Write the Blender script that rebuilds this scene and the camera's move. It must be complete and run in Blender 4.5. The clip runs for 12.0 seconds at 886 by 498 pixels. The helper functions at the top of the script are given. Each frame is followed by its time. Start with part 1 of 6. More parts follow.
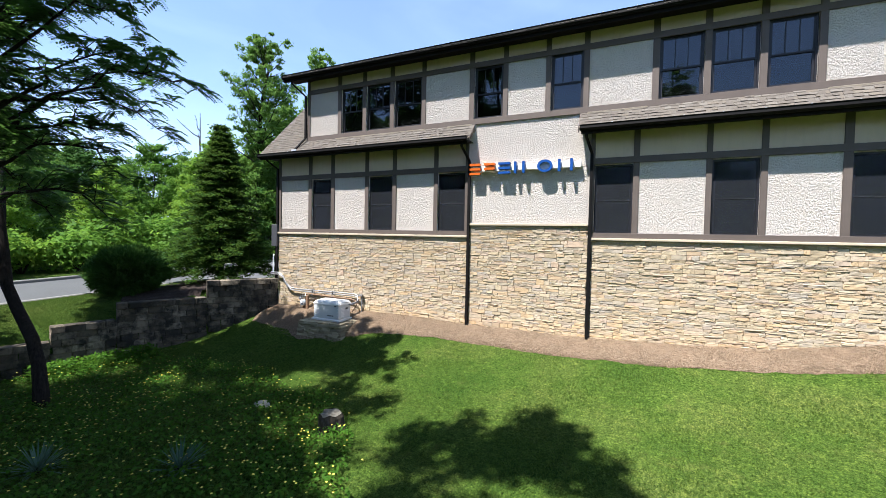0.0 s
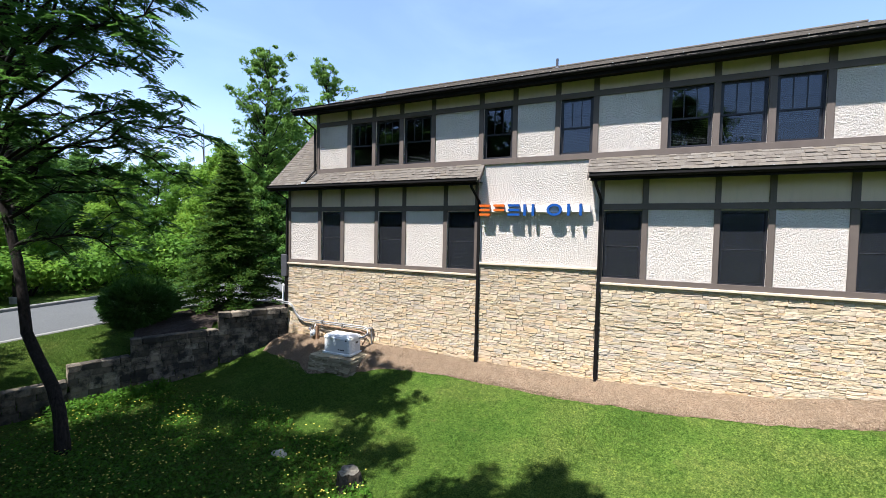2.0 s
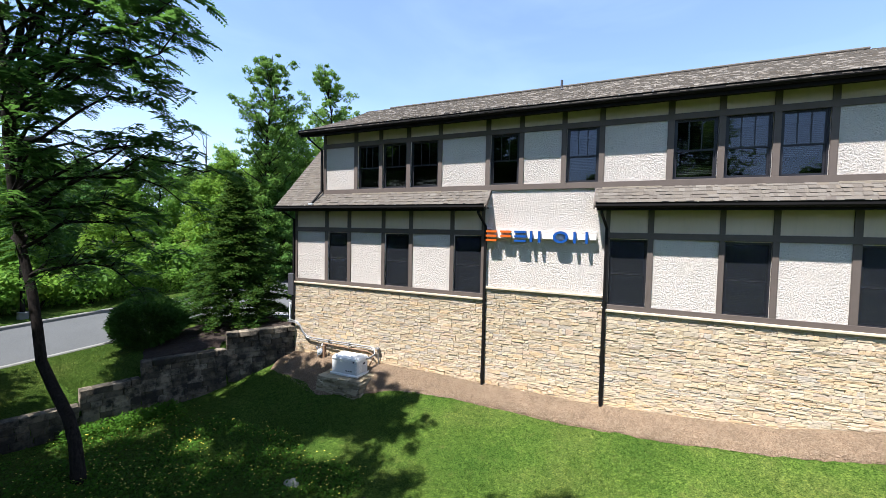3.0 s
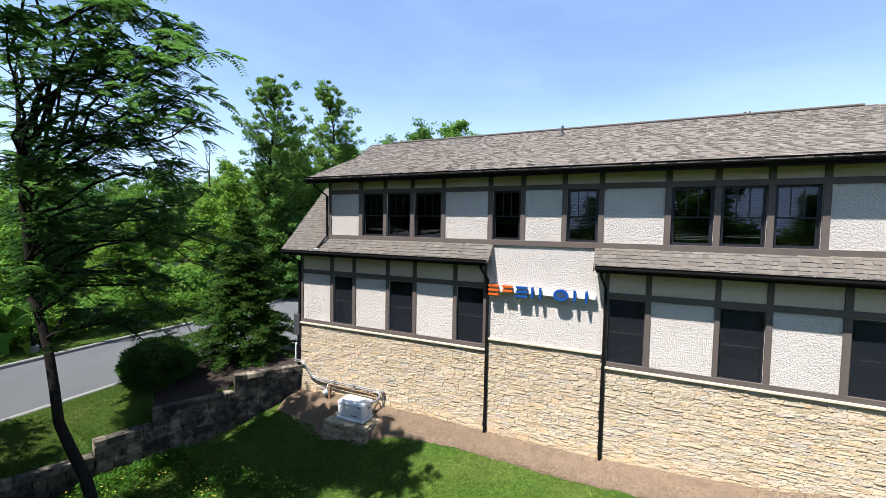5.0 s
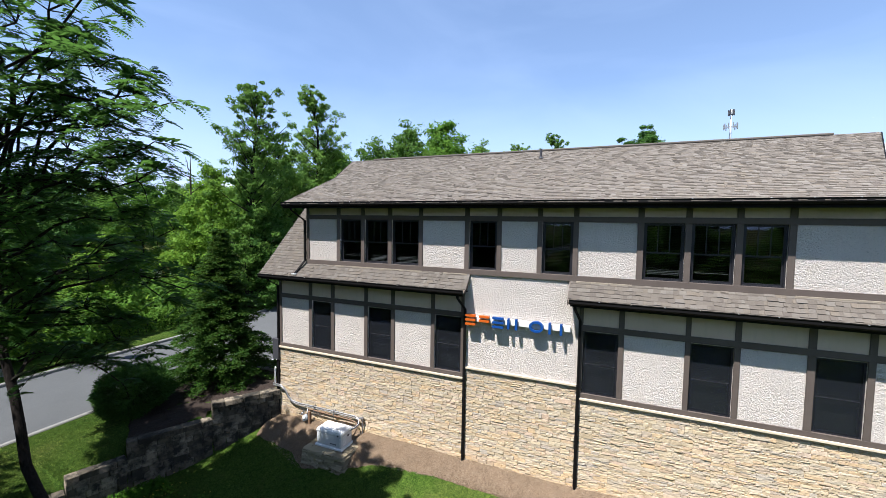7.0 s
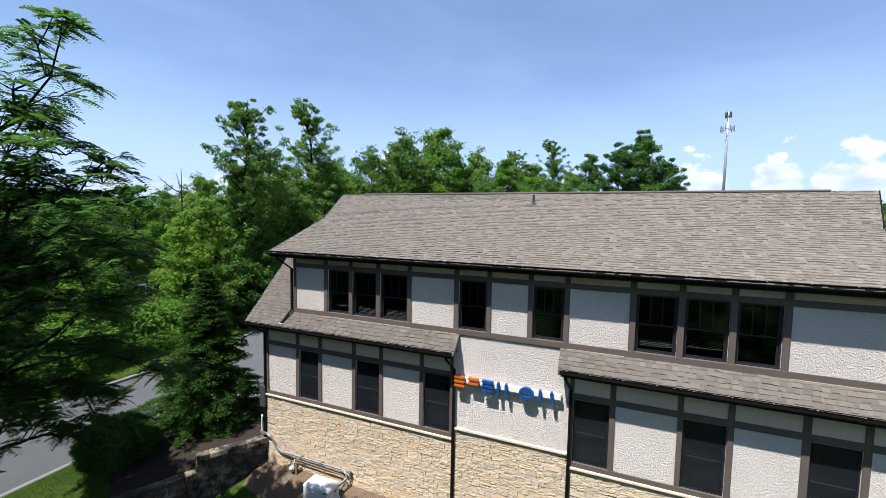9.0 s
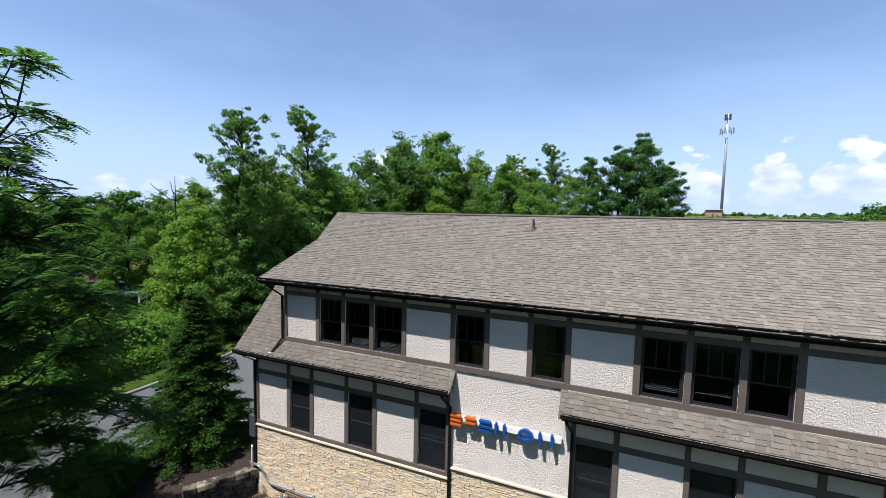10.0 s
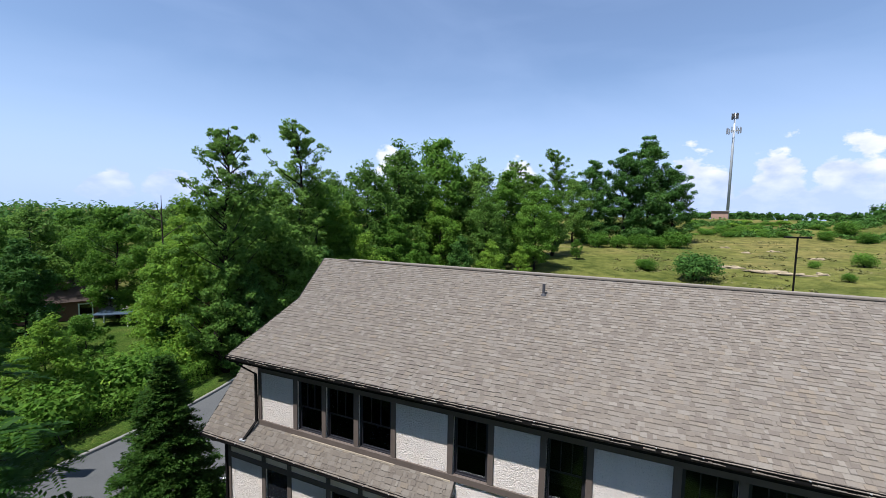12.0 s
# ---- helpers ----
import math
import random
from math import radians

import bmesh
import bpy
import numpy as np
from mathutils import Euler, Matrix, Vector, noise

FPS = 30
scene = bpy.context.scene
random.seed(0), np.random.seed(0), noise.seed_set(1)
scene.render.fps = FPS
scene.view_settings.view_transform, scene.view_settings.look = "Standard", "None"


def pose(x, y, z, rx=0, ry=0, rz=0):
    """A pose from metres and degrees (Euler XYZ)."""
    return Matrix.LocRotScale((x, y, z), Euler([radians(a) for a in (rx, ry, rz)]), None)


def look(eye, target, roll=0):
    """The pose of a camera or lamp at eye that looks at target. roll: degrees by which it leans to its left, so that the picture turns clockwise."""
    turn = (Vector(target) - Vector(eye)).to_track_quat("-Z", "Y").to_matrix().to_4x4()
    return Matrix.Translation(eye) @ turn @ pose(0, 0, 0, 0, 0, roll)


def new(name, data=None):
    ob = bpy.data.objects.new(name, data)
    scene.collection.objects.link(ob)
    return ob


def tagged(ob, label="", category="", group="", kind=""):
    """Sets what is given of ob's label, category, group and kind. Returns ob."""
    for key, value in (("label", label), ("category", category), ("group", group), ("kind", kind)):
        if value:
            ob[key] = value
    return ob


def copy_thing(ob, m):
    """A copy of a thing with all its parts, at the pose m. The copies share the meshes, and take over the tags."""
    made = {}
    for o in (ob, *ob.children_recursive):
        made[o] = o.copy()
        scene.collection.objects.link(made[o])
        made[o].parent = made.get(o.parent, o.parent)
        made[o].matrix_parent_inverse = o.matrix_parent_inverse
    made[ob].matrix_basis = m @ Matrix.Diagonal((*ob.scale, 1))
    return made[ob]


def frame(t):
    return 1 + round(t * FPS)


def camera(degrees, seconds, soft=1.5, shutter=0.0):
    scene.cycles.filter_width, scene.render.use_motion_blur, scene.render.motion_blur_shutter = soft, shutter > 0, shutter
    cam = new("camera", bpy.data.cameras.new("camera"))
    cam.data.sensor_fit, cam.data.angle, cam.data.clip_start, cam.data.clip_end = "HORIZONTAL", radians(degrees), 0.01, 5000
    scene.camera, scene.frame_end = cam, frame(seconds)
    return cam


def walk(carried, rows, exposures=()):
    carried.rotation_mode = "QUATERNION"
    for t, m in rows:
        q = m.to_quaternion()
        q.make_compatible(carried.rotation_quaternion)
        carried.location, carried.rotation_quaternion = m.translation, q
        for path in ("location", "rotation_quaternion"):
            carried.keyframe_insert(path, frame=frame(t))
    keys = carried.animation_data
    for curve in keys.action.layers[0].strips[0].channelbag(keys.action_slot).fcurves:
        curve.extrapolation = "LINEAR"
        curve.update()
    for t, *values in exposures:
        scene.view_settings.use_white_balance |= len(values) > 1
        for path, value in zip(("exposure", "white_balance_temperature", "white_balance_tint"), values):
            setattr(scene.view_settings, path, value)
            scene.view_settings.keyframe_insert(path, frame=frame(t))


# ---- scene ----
cam = camera(95.2, 12.0, soft=0.55)
PATH = [
    (0, (10.574, -11.249, 2.629), (9.742, -9.431, 2.57), 1.2),
    (0.5, (10.556, -11.294, 2.898), (9.722, -9.477, 2.834), 1.2),
    (1, (10.493, -11.355, 3.17), (9.659, -9.539, 3.105), 1.2),
    (1.5, (10.421, -11.418, 3.504), (9.588, -9.601, 3.433), 1.2),
    (2, (10.341, -11.49, 3.881), (9.509, -9.673, 3.805), 1.2),
    (2.5, (10.255, -11.579, 4.265), (9.424, -9.762, 4.186), 1.2),
    (3, (10.167, -11.699, 4.674), (9.338, -9.881, 4.589), 1.2),
    (3.5, (10.146, -11.8, 5.117), (9.316, -9.983, 5.029), 1.2),
    (5.5, (10.172, -11.963, 6.697), (9.341, -10.147, 6.589), 1.1),
    (6, (10.287, -11.875, 6.91), (9.472, -10.053, 6.792), 0.9),
    (6.5, (10.395, -11.784, 7.119), (9.601, -9.952, 6.996), 0.9),
    (7, (10.481, -11.722, 7.471), (9.695, -9.888, 7.348), 0.9),
    (9, (10.513, -11.234, 9.338), (9.74, -9.395, 9.197), 1.1),
    (9.5, (10.442, -10.95, 9.825), (9.672, -9.11, 9.677), 1.1),
    (10, (10.34, -10.679, 10.265), (9.573, -8.838, 10.119), 1.3),
    (10.5, (10.223, -10.234, 10.824), (9.452, -8.395, 10.666), 1.2),
    (11, (10.064, -9.858, 11.379), (9.295, -8.018, 11.218), 1.2),
    (11.5, (9.885, -9.314, 11.895), (9.111, -7.478, 11.729), 1.1),
    (12, (9.666, -8.785, 12.396), (8.891, -6.949, 12.229), 1.2),
]
walk(cam, [(t, look(eye, target, roll)) for t, eye, target, roll in PATH],
     [(0, 1.82, 6050, 12.0), (2.5, 1.78, 6050, 12.0), (5, 1.58, 6050, 12.0), (6.5, 1.43, 6050, 12.0), (8, 1.25, 6050, 12.0), (9.5, 1.1, 6050, 12.0), (12, 0.95, 6050, 12.0)])


# world, sun, sky
SUN = Vector((-0.19, -0.41, 0.894)).normalized()      # towards the sun
world = bpy.data.worlds.new("world")
scene.world = world
world.use_nodes = True


def sky_nodes():
    nt = world.node_tree
    nt.nodes.clear()
    N, L = nt.nodes.new, nt.links.new
    out, bg, sky = N("ShaderNodeOutputWorld"), N("ShaderNodeBackground"), N("ShaderNodeTexSky")
    sky.sky_type, sky.sun_disc = "NISHITA", False
    sky.sun_elevation, sky.sun_rotation = math.asin(SUN.z), math.atan2(SUN.x, SUN.y)
    sky.air_density, sky.dust_density, sky.ozone_density, sky.altitude = 1.0, 0.15, 2.0, 300
    tc, sep = N("ShaderNodeTexCoord"), N("ShaderNodeSeparateXYZ")
    L(tc.outputs["Generated"], sep.inputs[0])

    def m(op, a, b=None, c=None, clamp=False):
        n = N("ShaderNodeMath")
        n.operation, n.use_clamp = op, clamp
        for i, v in enumerate((a, b, c)):
            if v is None:
                continue
            if isinstance(v, (int, float)):
                n.inputs[i].default_value = v
            else:
                L(v, n.inputs[i])
        return n.outputs[0]

    az = m("ARCTAN2", sep.outputs[0], sep.outputs[1])      # 0 ahead, + to the right
    el = m("ARCSINE", sep.outputs[2])
    # cumulus heaps low over the horizon: a height for each bearing, broken up by noise
    vec = N("ShaderNodeCombineXYZ")
    L(m("MULTIPLY", az, 9.0), vec.inputs[0])
    L(m("MULTIPLY", el, 15.0), vec.inputs[1])
    nz = N("ShaderNodeTexNoise")
    nz.inputs["Scale"].default_value, nz.inputs["Detail"].default_value, nz.inputs["Roughness"].default_value = 1.3, 9, 0.58
    L(vec.outputs[0], nz.inputs["Vector"])
    heap = None
    for a0, wid, top, low in CLOUDS:
        d = m("DIVIDE", m("SUBTRACT", az, a0), wid)
        h = m("SUBTRACT", 1.0, m("MULTIPLY", d, d))
        e = m("DIVIDE", m("SUBTRACT", el, low), top - low)
        e2 = m("SUBTRACT", m("MULTIPLY", m("SUBTRACT", h, e), 1.0), m("MULTIPLY", m("LESS_THAN", e, 0.0), m("MULTIPLY", e, -3.0)))
        heap = e2 if heap is None else m("MAXIMUM", heap, e2)
    dens = m("ADD", m("MULTIPLY", m("MINIMUM", heap, 0.6), 0.95), m("MULTIPLY", m("SUBTRACT", nz.outputs[0], 0.5), 1.9))
    mask = m("MULTIPLY", m("SUBTRACT", dens, 0.08), 6.5, clamp=True)
    # the heaps fade into haze towards the horizon
    mask = m("MULTIPLY", mask, m("ADD", 0.1, m("MULTIPLY", el, 9.0), clamp=True))
    nz2 = N("ShaderNodeTexNoise")
    nz2.inputs["Scale"].default_value, nz2.inputs["Detail"].default_value = 2.2, 5
    L(vec.outputs[0], nz2.inputs["Vector"])
    # thin high veil
    vz = N("ShaderNodeTexNoise")
    vz.inputs["Scale"].default_value, vz.inputs["Detail"].default_value, vz.inputs["Distortion"].default_value = 2.0, 6, 0.8
    mp = N("ShaderNodeMapping")
    mp.inputs["Scale"].default_value = (1.0, 0.5, 3.0)
    L(tc.outputs["Generated"], mp.inputs[0])
    L(mp.outputs[0], vz.inputs["Vector"])
    veil = m("ADD", m("MULTIPLY", m("SUBTRACT", vz.outputs[0], 0.45), 0.6, clamp=True), 0.14)
    # blue-grey summer haze low over the land
    veil = m("ADD", veil, m("MULTIPLY", m("SUBTRACT", 1.0, m("MULTIPLY", m("ABSOLUTE", el), 3.2), clamp=True), 0.8), clamp=True)
    mixv = N("ShaderNodeMixRGB")
    L(veil, mixv.inputs[0])
    L(sky.outputs[0], mixv.inputs[1])
    mixv.inputs[2].default_value = (3.75, 4.8, 6.9, 1)
    ramp = N("ShaderNodeMixRGB")
    L(m("ADD", m("MULTIPLY", m("SUBTRACT", el, 0.02), 7.5), m("MULTIPLY", m("SUBTRACT", nz2.outputs[0], 0.5), 2.6), clamp=True), ramp.inputs[0])
    ramp.inputs[1].default_value, ramp.inputs[2].default_value = (4.1, 4.8, 6.5, 1), (7.0, 7.05, 7.3, 1)
    mix = N("ShaderNodeMixRGB")
    L(mask, mix.inputs[0])
    L(mixv.outputs[0], mix.inputs[1])
    L(ramp.outputs[0], mix.inputs[2])
    L(mix.outputs[0], bg.inputs[0])
    bg.inputs[1].default_value = SKY
    L(bg.outputs[0], out.inputs[0])


CLOUDS = [(0.155, 0.09, 0.15, 0.0), (0.28, 0.08, 0.15, 0.0), (0.385, 0.09, 0.165, 0.0), (0.50, 0.11, 0.165, 0.0), (0.64, 0.14, 0.155, 0.0), (-0.535, 0.055, 0.185, 0.06), (-0.22, 0.06, 0.15, 0.06), (-1.09, 0.05, 0.085, 0.03), (-0.99, 0.055, 0.10, 0.035), (-0.89, 0.05, 0.095, 0.03), (1.2, 0.3, 0.16, 0.0), (2.4, 0.35, 0.2, 0.0), (-2.2, 0.3, 0.18, 0.0)]
SKY = 0.077
sky_nodes()
sun_data = bpy.data.lights.new("sun", "SUN")
sun_data.energy, sun_data.angle, sun_data.color = 4.4, radians(0.55), (1.0, 0.95, 0.88)
sun = new("sun", sun_data)
sun.matrix_world = look(tuple(SUN * 60), (0, 0, 0))


# materials
class Mat:
    """A node material under construction: nodes by short calls."""

    def __init__(self, name, rough=0.8, metal=0.0, spec=0.3):
        self.m = bpy.data.materials.new(name)
        self.m.use_nodes = True
        self.nt = self.m.node_tree
        self.b = self.nt.nodes["Principled BSDF"]
        self.b.inputs["Roughness"].default_value = rough
        self.b.inputs["Metallic"].default_value = metal
        self.b.inputs["Specular IOR Level"].default_value = spec
        self.b.inputs["Diffuse Roughness"].default_value = 1.0 if rough > 0.84 else 0.0
        self.pos = self.nt.nodes.new("ShaderNodeNewGeometry")

    def n(self, kind, **kw):
        nd = self.nt.nodes.new(kind)
        for k, v in kw.items():
            nd.inputs[k.replace("_", " ")].default_value = v
        return nd

    def link(self, a, b):
        self.nt.links.new(a, b)

    def vec(self, scale=(1, 1, 1), local=False):
        mp = self.n("ShaderNodeMapping")
        mp.inputs["Scale"].default_value = scale
        if local:
            tc = self.n("ShaderNodeTexCoord")
            self.link(tc.outputs["Object"], mp.inputs[0])
        else:
            self.link(self.pos.outputs["Position"], mp.inputs[0])
        return mp.outputs[0]

    def noise(self, scale, detail=4, rough=0.55, vec=None, dist=0.0):
        nd = self.n("ShaderNodeTexNoise", Scale=scale, Detail=detail, Roughness=rough, Distortion=dist)
        self.link(vec or self.vec(), nd.inputs["Vector"])
        return nd.outputs[0]

    def voronoi(self, scale, vec=None, feature="F1"):
        nd = self.n("ShaderNodeTexVoronoi", Scale=scale)
        nd.feature = feature
        self.link(vec or self.vec(), nd.inputs["Vector"])
        return nd.outputs[0]

    def ramp(self, fac, stops):
        nd = self.n("ShaderNodeValToRGB")
        el = nd.color_ramp.elements
        while len(el) < len(stops):
            el.new(0.5)
        for e, (p, c) in zip(el, stops):
            e.position, e.color = p, (*c, 1) if len(c) == 3 else c
        self.link(fac, nd.inputs[0])
        return nd.outputs[0]

    def mix(self, fac, a, b, mode="MIX"):
        nd = self.n("ShaderNodeMixRGB")
        nd.blend_type = mode
        for i, v in enumerate((fac, a, b)):
            if isinstance(v, (int, float)):
                nd.inputs[i].default_value = v
            elif isinstance(v, tuple):
                nd.inputs[i].default_value = (*v, 1)
            else:
                self.link(v, nd.inputs[i])
        return nd.outputs[0]

    def math(self, op, a, b=0.0, clamp=False):
        nd = self.n("ShaderNodeMath")
        nd.operation, nd.use_clamp = op, clamp
        for i, v in enumerate((a, b)):
            if isinstance(v, (int, float)):
                nd.inputs[i].default_value = v
            else:
                self.link(v, nd.inputs[i])
        return nd.outputs[0]

    def rand(self):
        return self.n("ShaderNodeObjectInfo").outputs["Random"]

    def island(self):
        return self.pos.outputs["Random Per Island"]

    def color(self, c):
        if isinstance(c, tuple):
            self.b.inputs["Base Color"].default_value = (*c, 1)
        else:
            self.link(c, self.b.inputs["Base Color"])
        return self

    def bump(self, h, dist=0.01, strength=1.0):
        nd = self.n("ShaderNodeBump", Distance=dist, Strength=strength)
        self.link(h, nd.inputs["Height"])
        self.link(nd.outputs[0], self.b.inputs["Normal"])
        return self


def leaf_material(name, dark, mid, light, trans=0.25, rough=0.55, glow=1.5):
    k = Mat(name, rough, 0, 0.06)
    r = k.math("ADD", k.math("MULTIPLY", k.island(), 0.55), k.math("MULTIPLY", k.rand(), 0.45))
    c = k.ramp(r, [(0.0, dark), (0.5, mid), (1.0, light)])
    big = k.noise(0.35, 3)
    c = k.mix(k.math("MULTIPLY", big, 0.35), c, tuple(v * 0.8 for v in mid))
    k.color(c)
    tr = k.n("ShaderNodeBsdfTranslucent")
    k.link(k.mix(0.5 if glow < 2 else 0.8, c, tuple(min(1, v * glow) for v in light)), tr.inputs[0])
    mx = k.n("ShaderNodeMixShader")
    mx.inputs[0].default_value = trans
    k.link(k.b.outputs[0], mx.inputs[1])
    k.link(tr.outputs[0], mx.inputs[2])
    k.link(mx.outputs[0], k.nt.nodes["Material Output"].inputs["Surface"])
    return k.m


def glass_material():
    k = Mat("window_glass")
    gl = k.n("ShaderNodeBsdfGlossy", Roughness=0.02)
    gl.inputs["Color"].default_value = (0.85, 0.9, 1, 1)
    tr = k.n("ShaderNodeBsdfTransparent")
    tr.inputs["Color"].default_value = (0.42, 0.46, 0.48, 1)
    fr = k.n("ShaderNodeFresnel", IOR=1.56)
    wob = k.n("ShaderNodeBump", Distance=0.004, Strength=0.25)
    k.link(k.noise(2.2, 2), wob.inputs["Height"])
    k.link(wob.outputs[0], gl.inputs["Normal"])
    mx = k.n("ShaderNodeMixShader")
    k.link(fr.outputs[0], mx.inputs[0])
    k.link(tr.outputs[0], mx.inputs[1])
    k.link(gl.outputs[0], mx.inputs[2])
    k.link(mx.outputs[0], k.nt.nodes["Material Output"].inputs["Surface"])
    return k.m


def screen_material():
    k = Mat("insect_screen", 0.55, 0, 0.4)
    k.color(k.mix(k.noise(3.0, 3), (0.011, 0.0135, 0.0185), (0.015, 0.018, 0.024)))
    tr = k.n("ShaderNodeBsdfTransparent")
    mx = k.n("ShaderNodeMixShader")
    mx.inputs[0].default_value = 0.62
    k.link(k.b.outputs[0], mx.inputs[1])
    k.link(tr.outputs[0], mx.inputs[2])
    k.link(mx.outputs[0], k.nt.nodes["Material Output"].inputs["Surface"])
    return k.m


def plain(name, c, rough=0.6, metal=0.0, var=0.12, scale=6.0, bump=0.0, bscale=40.0, spec=0.3):
    k = Mat(name, rough, metal, spec)
    nz = k.noise(scale, 5)
    k.color(k.mix(k.math("MULTIPLY", nz, 1.0), tuple(v * (1 - var * 1.6) for v in c), tuple(min(1, v * (1 + var)) for v in c)))
    if bump:
        k.bump(k.noise(bscale, 4), bump)
    return k.m


def stucco_material():
    """Rock-dash stucco: pebbles thrown into the render, the shade of the pits between them painted in."""
    k = Mat("pebbled_stucco", 0.92, 0, 0.12)
    warp = k.vec()
    peb = k.voronoi(21, warp)
    peb2 = k.voronoi(43, warp)
    fine = k.noise(30, 5, 0.7, dist=0.6)
    clump = k.noise(5.5, 3, 0.6)
    h = k.math("ADD", k.math("MULTIPLY", k.ramp(fine, [(0.38, (0, 0, 0)), (0.60, (1, 1, 1))]), 0.8), k.math("ADD", k.math("MULTIPLY", peb, -0.9), k.math("MULTIPLY", peb2, -0.45)))
    base = k.mix(k.noise(0.8, 4), (0.665, 0.605, 0.54), (0.75, 0.69, 0.625))
    base = k.mix(k.math("MULTIPLY", k.ramp(clump, [(0.45, (0, 0, 0)), (0.7, (1, 1, 1))]), 0.25), base, (0.78, 0.66, 0.57))
    # hollows of the bump noise get a darker colour as their shade
    pit_shade = k.math("MULTIPLY", k.ramp(fine, [(0.33, (1, 1, 1)), (0.45, (0, 0, 0))]), k.ramp(clump, [(0.3, (0.35, 0.35, 0.35)), (0.6, (1, 1, 1))]))
    base = k.mix(k.math("MULTIPLY", pit_shade, 0.55), base, (0.34, 0.31, 0.275))
    streak = k.noise(1.0, 4, 0.6, vec=k.vec((5, 5, 0.35)))
    base = k.mix(k.math("MULTIPLY", k.ramp(streak, [(0.52, (0, 0, 0)), (0.75, (1, 1, 1))]), 0.12), base, (0.44, 0.41, 0.37))
    k.color(base).bump(h, 0.03, 1.0)
    return k.m


# smooth frieze stucco; the warm bounce below the eaves is put into its cream
def frieze_material():
    k = Mat("bounce_tinted_stucco", 0.92, 0, 0.12)
    base = k.mix(k.noise(1.2, 4), (0.62, 0.505, 0.375), (0.71, 0.58, 0.44))
    stain = k.noise(2.0, 5, 0.65, vec=k.vec((3, 3, 0.6)))
    base = k.mix(k.math("MULTIPLY", k.ramp(stain, [(0.5, (0, 0, 0)), (0.75, (1, 1, 1))]), 0.25), base, (0.40, 0.36, 0.27))
    k.color(base).bump(k.noise(60, 4, 0.6), 0.01)
    return k.m


def stone_material():
    k = Mat("ledge_stone", 0.88, 0, 0.2)
    r = k.math("FRACT", k.math("ADD", k.rand(), k.island()))
    c = k.ramp(r, [(0.0, (0.439, 0.364, 0.251)), (0.12, (0.530, 0.448, 0.310)), (0.25, (0.586, 0.508, 0.366)), (0.37, (0.453, 0.406, 0.325)), (0.49, (0.544, 0.469, 0.345)),
                   (0.60, (0.579, 0.441, 0.272)), (0.70, (0.481, 0.378, 0.265)), (0.80, (0.460, 0.423, 0.359)), (0.90, (0.558, 0.434, 0.325)), (1.0, (0.621, 0.556, 0.429))])
    g = k.noise(9, 6, 0.65, vec=k.vec((1, 1, 2.5)))
    c = k.mix(0.6, c, k.ramp(g, [(0.25, (0.52, 0.47, 0.40)), (0.5, (0.95, 0.92, 0.88)), (0.75, (1.18, 1.09, 0.96))]), "MULTIPLY")
    c = k.mix(k.math("MULTIPLY", k.ramp(k.noise(1.1, 3), [(0.5, (0, 0, 0)), (0.7, (1, 1, 1))]), 0.22), c, (0.56, 0.44, 0.27))
    # rusty splash of clay just above the soil
    sp = k.n("ShaderNodeSeparateXYZ")
    k.link(k.pos.outputs["Position"], sp.inputs[0])
    low = k.math("SUBTRACT", 0.75, k.math("ADD", sp.outputs[2], k.math("MULTIPLY", k.noise(1.6, 4), 0.6)), clamp=True)
    c = k.mix(k.math("MULTIPLY", low, 0.75), c, (0.64, 0.41, 0.18))
    c = k.mix(1.0, c, (0.95, 0.94, 0.93), "MULTIPLY")
    k.color(c).bump(k.noise(26, 6, 0.7), 0.016)
    return k.m


def shingle_material():
    k = Mat("asphalt_shingle", 0.95, 0, 0.12)
    r = k.math("FRACT", k.math("ADD", k.rand(), k.island()))
    c = k.ramp(r, [(0.0, (0.148, 0.126, 0.106)), (0.25, (0.168, 0.145, 0.119)), (0.5, (0.186, 0.162, 0.134)), (0.7, (0.196, 0.174, 0.148)), (0.82, (0.196, 0.163, 0.125)), (0.92, (0.208, 0.186, 0.158)), (1.0, (0.230, 0.206, 0.172))])
    c = k.mix(0.5, c, k.ramp(k.noise(160, 2, 0.7), [(0.3, (0.55, 0.55, 0.55)), (0.7, (1.3, 1.3, 1.3))]), "MULTIPLY")
    c = k.mix(k.math("MULTIPLY", k.noise(0.5, 4), 0.2), c, (0.180, 0.158, 0.134))
    k.color(c).bump(k.noise(200, 2), 0.004)
    return k.m


def block_material():
    k = Mat("split_face_block", 0.93, 0, 0.15)
    c = k.ramp(k.rand(), [(0.0, (0.10, 0.083, 0.06)), (0.5, (0.19, 0.157, 0.113)), (1.0, (0.33, 0.275, 0.20))])
    c = k.mix(k.ramp(k.noise(2.2, 6, 0.7), [(0.40, (0, 0, 0)), (0.58, (1, 1, 1))]), c, (0.042, 0.038, 0.031))
    k.color(c).bump(k.noise(18, 6, 0.7), 0.04)
    return k.m


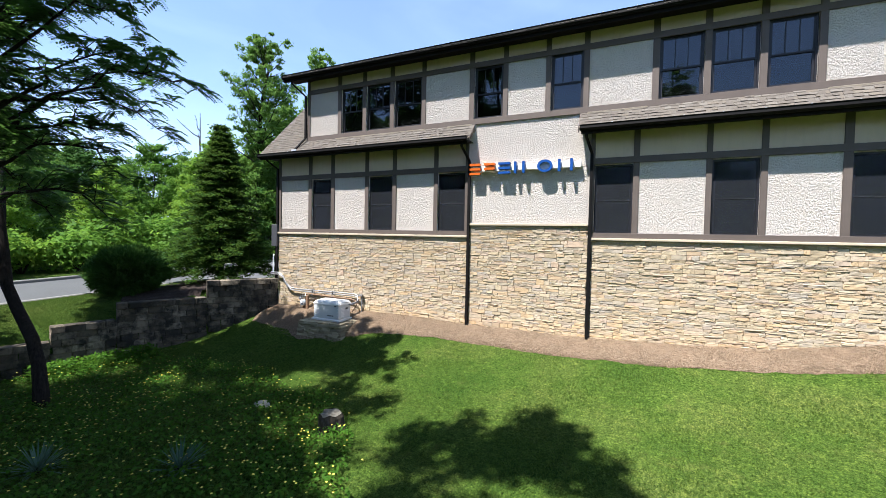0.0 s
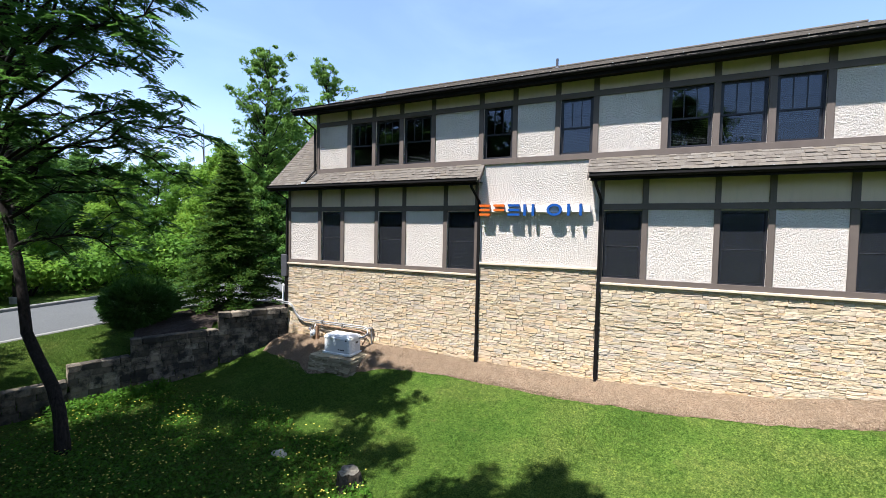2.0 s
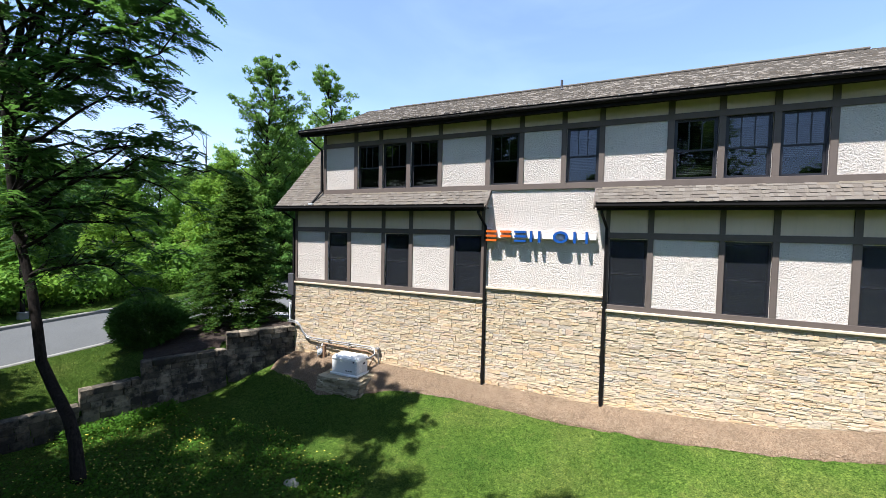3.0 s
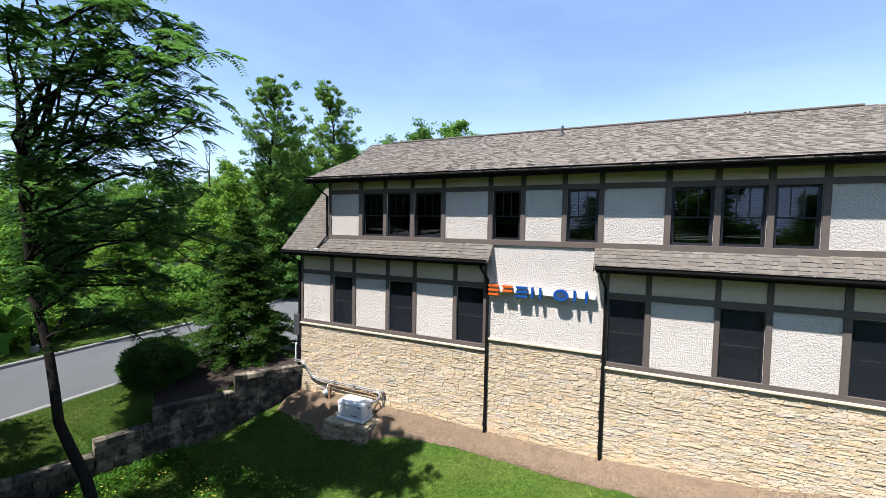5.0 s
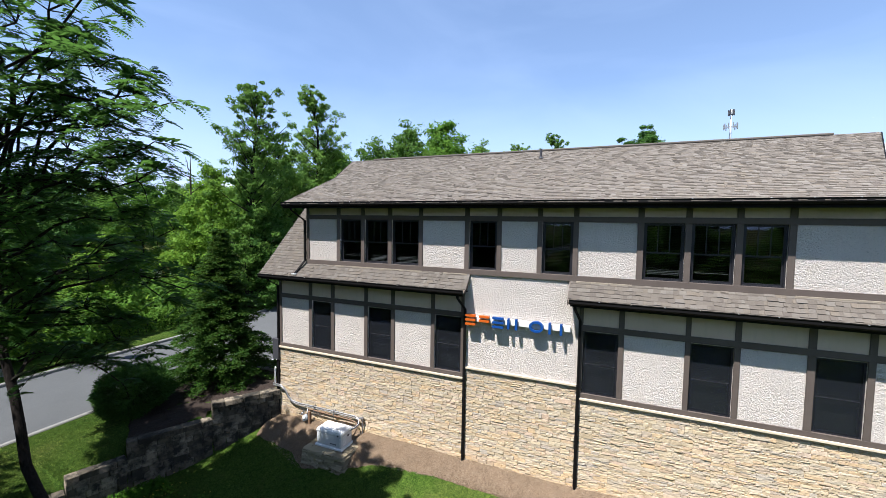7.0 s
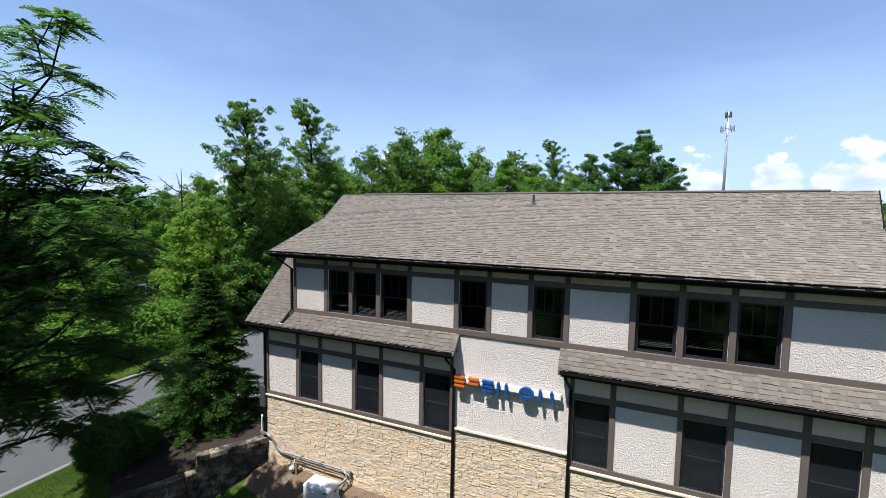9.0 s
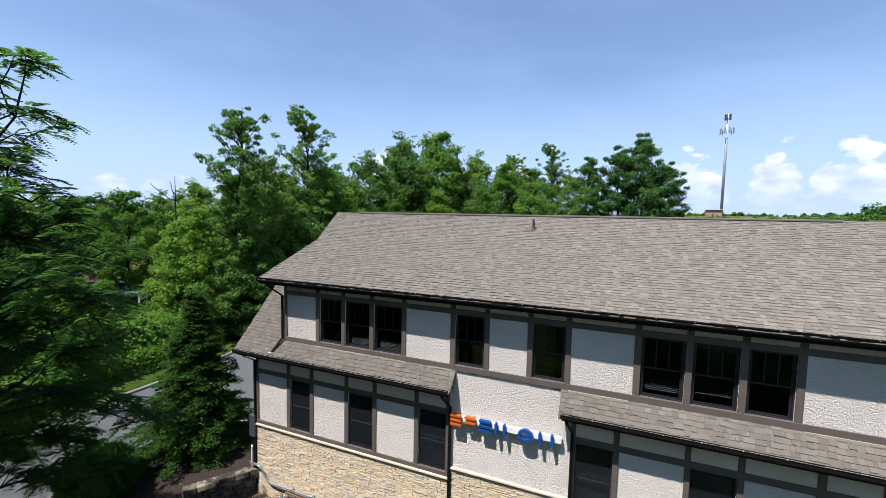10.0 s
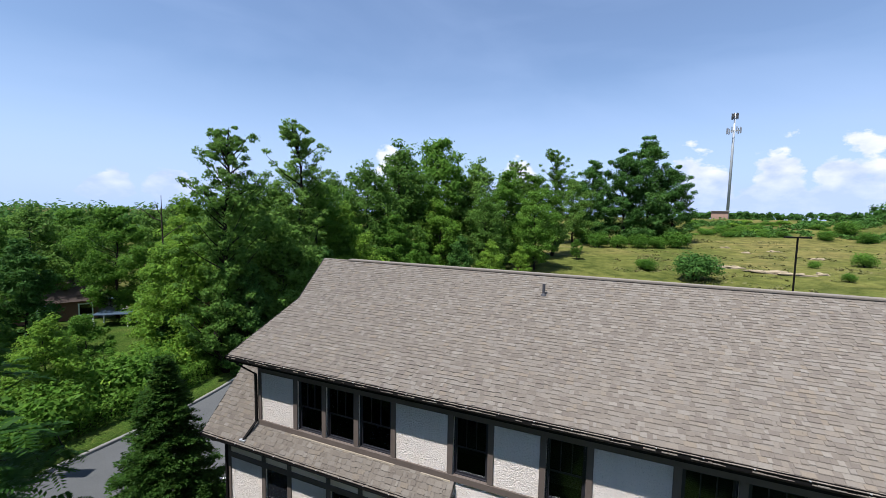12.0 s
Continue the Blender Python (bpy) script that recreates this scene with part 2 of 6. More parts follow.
def grass_material():
    k = Mat("lawn_grass", 0.95, 0, 0.03)
    a = k.noise(0.45, 5, 0.6)
    b = k.noise(30, 7, 0.8)
    c = k.ramp(a, [(0.28, (0.033, 0.069, 0.012)), (0.5, (0.055, 0.093, 0.017)), (0.72, (0.088, 0.113, 0.028))])
    c = k.mix(0.85, c, k.ramp(b, [(0.40, (0.25, 0.33, 0.25)), (0.5, (0.92, 1, 0.9)), (0.60, (2.0, 1.75, 1.7))]), "MULTIPLY")
    c = k.mix(0.7, c, k.ramp(k.noise(9, 6, 0.75), [(0.38, (0.45, 0.55, 0.5)), (0.5, (1, 1, 1)), (0.62, (1.6, 1.45, 1.3))]), "MULTIPLY")
    c = k.mix(k.math("MULTIPLY", k.ramp(k.noise(3.2, 6, 0.75), [(0.55, (0, 0, 0)), (0.74, (1, 1, 1))]), 0.5), c, (0.115, 0.115, 0.034))
    k.color(c).bump(k.noise(60, 4, 0.75), 0.06)
    return k.m


def field_material():
    k = Mat("meadow", 0.95, 0, 0.05)
    a = k.noise(0.035, 6, 0.65)
    b = k.noise(0.5, 6, 0.75)
    c = k.ramp(a, [(0.3, (0.050, 0.072, 0.015)), (0.5, (0.096, 0.104, 0.028)), (0.66, (0.145, 0.128, 0.047))])
    c = k.mix(0.8, c, k.ramp(b, [(0.35, (0.35, 0.42, 0.3)), (0.65, (1.45, 1.35, 1.25))]), "MULTIPLY")
    bare = k.ramp(k.noise(0.09, 7, 0.75, vec=k.vec((0.6, 1.6, 1))), [(0.62, (0, 0, 0)), (0.70, (1, 1, 1))])
    c = k.mix(k.math("MULTIPLY", bare, 0.6), c, (0.20, 0.15, 0.088))
    k.color(c).bump(b, 0.4)
    return k.m


def asphalt_material():
    k = Mat("road_asphalt", 0.9, 0, 0.2)
    c = k.mix(k.noise(0.6, 5), (0.078, 0.081, 0.081), (0.106, 0.109, 0.108))
    c = k.mix(0.5, c, k.ramp(k.noise(120, 2), [(0.3, (0.6, 0.6, 0.6)), (0.7, (1.4, 1.4, 1.4))]), "MULTIPLY")
    k.color(c).bump(k.noise(150, 2), 0.004)
    return k.m


def mulch_material():
    k = Mat("pine_straw_mulch", 0.95, 0, 0.1)
    a = k.noise(38, 5, 0.75, vec=k.vec((1, 1, 1)), dist=1.5)
    c = k.ramp(a, [(0.34, (0.040, 0.024, 0.016)), (0.5, (0.185, 0.128, 0.082)), (0.66, (0.42, 0.31, 0.205))])
    c = k.mix(k.math("MULTIPLY", k.ramp(k.noise(2.6, 6, 0.7), [(0.4, (0, 0, 0)), (0.65, (1, 1, 1))]), 0.55), c, (0.115, 0.085, 0.055))
    k.color(c).bump(a, 0.04)
    return k.m


def bark_material(name, a, b):
    k = Mat(name, 0.95, 0, 0.1)
    n1 = k.noise(9, 5, 0.7, vec=k.vec((2.5, 2.5, 0.5)))
    k.color(k.ramp(n1, [(0.3, a), (0.7, b)])).bump(n1, 0.03)
    return k.m


STUCCO, STONE, SHINGLE, BLOCK = stucco_material(), stone_material(), shingle_material(), block_material()
FRIEZE = frieze_material()
STRIP = plain("mortar_strip", (0.31, 0.265, 0.20), 0.9, 0, 0.2, 6, 0.006, 60)
GRASS, MEADOW, ASPHALT, MULCH = grass_material(), field_material(), asphalt_material(), mulch_material()
TRIM = plain("taupe_trim_paint", (0.100, 0.079, 0.066), 0.65, 0, 0.15, 3, 0.003, 90)
BRONZE = plain("dark_bronze_metal", (0.0055, 0.0048, 0.0046), 0.65, 0.0, 0.2, 4, spec=0.12)
SOFFIT = plain("brown_soffit", (0.009, 0.0076, 0.007), 0.8, 0, 0.15, 3, spec=0.1)
SASH = plain("black_window_frame", (0.018, 0.018, 0.022), 0.4, 0, 0.2, 4)
CAST = plain("cast_stone_ledge", (0.54, 0.465, 0.345), 0.85, 0, 0.15, 5, 0.006, 60)
MORTAR = plain("mortar", (0.24, 0.20, 0.145), 0.95, 0, 0.2, 9, 0.01, 60)
CONCRETE = plain("concrete", (0.23, 0.225, 0.205), 0.9, 0, 0.15, 5, 0.004, 80)
# dark grey surfaces carry the dimness of the rooms in their colour
ROOM = plain("dimness_toned_room", (0.11, 0.105, 0.10), 0.9, 0, 0.1, 2)
BLIND = plain("blind_slats", (0.22, 0.215, 0.205), 0.6, 0, 0.05, 5)
GENBODY = plain("grey_beige_enamel", (0.56, 0.57, 0.56), 0.45, 0, 0.05, 3)
GENLID = plain("pale_enamel", (0.70, 0.70, 0.68), 0.45, 0, 0.05, 3)
DARKGREY = plain("dark_grey_plastic", (0.05, 0.05, 0.055), 0.5)
PIPE = plain("galvanised_steel", (0.27, 0.27, 0.27), 0.45, 0.6, 0.15, 8)
RUSTY = plain("rust_brown_pipe", (0.20, 0.12, 0.07), 0.7, 0, 0.25, 8)
GREYBOX = plain("grey_gas_meter_paint", (0.30, 0.33, 0.35), 0.5)
ORANGE = plain("orange_enamel", (0.50, 0.10, 0.012), 0.35, 0, 0.06, 3)
BLUE = plain("blue_enamel", (0.010, 0.06, 0.24), 0.35, 0, 0.06, 3)
WHITE = plain("white_paint", (0.78, 0.78, 0.76), 0.6, 0, 0.05, 3)
FLASHING = plain("aluminium_flashing", (0.62, 0.62, 0.60), 0.35, 0.7)
CLAY = plain("bare_clay", (0.32, 0.26, 0.17), 0.95, 0, 0.2, 1.5, 0.05, 8)
BRICKFAR = plain("red_brown_brick", (0.23, 0.115, 0.08), 0.9, 0, 0.2, 6)
ROOFFAR = plain("weathered_brown_roof", (0.085, 0.06, 0.05), 0.95, 0, 0.2, 3)
CARPAINT = plain("dark_car_paint", (0.02, 0.022, 0.028), 0.25)
TARP = plain("blue_grey_sheet", (0.05, 0.075, 0.11), 0.5)
# bed mulch darkened in colour for the shade of bush and conifer
SHADEMULCH = plain("shade_toned_leaf_mulch", (0.040, 0.027, 0.020), 0.98, 0, 0.5, 14, 0.06, 45)
GLASS, SCREEN = glass_material(), screen_material()
# grey-brown bark, darkened further to hold the crown's shade on the trunk
BARK = bark_material("grey_brown_bark_with_shade", (0.010, 0.008, 0.007), (0.038, 0.031, 0.026))
STUMPBARK = bark_material("weathered_wood", (0.022, 0.018, 0.013), (0.085, 0.070, 0.052))
LEAF_NEAR = leaf_material("pinnate_leaf", (0.012, 0.038, 0.008), (0.028, 0.076, 0.013), (0.056, 0.118, 0.022), 0.42, glow=2.2)
LEAF_A = leaf_material("maple_leaf", (0.022, 0.062, 0.008), (0.066, 0.150, 0.018), (0.155, 0.275, 0.040), 0.40, glow=1.6)
LEAF_B = leaf_material("poplar_leaf", (0.030, 0.075, 0.012), (0.080, 0.162, 0.026), (0.180, 0.295, 0.058), 0.3)
LEAF_C = leaf_material("yellow_green_leaf", (0.040, 0.100, 0.010), (0.105, 0.205, 0.022), (0.225, 0.345, 0.042), 0.32)
LEAF_D = leaf_material("dark_evergreen_leaf", (0.016, 0.046, 0.010), (0.034, 0.084, 0.016), (0.068, 0.135, 0.026), 0.2)
LEAF_E = leaf_material("arborvitae_spray", (0.010, 0.030, 0.005), (0.036, 0.084, 0.013), (0.125, 0.205, 0.034), 0.26)
LEAF_F = leaf_material("deep_green_leaf", (0.018, 0.053, 0.011), (0.047, 0.116, 0.022), (0.120, 0.225, 0.046), 0.28)
WEED = leaf_material("weed_leaf", (0.024, 0.072, 0.008), (0.054, 0.135, 0.014), (0.115, 0.215, 0.026), 0.4)
BLADE = leaf_material("grass_blade", (0.031, 0.070, 0.010), (0.067, 0.116, 0.018), (0.140, 0.176, 0.044), 0.35)
YUCCA = leaf_material("blue_green_blade", (0.045, 0.09, 0.06), (0.08, 0.14, 0.09), (0.13, 0.20, 0.13), 0.2)
LEAF_DRY = leaf_material("meadow_weed", (0.075, 0.100, 0.022), (0.125, 0.140, 0.042), (0.20, 0.18, 0.075), 0.3)
LEAF_RED = leaf_material("maroon_leaf", (0.03, 0.012, 0.012), (0.06, 0.02, 0.02), (0.11, 0.035, 0.03))
FLOWER = plain("yellow_petals", (0.75, 0.6, 0.08), 0.6)


# building blocks
def lerp(x, xs, ys):
    return float(np.interp(x, xs, ys))


def mesh_of(name, verts, faces, mat, smooth=False):
    me = bpy.data.meshes.new(name)
    me.from_pydata([tuple(v) for v in verts], [], faces)
    me.materials.append(mat)
    if smooth:
        me.polygons.foreach_set("use_smooth", [True] * len(me.polygons))
    me.update()
    return me


def quads_mesh(name, v, mat):
    """A mesh of loose faces from an array (n, corners, 3)."""
    n, k = len(v), v.shape[1]
    me = bpy.data.meshes.new(name)
    me.vertices.add(n * k)
    me.vertices.foreach_set("co", np.ascontiguousarray(v, dtype=np.float32).ravel())
    me.loops.add(n * k)
    me.loops.foreach_set("vertex_index", np.arange(n * k, dtype=np.int32))
    me.polygons.add(n)
    me.polygons.foreach_set("loop_start", np.arange(0, n * k, k, dtype=np.int32))
    me.update(calc_edges=True)
    me.materials.append(mat)
    return me


def bm_mesh(name, bm, mat, smooth=False):
    me = bpy.data.meshes.new(name)
    bmesh.ops.recalc_face_normals(bm, faces=bm.faces)
    bm.to_mesh(me)
    bm.free()
    me.materials.append(mat)
    if smooth:
        me.polygons.foreach_set("use_smooth", [True] * len(me.polygons))
    return me


def part(name, bm, material, parent=None, label="", smooth=False):
    me = bm_mesh(name, bm, material, smooth) if isinstance(bm, bmesh.types.BMesh) else bm
    ob = new(name, me)
    ob.parent = parent
    return tagged(ob, label)


def thing(name, label, category, group="", kind="", at=(0, 0, 0)):
    ob = new(name)
    ob.location = at
    ob.empty_display_size = 0.2
    return tagged(ob, label, category, group, kind)


def box(bm, x0, x1, y0, y1, z0, z1, bevel=0.0):
    r = bmesh.ops.create_cube(bm, size=1.0)
    vs = r["verts"]
    for v in vs:
        v.co = Vector((x0 + (v.co.x + 0.5) * (x1 - x0), y0 + (v.co.y + 0.5) * (y1 - y0), z0 + (v.co.z + 0.5) * (z1 - z0)))
    if bevel:
        es = list({e for v in vs for e in v.link_edges})
        bmesh.ops.bevel(bm, geom=es, offset=bevel, segments=1, affect="EDGES")
    return bm


def boxes(*args, bevel=0.0):
    bm = bmesh.new()
    for a in args:
        box(bm, *a, bevel=bevel)
    return bm


def tube(bm, pts, radii, sides=8, cap=True):
    """A tube along points; radii: one for each point, or one for all."""
    pts = [Vector(p) for p in pts]
    if isinstance(radii, (int, float)):
        radii = [radii] * len(pts)
    rings, prev = [], None
    for i, p in enumerate(pts):
        d = (pts[min(i + 1, len(pts) - 1)] - pts[max(i - 1, 0)]).normalized()
        ref = prev if prev is not None else (Vector((0, 0, 1)) if abs(d.z) < 0.9 else Vector((1, 0, 0)))
        u = (ref - d * ref.dot(d)).normalized()
        prev = u
        w = d.cross(u)
        rings.append([bm.verts.new(p + (u * math.cos(a) + w * math.sin(a)) * radii[i]) for a in (2 * math.pi * k / sides for k in range(sides))])
    for a, b in zip(rings, rings[1:]):
        for k in range(sides):
            bm.faces.new((a[k], a[(k + 1) % sides], b[(k + 1) % sides], b[k]))
    if cap:
        bm.faces.new(rings[0][::-1])
        bm.faces.new(rings[-1])
    return bm


def rng(seed):
    return np.random.default_rng(seed)


# the lie of the land
def road_z(y):
    return lerp(y, [-60, -6, 0, 6, 40, 120], [-1.2, 0.1, 0.3, 0.4, 0.6, 1.0])


def bend(y):
    return -0.02 * max(0.0, min(y, 40) - 4) ** 2


def wall_x(y):
    return lerp(y, [-9, -5.6, -4.2, -1.96, 0.0], [-5.1, -4.0, -3.58, -2.55, -1.42])


def lower_z(x, y):
    d = max(0.0, -y)
    foot = lerp(x, [-1.5, 0, 2, 4.4, 6.3, 9.7, 11.3, 13.4, 14.7, 15.5, 20], [-0.1, 0.0, 0.03, 0.04, -0.02, -0.02, 0.05, 0.18, 0.42, 0.55, 0.7])
    out = lerp(x, [0, 2, 5, 6, 12, 16], [-1.37, -1.20, -1.06, -0.99, -0.80, -0.80])
    return foot + (out - foot) * (1 - math.exp(-(d / lerp(x, [2.2, 3.2, 6, 9], [1.95, 1.65, 1.85, 2.0])) ** 1.3))


def upper_z(x, y):
    w = wall_x(y)
    top = lerp(y, [-14, -9, -7, -5.6, -4.2, -1.96, 0, 1.3, 2.3], [-1.35, -1.1, -0.65, -0.3, 0.12, 0.66, 0.92, 0.85, road_z(2.3) + 0.12])
    if y > 2.3:
        top = road_z(y) + 0.1
    kerb = road_z(y) + 0.12
    z = kerb + (top - kerb) * min(1.0, max(0.0, (x + 7.05) / (w + 7.05))) ** 1.2
    if y < 0:
        # the soil stays below the stepped top of the retaining wall
        step = 0.96 if y > -2.0 else 0.40 if y > -4.2 else -0.10 if y > -5.6 else -0.52 if y > -7.4 else -1.0
        z = min(z, step - 0.07 + 0.4 * max(0.0, w - x - 0.25))
    return z


def far_z(x, y):
    r = math.hypot(x - 10, y + 9)
    hill = lerp(r, [20, 45, 60, 72, 95, 117, 124, 133, 200, 420, 5000], [0.5, 2.3, 4.3, 5.5, 6.3, 8.3, 10.6, 12.9, 13.1, 13.4, 13.4])
    flat = lerp(r, [20, 60, 200, 600, 5000], [0.5, 0.8, 0.5, 4.0, 11.5])
    k = lerp(math.degrees(math.atan2(x - 10, y + 9)), [-32, -12], [0, 1])
    return flat + (hill - flat) * k


def land(x, y):
    """The height of the ground away from the edges of wall and road."""
    if y > 16:
        k = min(1, (y - 16) / 14)
        return far_z(x, y) * k + (road_z(y) + 0.1) * (1 - k)
    if x < -13.5 + bend(y):
        k = min(1.0, (-13.6 + bend(y) - x) / 40)
        return (road_z(y) + 0.14) * (1 - k) + far_z(x, y) * k
    if x < wall_x(y):
        return upper_z(x, y)
    if y > 0:
        return lower_z(x, 0) * max(0, 1 - y / 10) + road_z(y) * min(1, y / 10)
    return lower_z(x, y)


def ground():
    ys = [-3000, -900, -300, -120, -60, -40, -28, -20, -16] + list(np.arange(-14, 4.01, 0.35)) + list(np.arange(4.5, 20, 1.0)) + [22, 26, 30, 36, 44, 52, 60, 70, 80, 90, 100, 106, 110, 114, 118, 122, 126, 130, 136, 150, 175, 210, 270, 360, 500, 800, 1500, 3000]
    left = [-3000, -900, -400, -200, -120, -80, -60, -45, -34, -26, -21, -18, -16, -14.6, -13.8]
    right = [3, 3.6] + list(np.arange(4.2, 18, 0.6)) + [19, 21, 24, 28, 34, 42, 52, 64, 80, 100, 130, 170, 230, 320, 500, 900, 3000]
    verts, cols = [], 0
    for y in ys:
        w, b = wall_x(y), bend(y)
        row = [(x + b, None) for x in left] + [(-13.62 + b, road_z(y) - 0.08), (-13.45 + b, road_z(y) - 0.08), (-10.4 + b, road_z(y) - 0.08), (-7.35 + b * 0.4, road_z(y) - 0.08)]
        lot = y > 2.4
        row += [(-7.18 + b * 0.4, road_z(y) - 0.08)]
        for f in (0.0, 0.1, 0.22, 0.36, 0.5, 0.64, 0.78, 0.9, 1.0):
            x = -7.05 + f * (w - 0.22 + 7.05)
            row.append((x, road_z(y) - 0.08 if lot and y < 30 else upper_z(x, y) if y <= 16 else None))
        low0 = w - 0.12
        for f in (0.0, 0.08, 0.2, 0.35, 0.5, 0.66, 0.82):
            row.append((low0 + f * (3 - low0), None))
        row += [(x, None) for x in right]
        cols = len(row)
        for j, (x, z) in enumerate(row):
            if z is None:
                z = land(x, y)
                if y <= 16 and x >= low0 - 0.001:
                    z = lower_z(x, y) if y <= 0 else lower_z(x, 0) * max(0, 1 - y / 10) + road_z(y) * min(1, y / 10)
                if abs(x) < 60 and -14 < y < 20:
                    z += 0.035 * noise.noise((x * 0.7, y * 0.7, 0)) * (1 if x > -7 else 0.3)
            verts.append((x, y, z))
    faces = [(i * cols + j, i * cols + j + 1, (i + 1) * cols + j + 1, (i + 1) * cols + j) for i in range(len(ys) - 1) for j in range(cols - 1)]
    me = mesh_of("ground", verts, faces, GRASS, True)
    me.materials.append(MEADOW)
    for p in me.polygons:
        c = p.center
        if c.y > 17 or c.x > 60 or c.y < -60 or c.x < -60:
            p.material_index = 1
    return tagged(new("ground", me), "sloping mown lawn and rough meadow running to the horizon", "ground", kind="structure")


ground()


def strip(name, line, half_or_edges, up, mat, label, cat, parent=None):
    """A band that follows the land: line of (xa, xb, y) rows, height function up(x, y)."""
    verts, faces = [], []
    n = half_or_edges
    for xa, xb, y in line:
        for k in range(n + 1):
            x = xa + (xb - xa) * k / n
            verts.append((x, y, up(x, y)))
    for i in range(len(line) - 1):
        for k in range(n):
            a = i * (n + 1) + k
            faces.append((a, a + 1, a + n + 2, a + n + 1))
    ob = new(name, mesh_of(name, verts, faces, mat, True))
    ob.parent = parent
    return tagged(ob, label, cat, kind="structure") if not parent else tagged(ob, label)


road_rows = [(-13.5 + bend(y), -7.25 + bend(y) * 0.4, y) for y in [-200, -90, -40, -20] + list(np.arange(-16, 34, 1.0))]
strip("road", road_rows, 6, lambda x, y: road_z(y) + 0.02 * (1 - ((x - bend(y) + 10.4) / 3.2) ** 2), ASPHALT, "light grey worn asphalt drive curving past the wood", "road")
lot_rows = [(-7.24 + bend(y) * 0.4, -1.75, y) for y in np.arange(2.6, 33, 1.4)]
strip("car_park", lot_rows, 4, lambda x, y: road_z(y) + 0.004, ASPHALT, "grey asphalt parking area beside the office building", "car park")


def kerb(name, pts, label):
    """A concrete kerb along points (x, y, z of the road), 0.15 m wide."""
    bm = bmesh.new()
    rows = []
    for i, p in enumerate(pts):
        a, b = Vector(pts[max(i - 1, 0)]), Vector(pts[min(i + 1, len(pts) - 1)])
        d = (b - a).normalized()
        s = Vector((-d.y, d.x, 0)).normalized()
        p = Vector(p)
        prof = [(-0.09, -0.15), (-0.09, 0.11), (-0.06, 0.145), (0.07, 0.15), (0.09, 0.13), (0.09, -0.15)]
        rows.append([bm.verts.new(p + s * o + Vector((0, 0, h))) for o, h in prof])
    for a, b in zip(rows, rows[1:]):
        for k in range(5):
            bm.faces.new((a[k], a[k + 1], b[k + 1], b[k]))
    ob = part(name, bm, CONCRETE)
    return tagged(ob, label, "kerb", kind="structure")


kerb("kerb_far", [(-13.55 + bend(y), y, road_z(y)) for y in [-60, -30, -20] + list(np.arange(-14, 33, 1.0))], "pale concrete kerb on the wooded side of the drive")
kerb("kerb_near", [(-7.2, y, road_z(y)) for y in [-60, -30, -18] + list(np.arange(-14, -0.2, 0.8))] + [(-7.2 + 1.6 * (1 - math.cos(a)), -0.3 + 2.7 * math.sin(a), road_z(2)) for a in (0.3, 0.6, 0.9, 1.2, 1.57)] + [(-4, 2.45, road_z(2.4)), (-1.8, 2.45, road_z(2.4))], "pale concrete kerb along the lawn and planting bed")


# the office building
X0, X1, DEPTH = -1.33, 17.47, 10.7     # lower storey; the upper one is set back at both ends
XU = 16.14
RIDGE_Y, EAVE_Y, EAVE_Z, RIDGE_Z = 5.0, -0.5, 8.14, 10.47
PITCH = (RIDGE_Z - EAVE_Z) / (RIDGE_Y - EAVE_Y)
building = thing("office_building", "two-storey office in pale stucco, brown timbering and ledge stone", "building")

UP_WIN = [(1.51, 2.39), (2.53, 3.46), (3.61, 4.61), (6.34, 7.21), (8.54, 9.38), (11.13, 12.06), (12.20, 13.12), (13.26, 14.13)]
LOW_WIN = [(0.24, 1.10), (2.67, 3.60), (5.22, 6.12), (9.73, 10.63), (12.30, 13.22), (14.77, 15.67)]
UZ0, UZ1, LZ0, LZ1 = 6.09, 7.60, 2.80, 4.57


low_holes = [(a, b, LZ0, LZ1) for a, b in LOW_WIN]
up_holes = [(a, b, UZ0, UZ1) for a, b in UP_WIN]
def stucco_panels(name, x0, x1, z0, z1, holes):
    """The stucco between the openings, one panel to each stretch of wall."""
    xs = sorted({x0, x1, *[v for h in holes for v in h[:2]]})
    for a, b in zip(xs, xs[1:]):
        hole = [h for h in holes if h[0] < (a + b) / 2 < h[1]]
        if hole:
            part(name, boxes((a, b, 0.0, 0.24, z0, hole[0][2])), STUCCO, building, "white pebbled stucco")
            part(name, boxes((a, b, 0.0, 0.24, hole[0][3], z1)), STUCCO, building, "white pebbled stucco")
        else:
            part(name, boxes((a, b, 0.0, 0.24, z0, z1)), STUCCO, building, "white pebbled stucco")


stucco_panels("lower_panel", X0, X1, 2.4, 4.67, low_holes)
stucco_panels("upper_panel", 0.0, XU, 5.6, 7.66, up_holes)
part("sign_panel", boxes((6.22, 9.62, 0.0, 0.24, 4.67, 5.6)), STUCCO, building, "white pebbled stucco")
for x0, x1 in ((X0, 6.22), (9.62, X1)):
    part("lower_frieze", boxes((x0, x1, 0.0, 0.24, 4.67, 5.6)), FRIEZE, building, "smooth stucco with warm bounce light in its cream colour")
part("upper_frieze", boxes((0.0, XU, 0.0, 0.24, 7.66, 8.25)), FRIEZE, building, "smooth stucco with warm bounce light in its cream colour")
part("base_wall", boxes((X0 + 0.02, X1, 0.02, 0.24, -0.8, 2.4)), MORTAR, building, "mortar behind the stone facing")


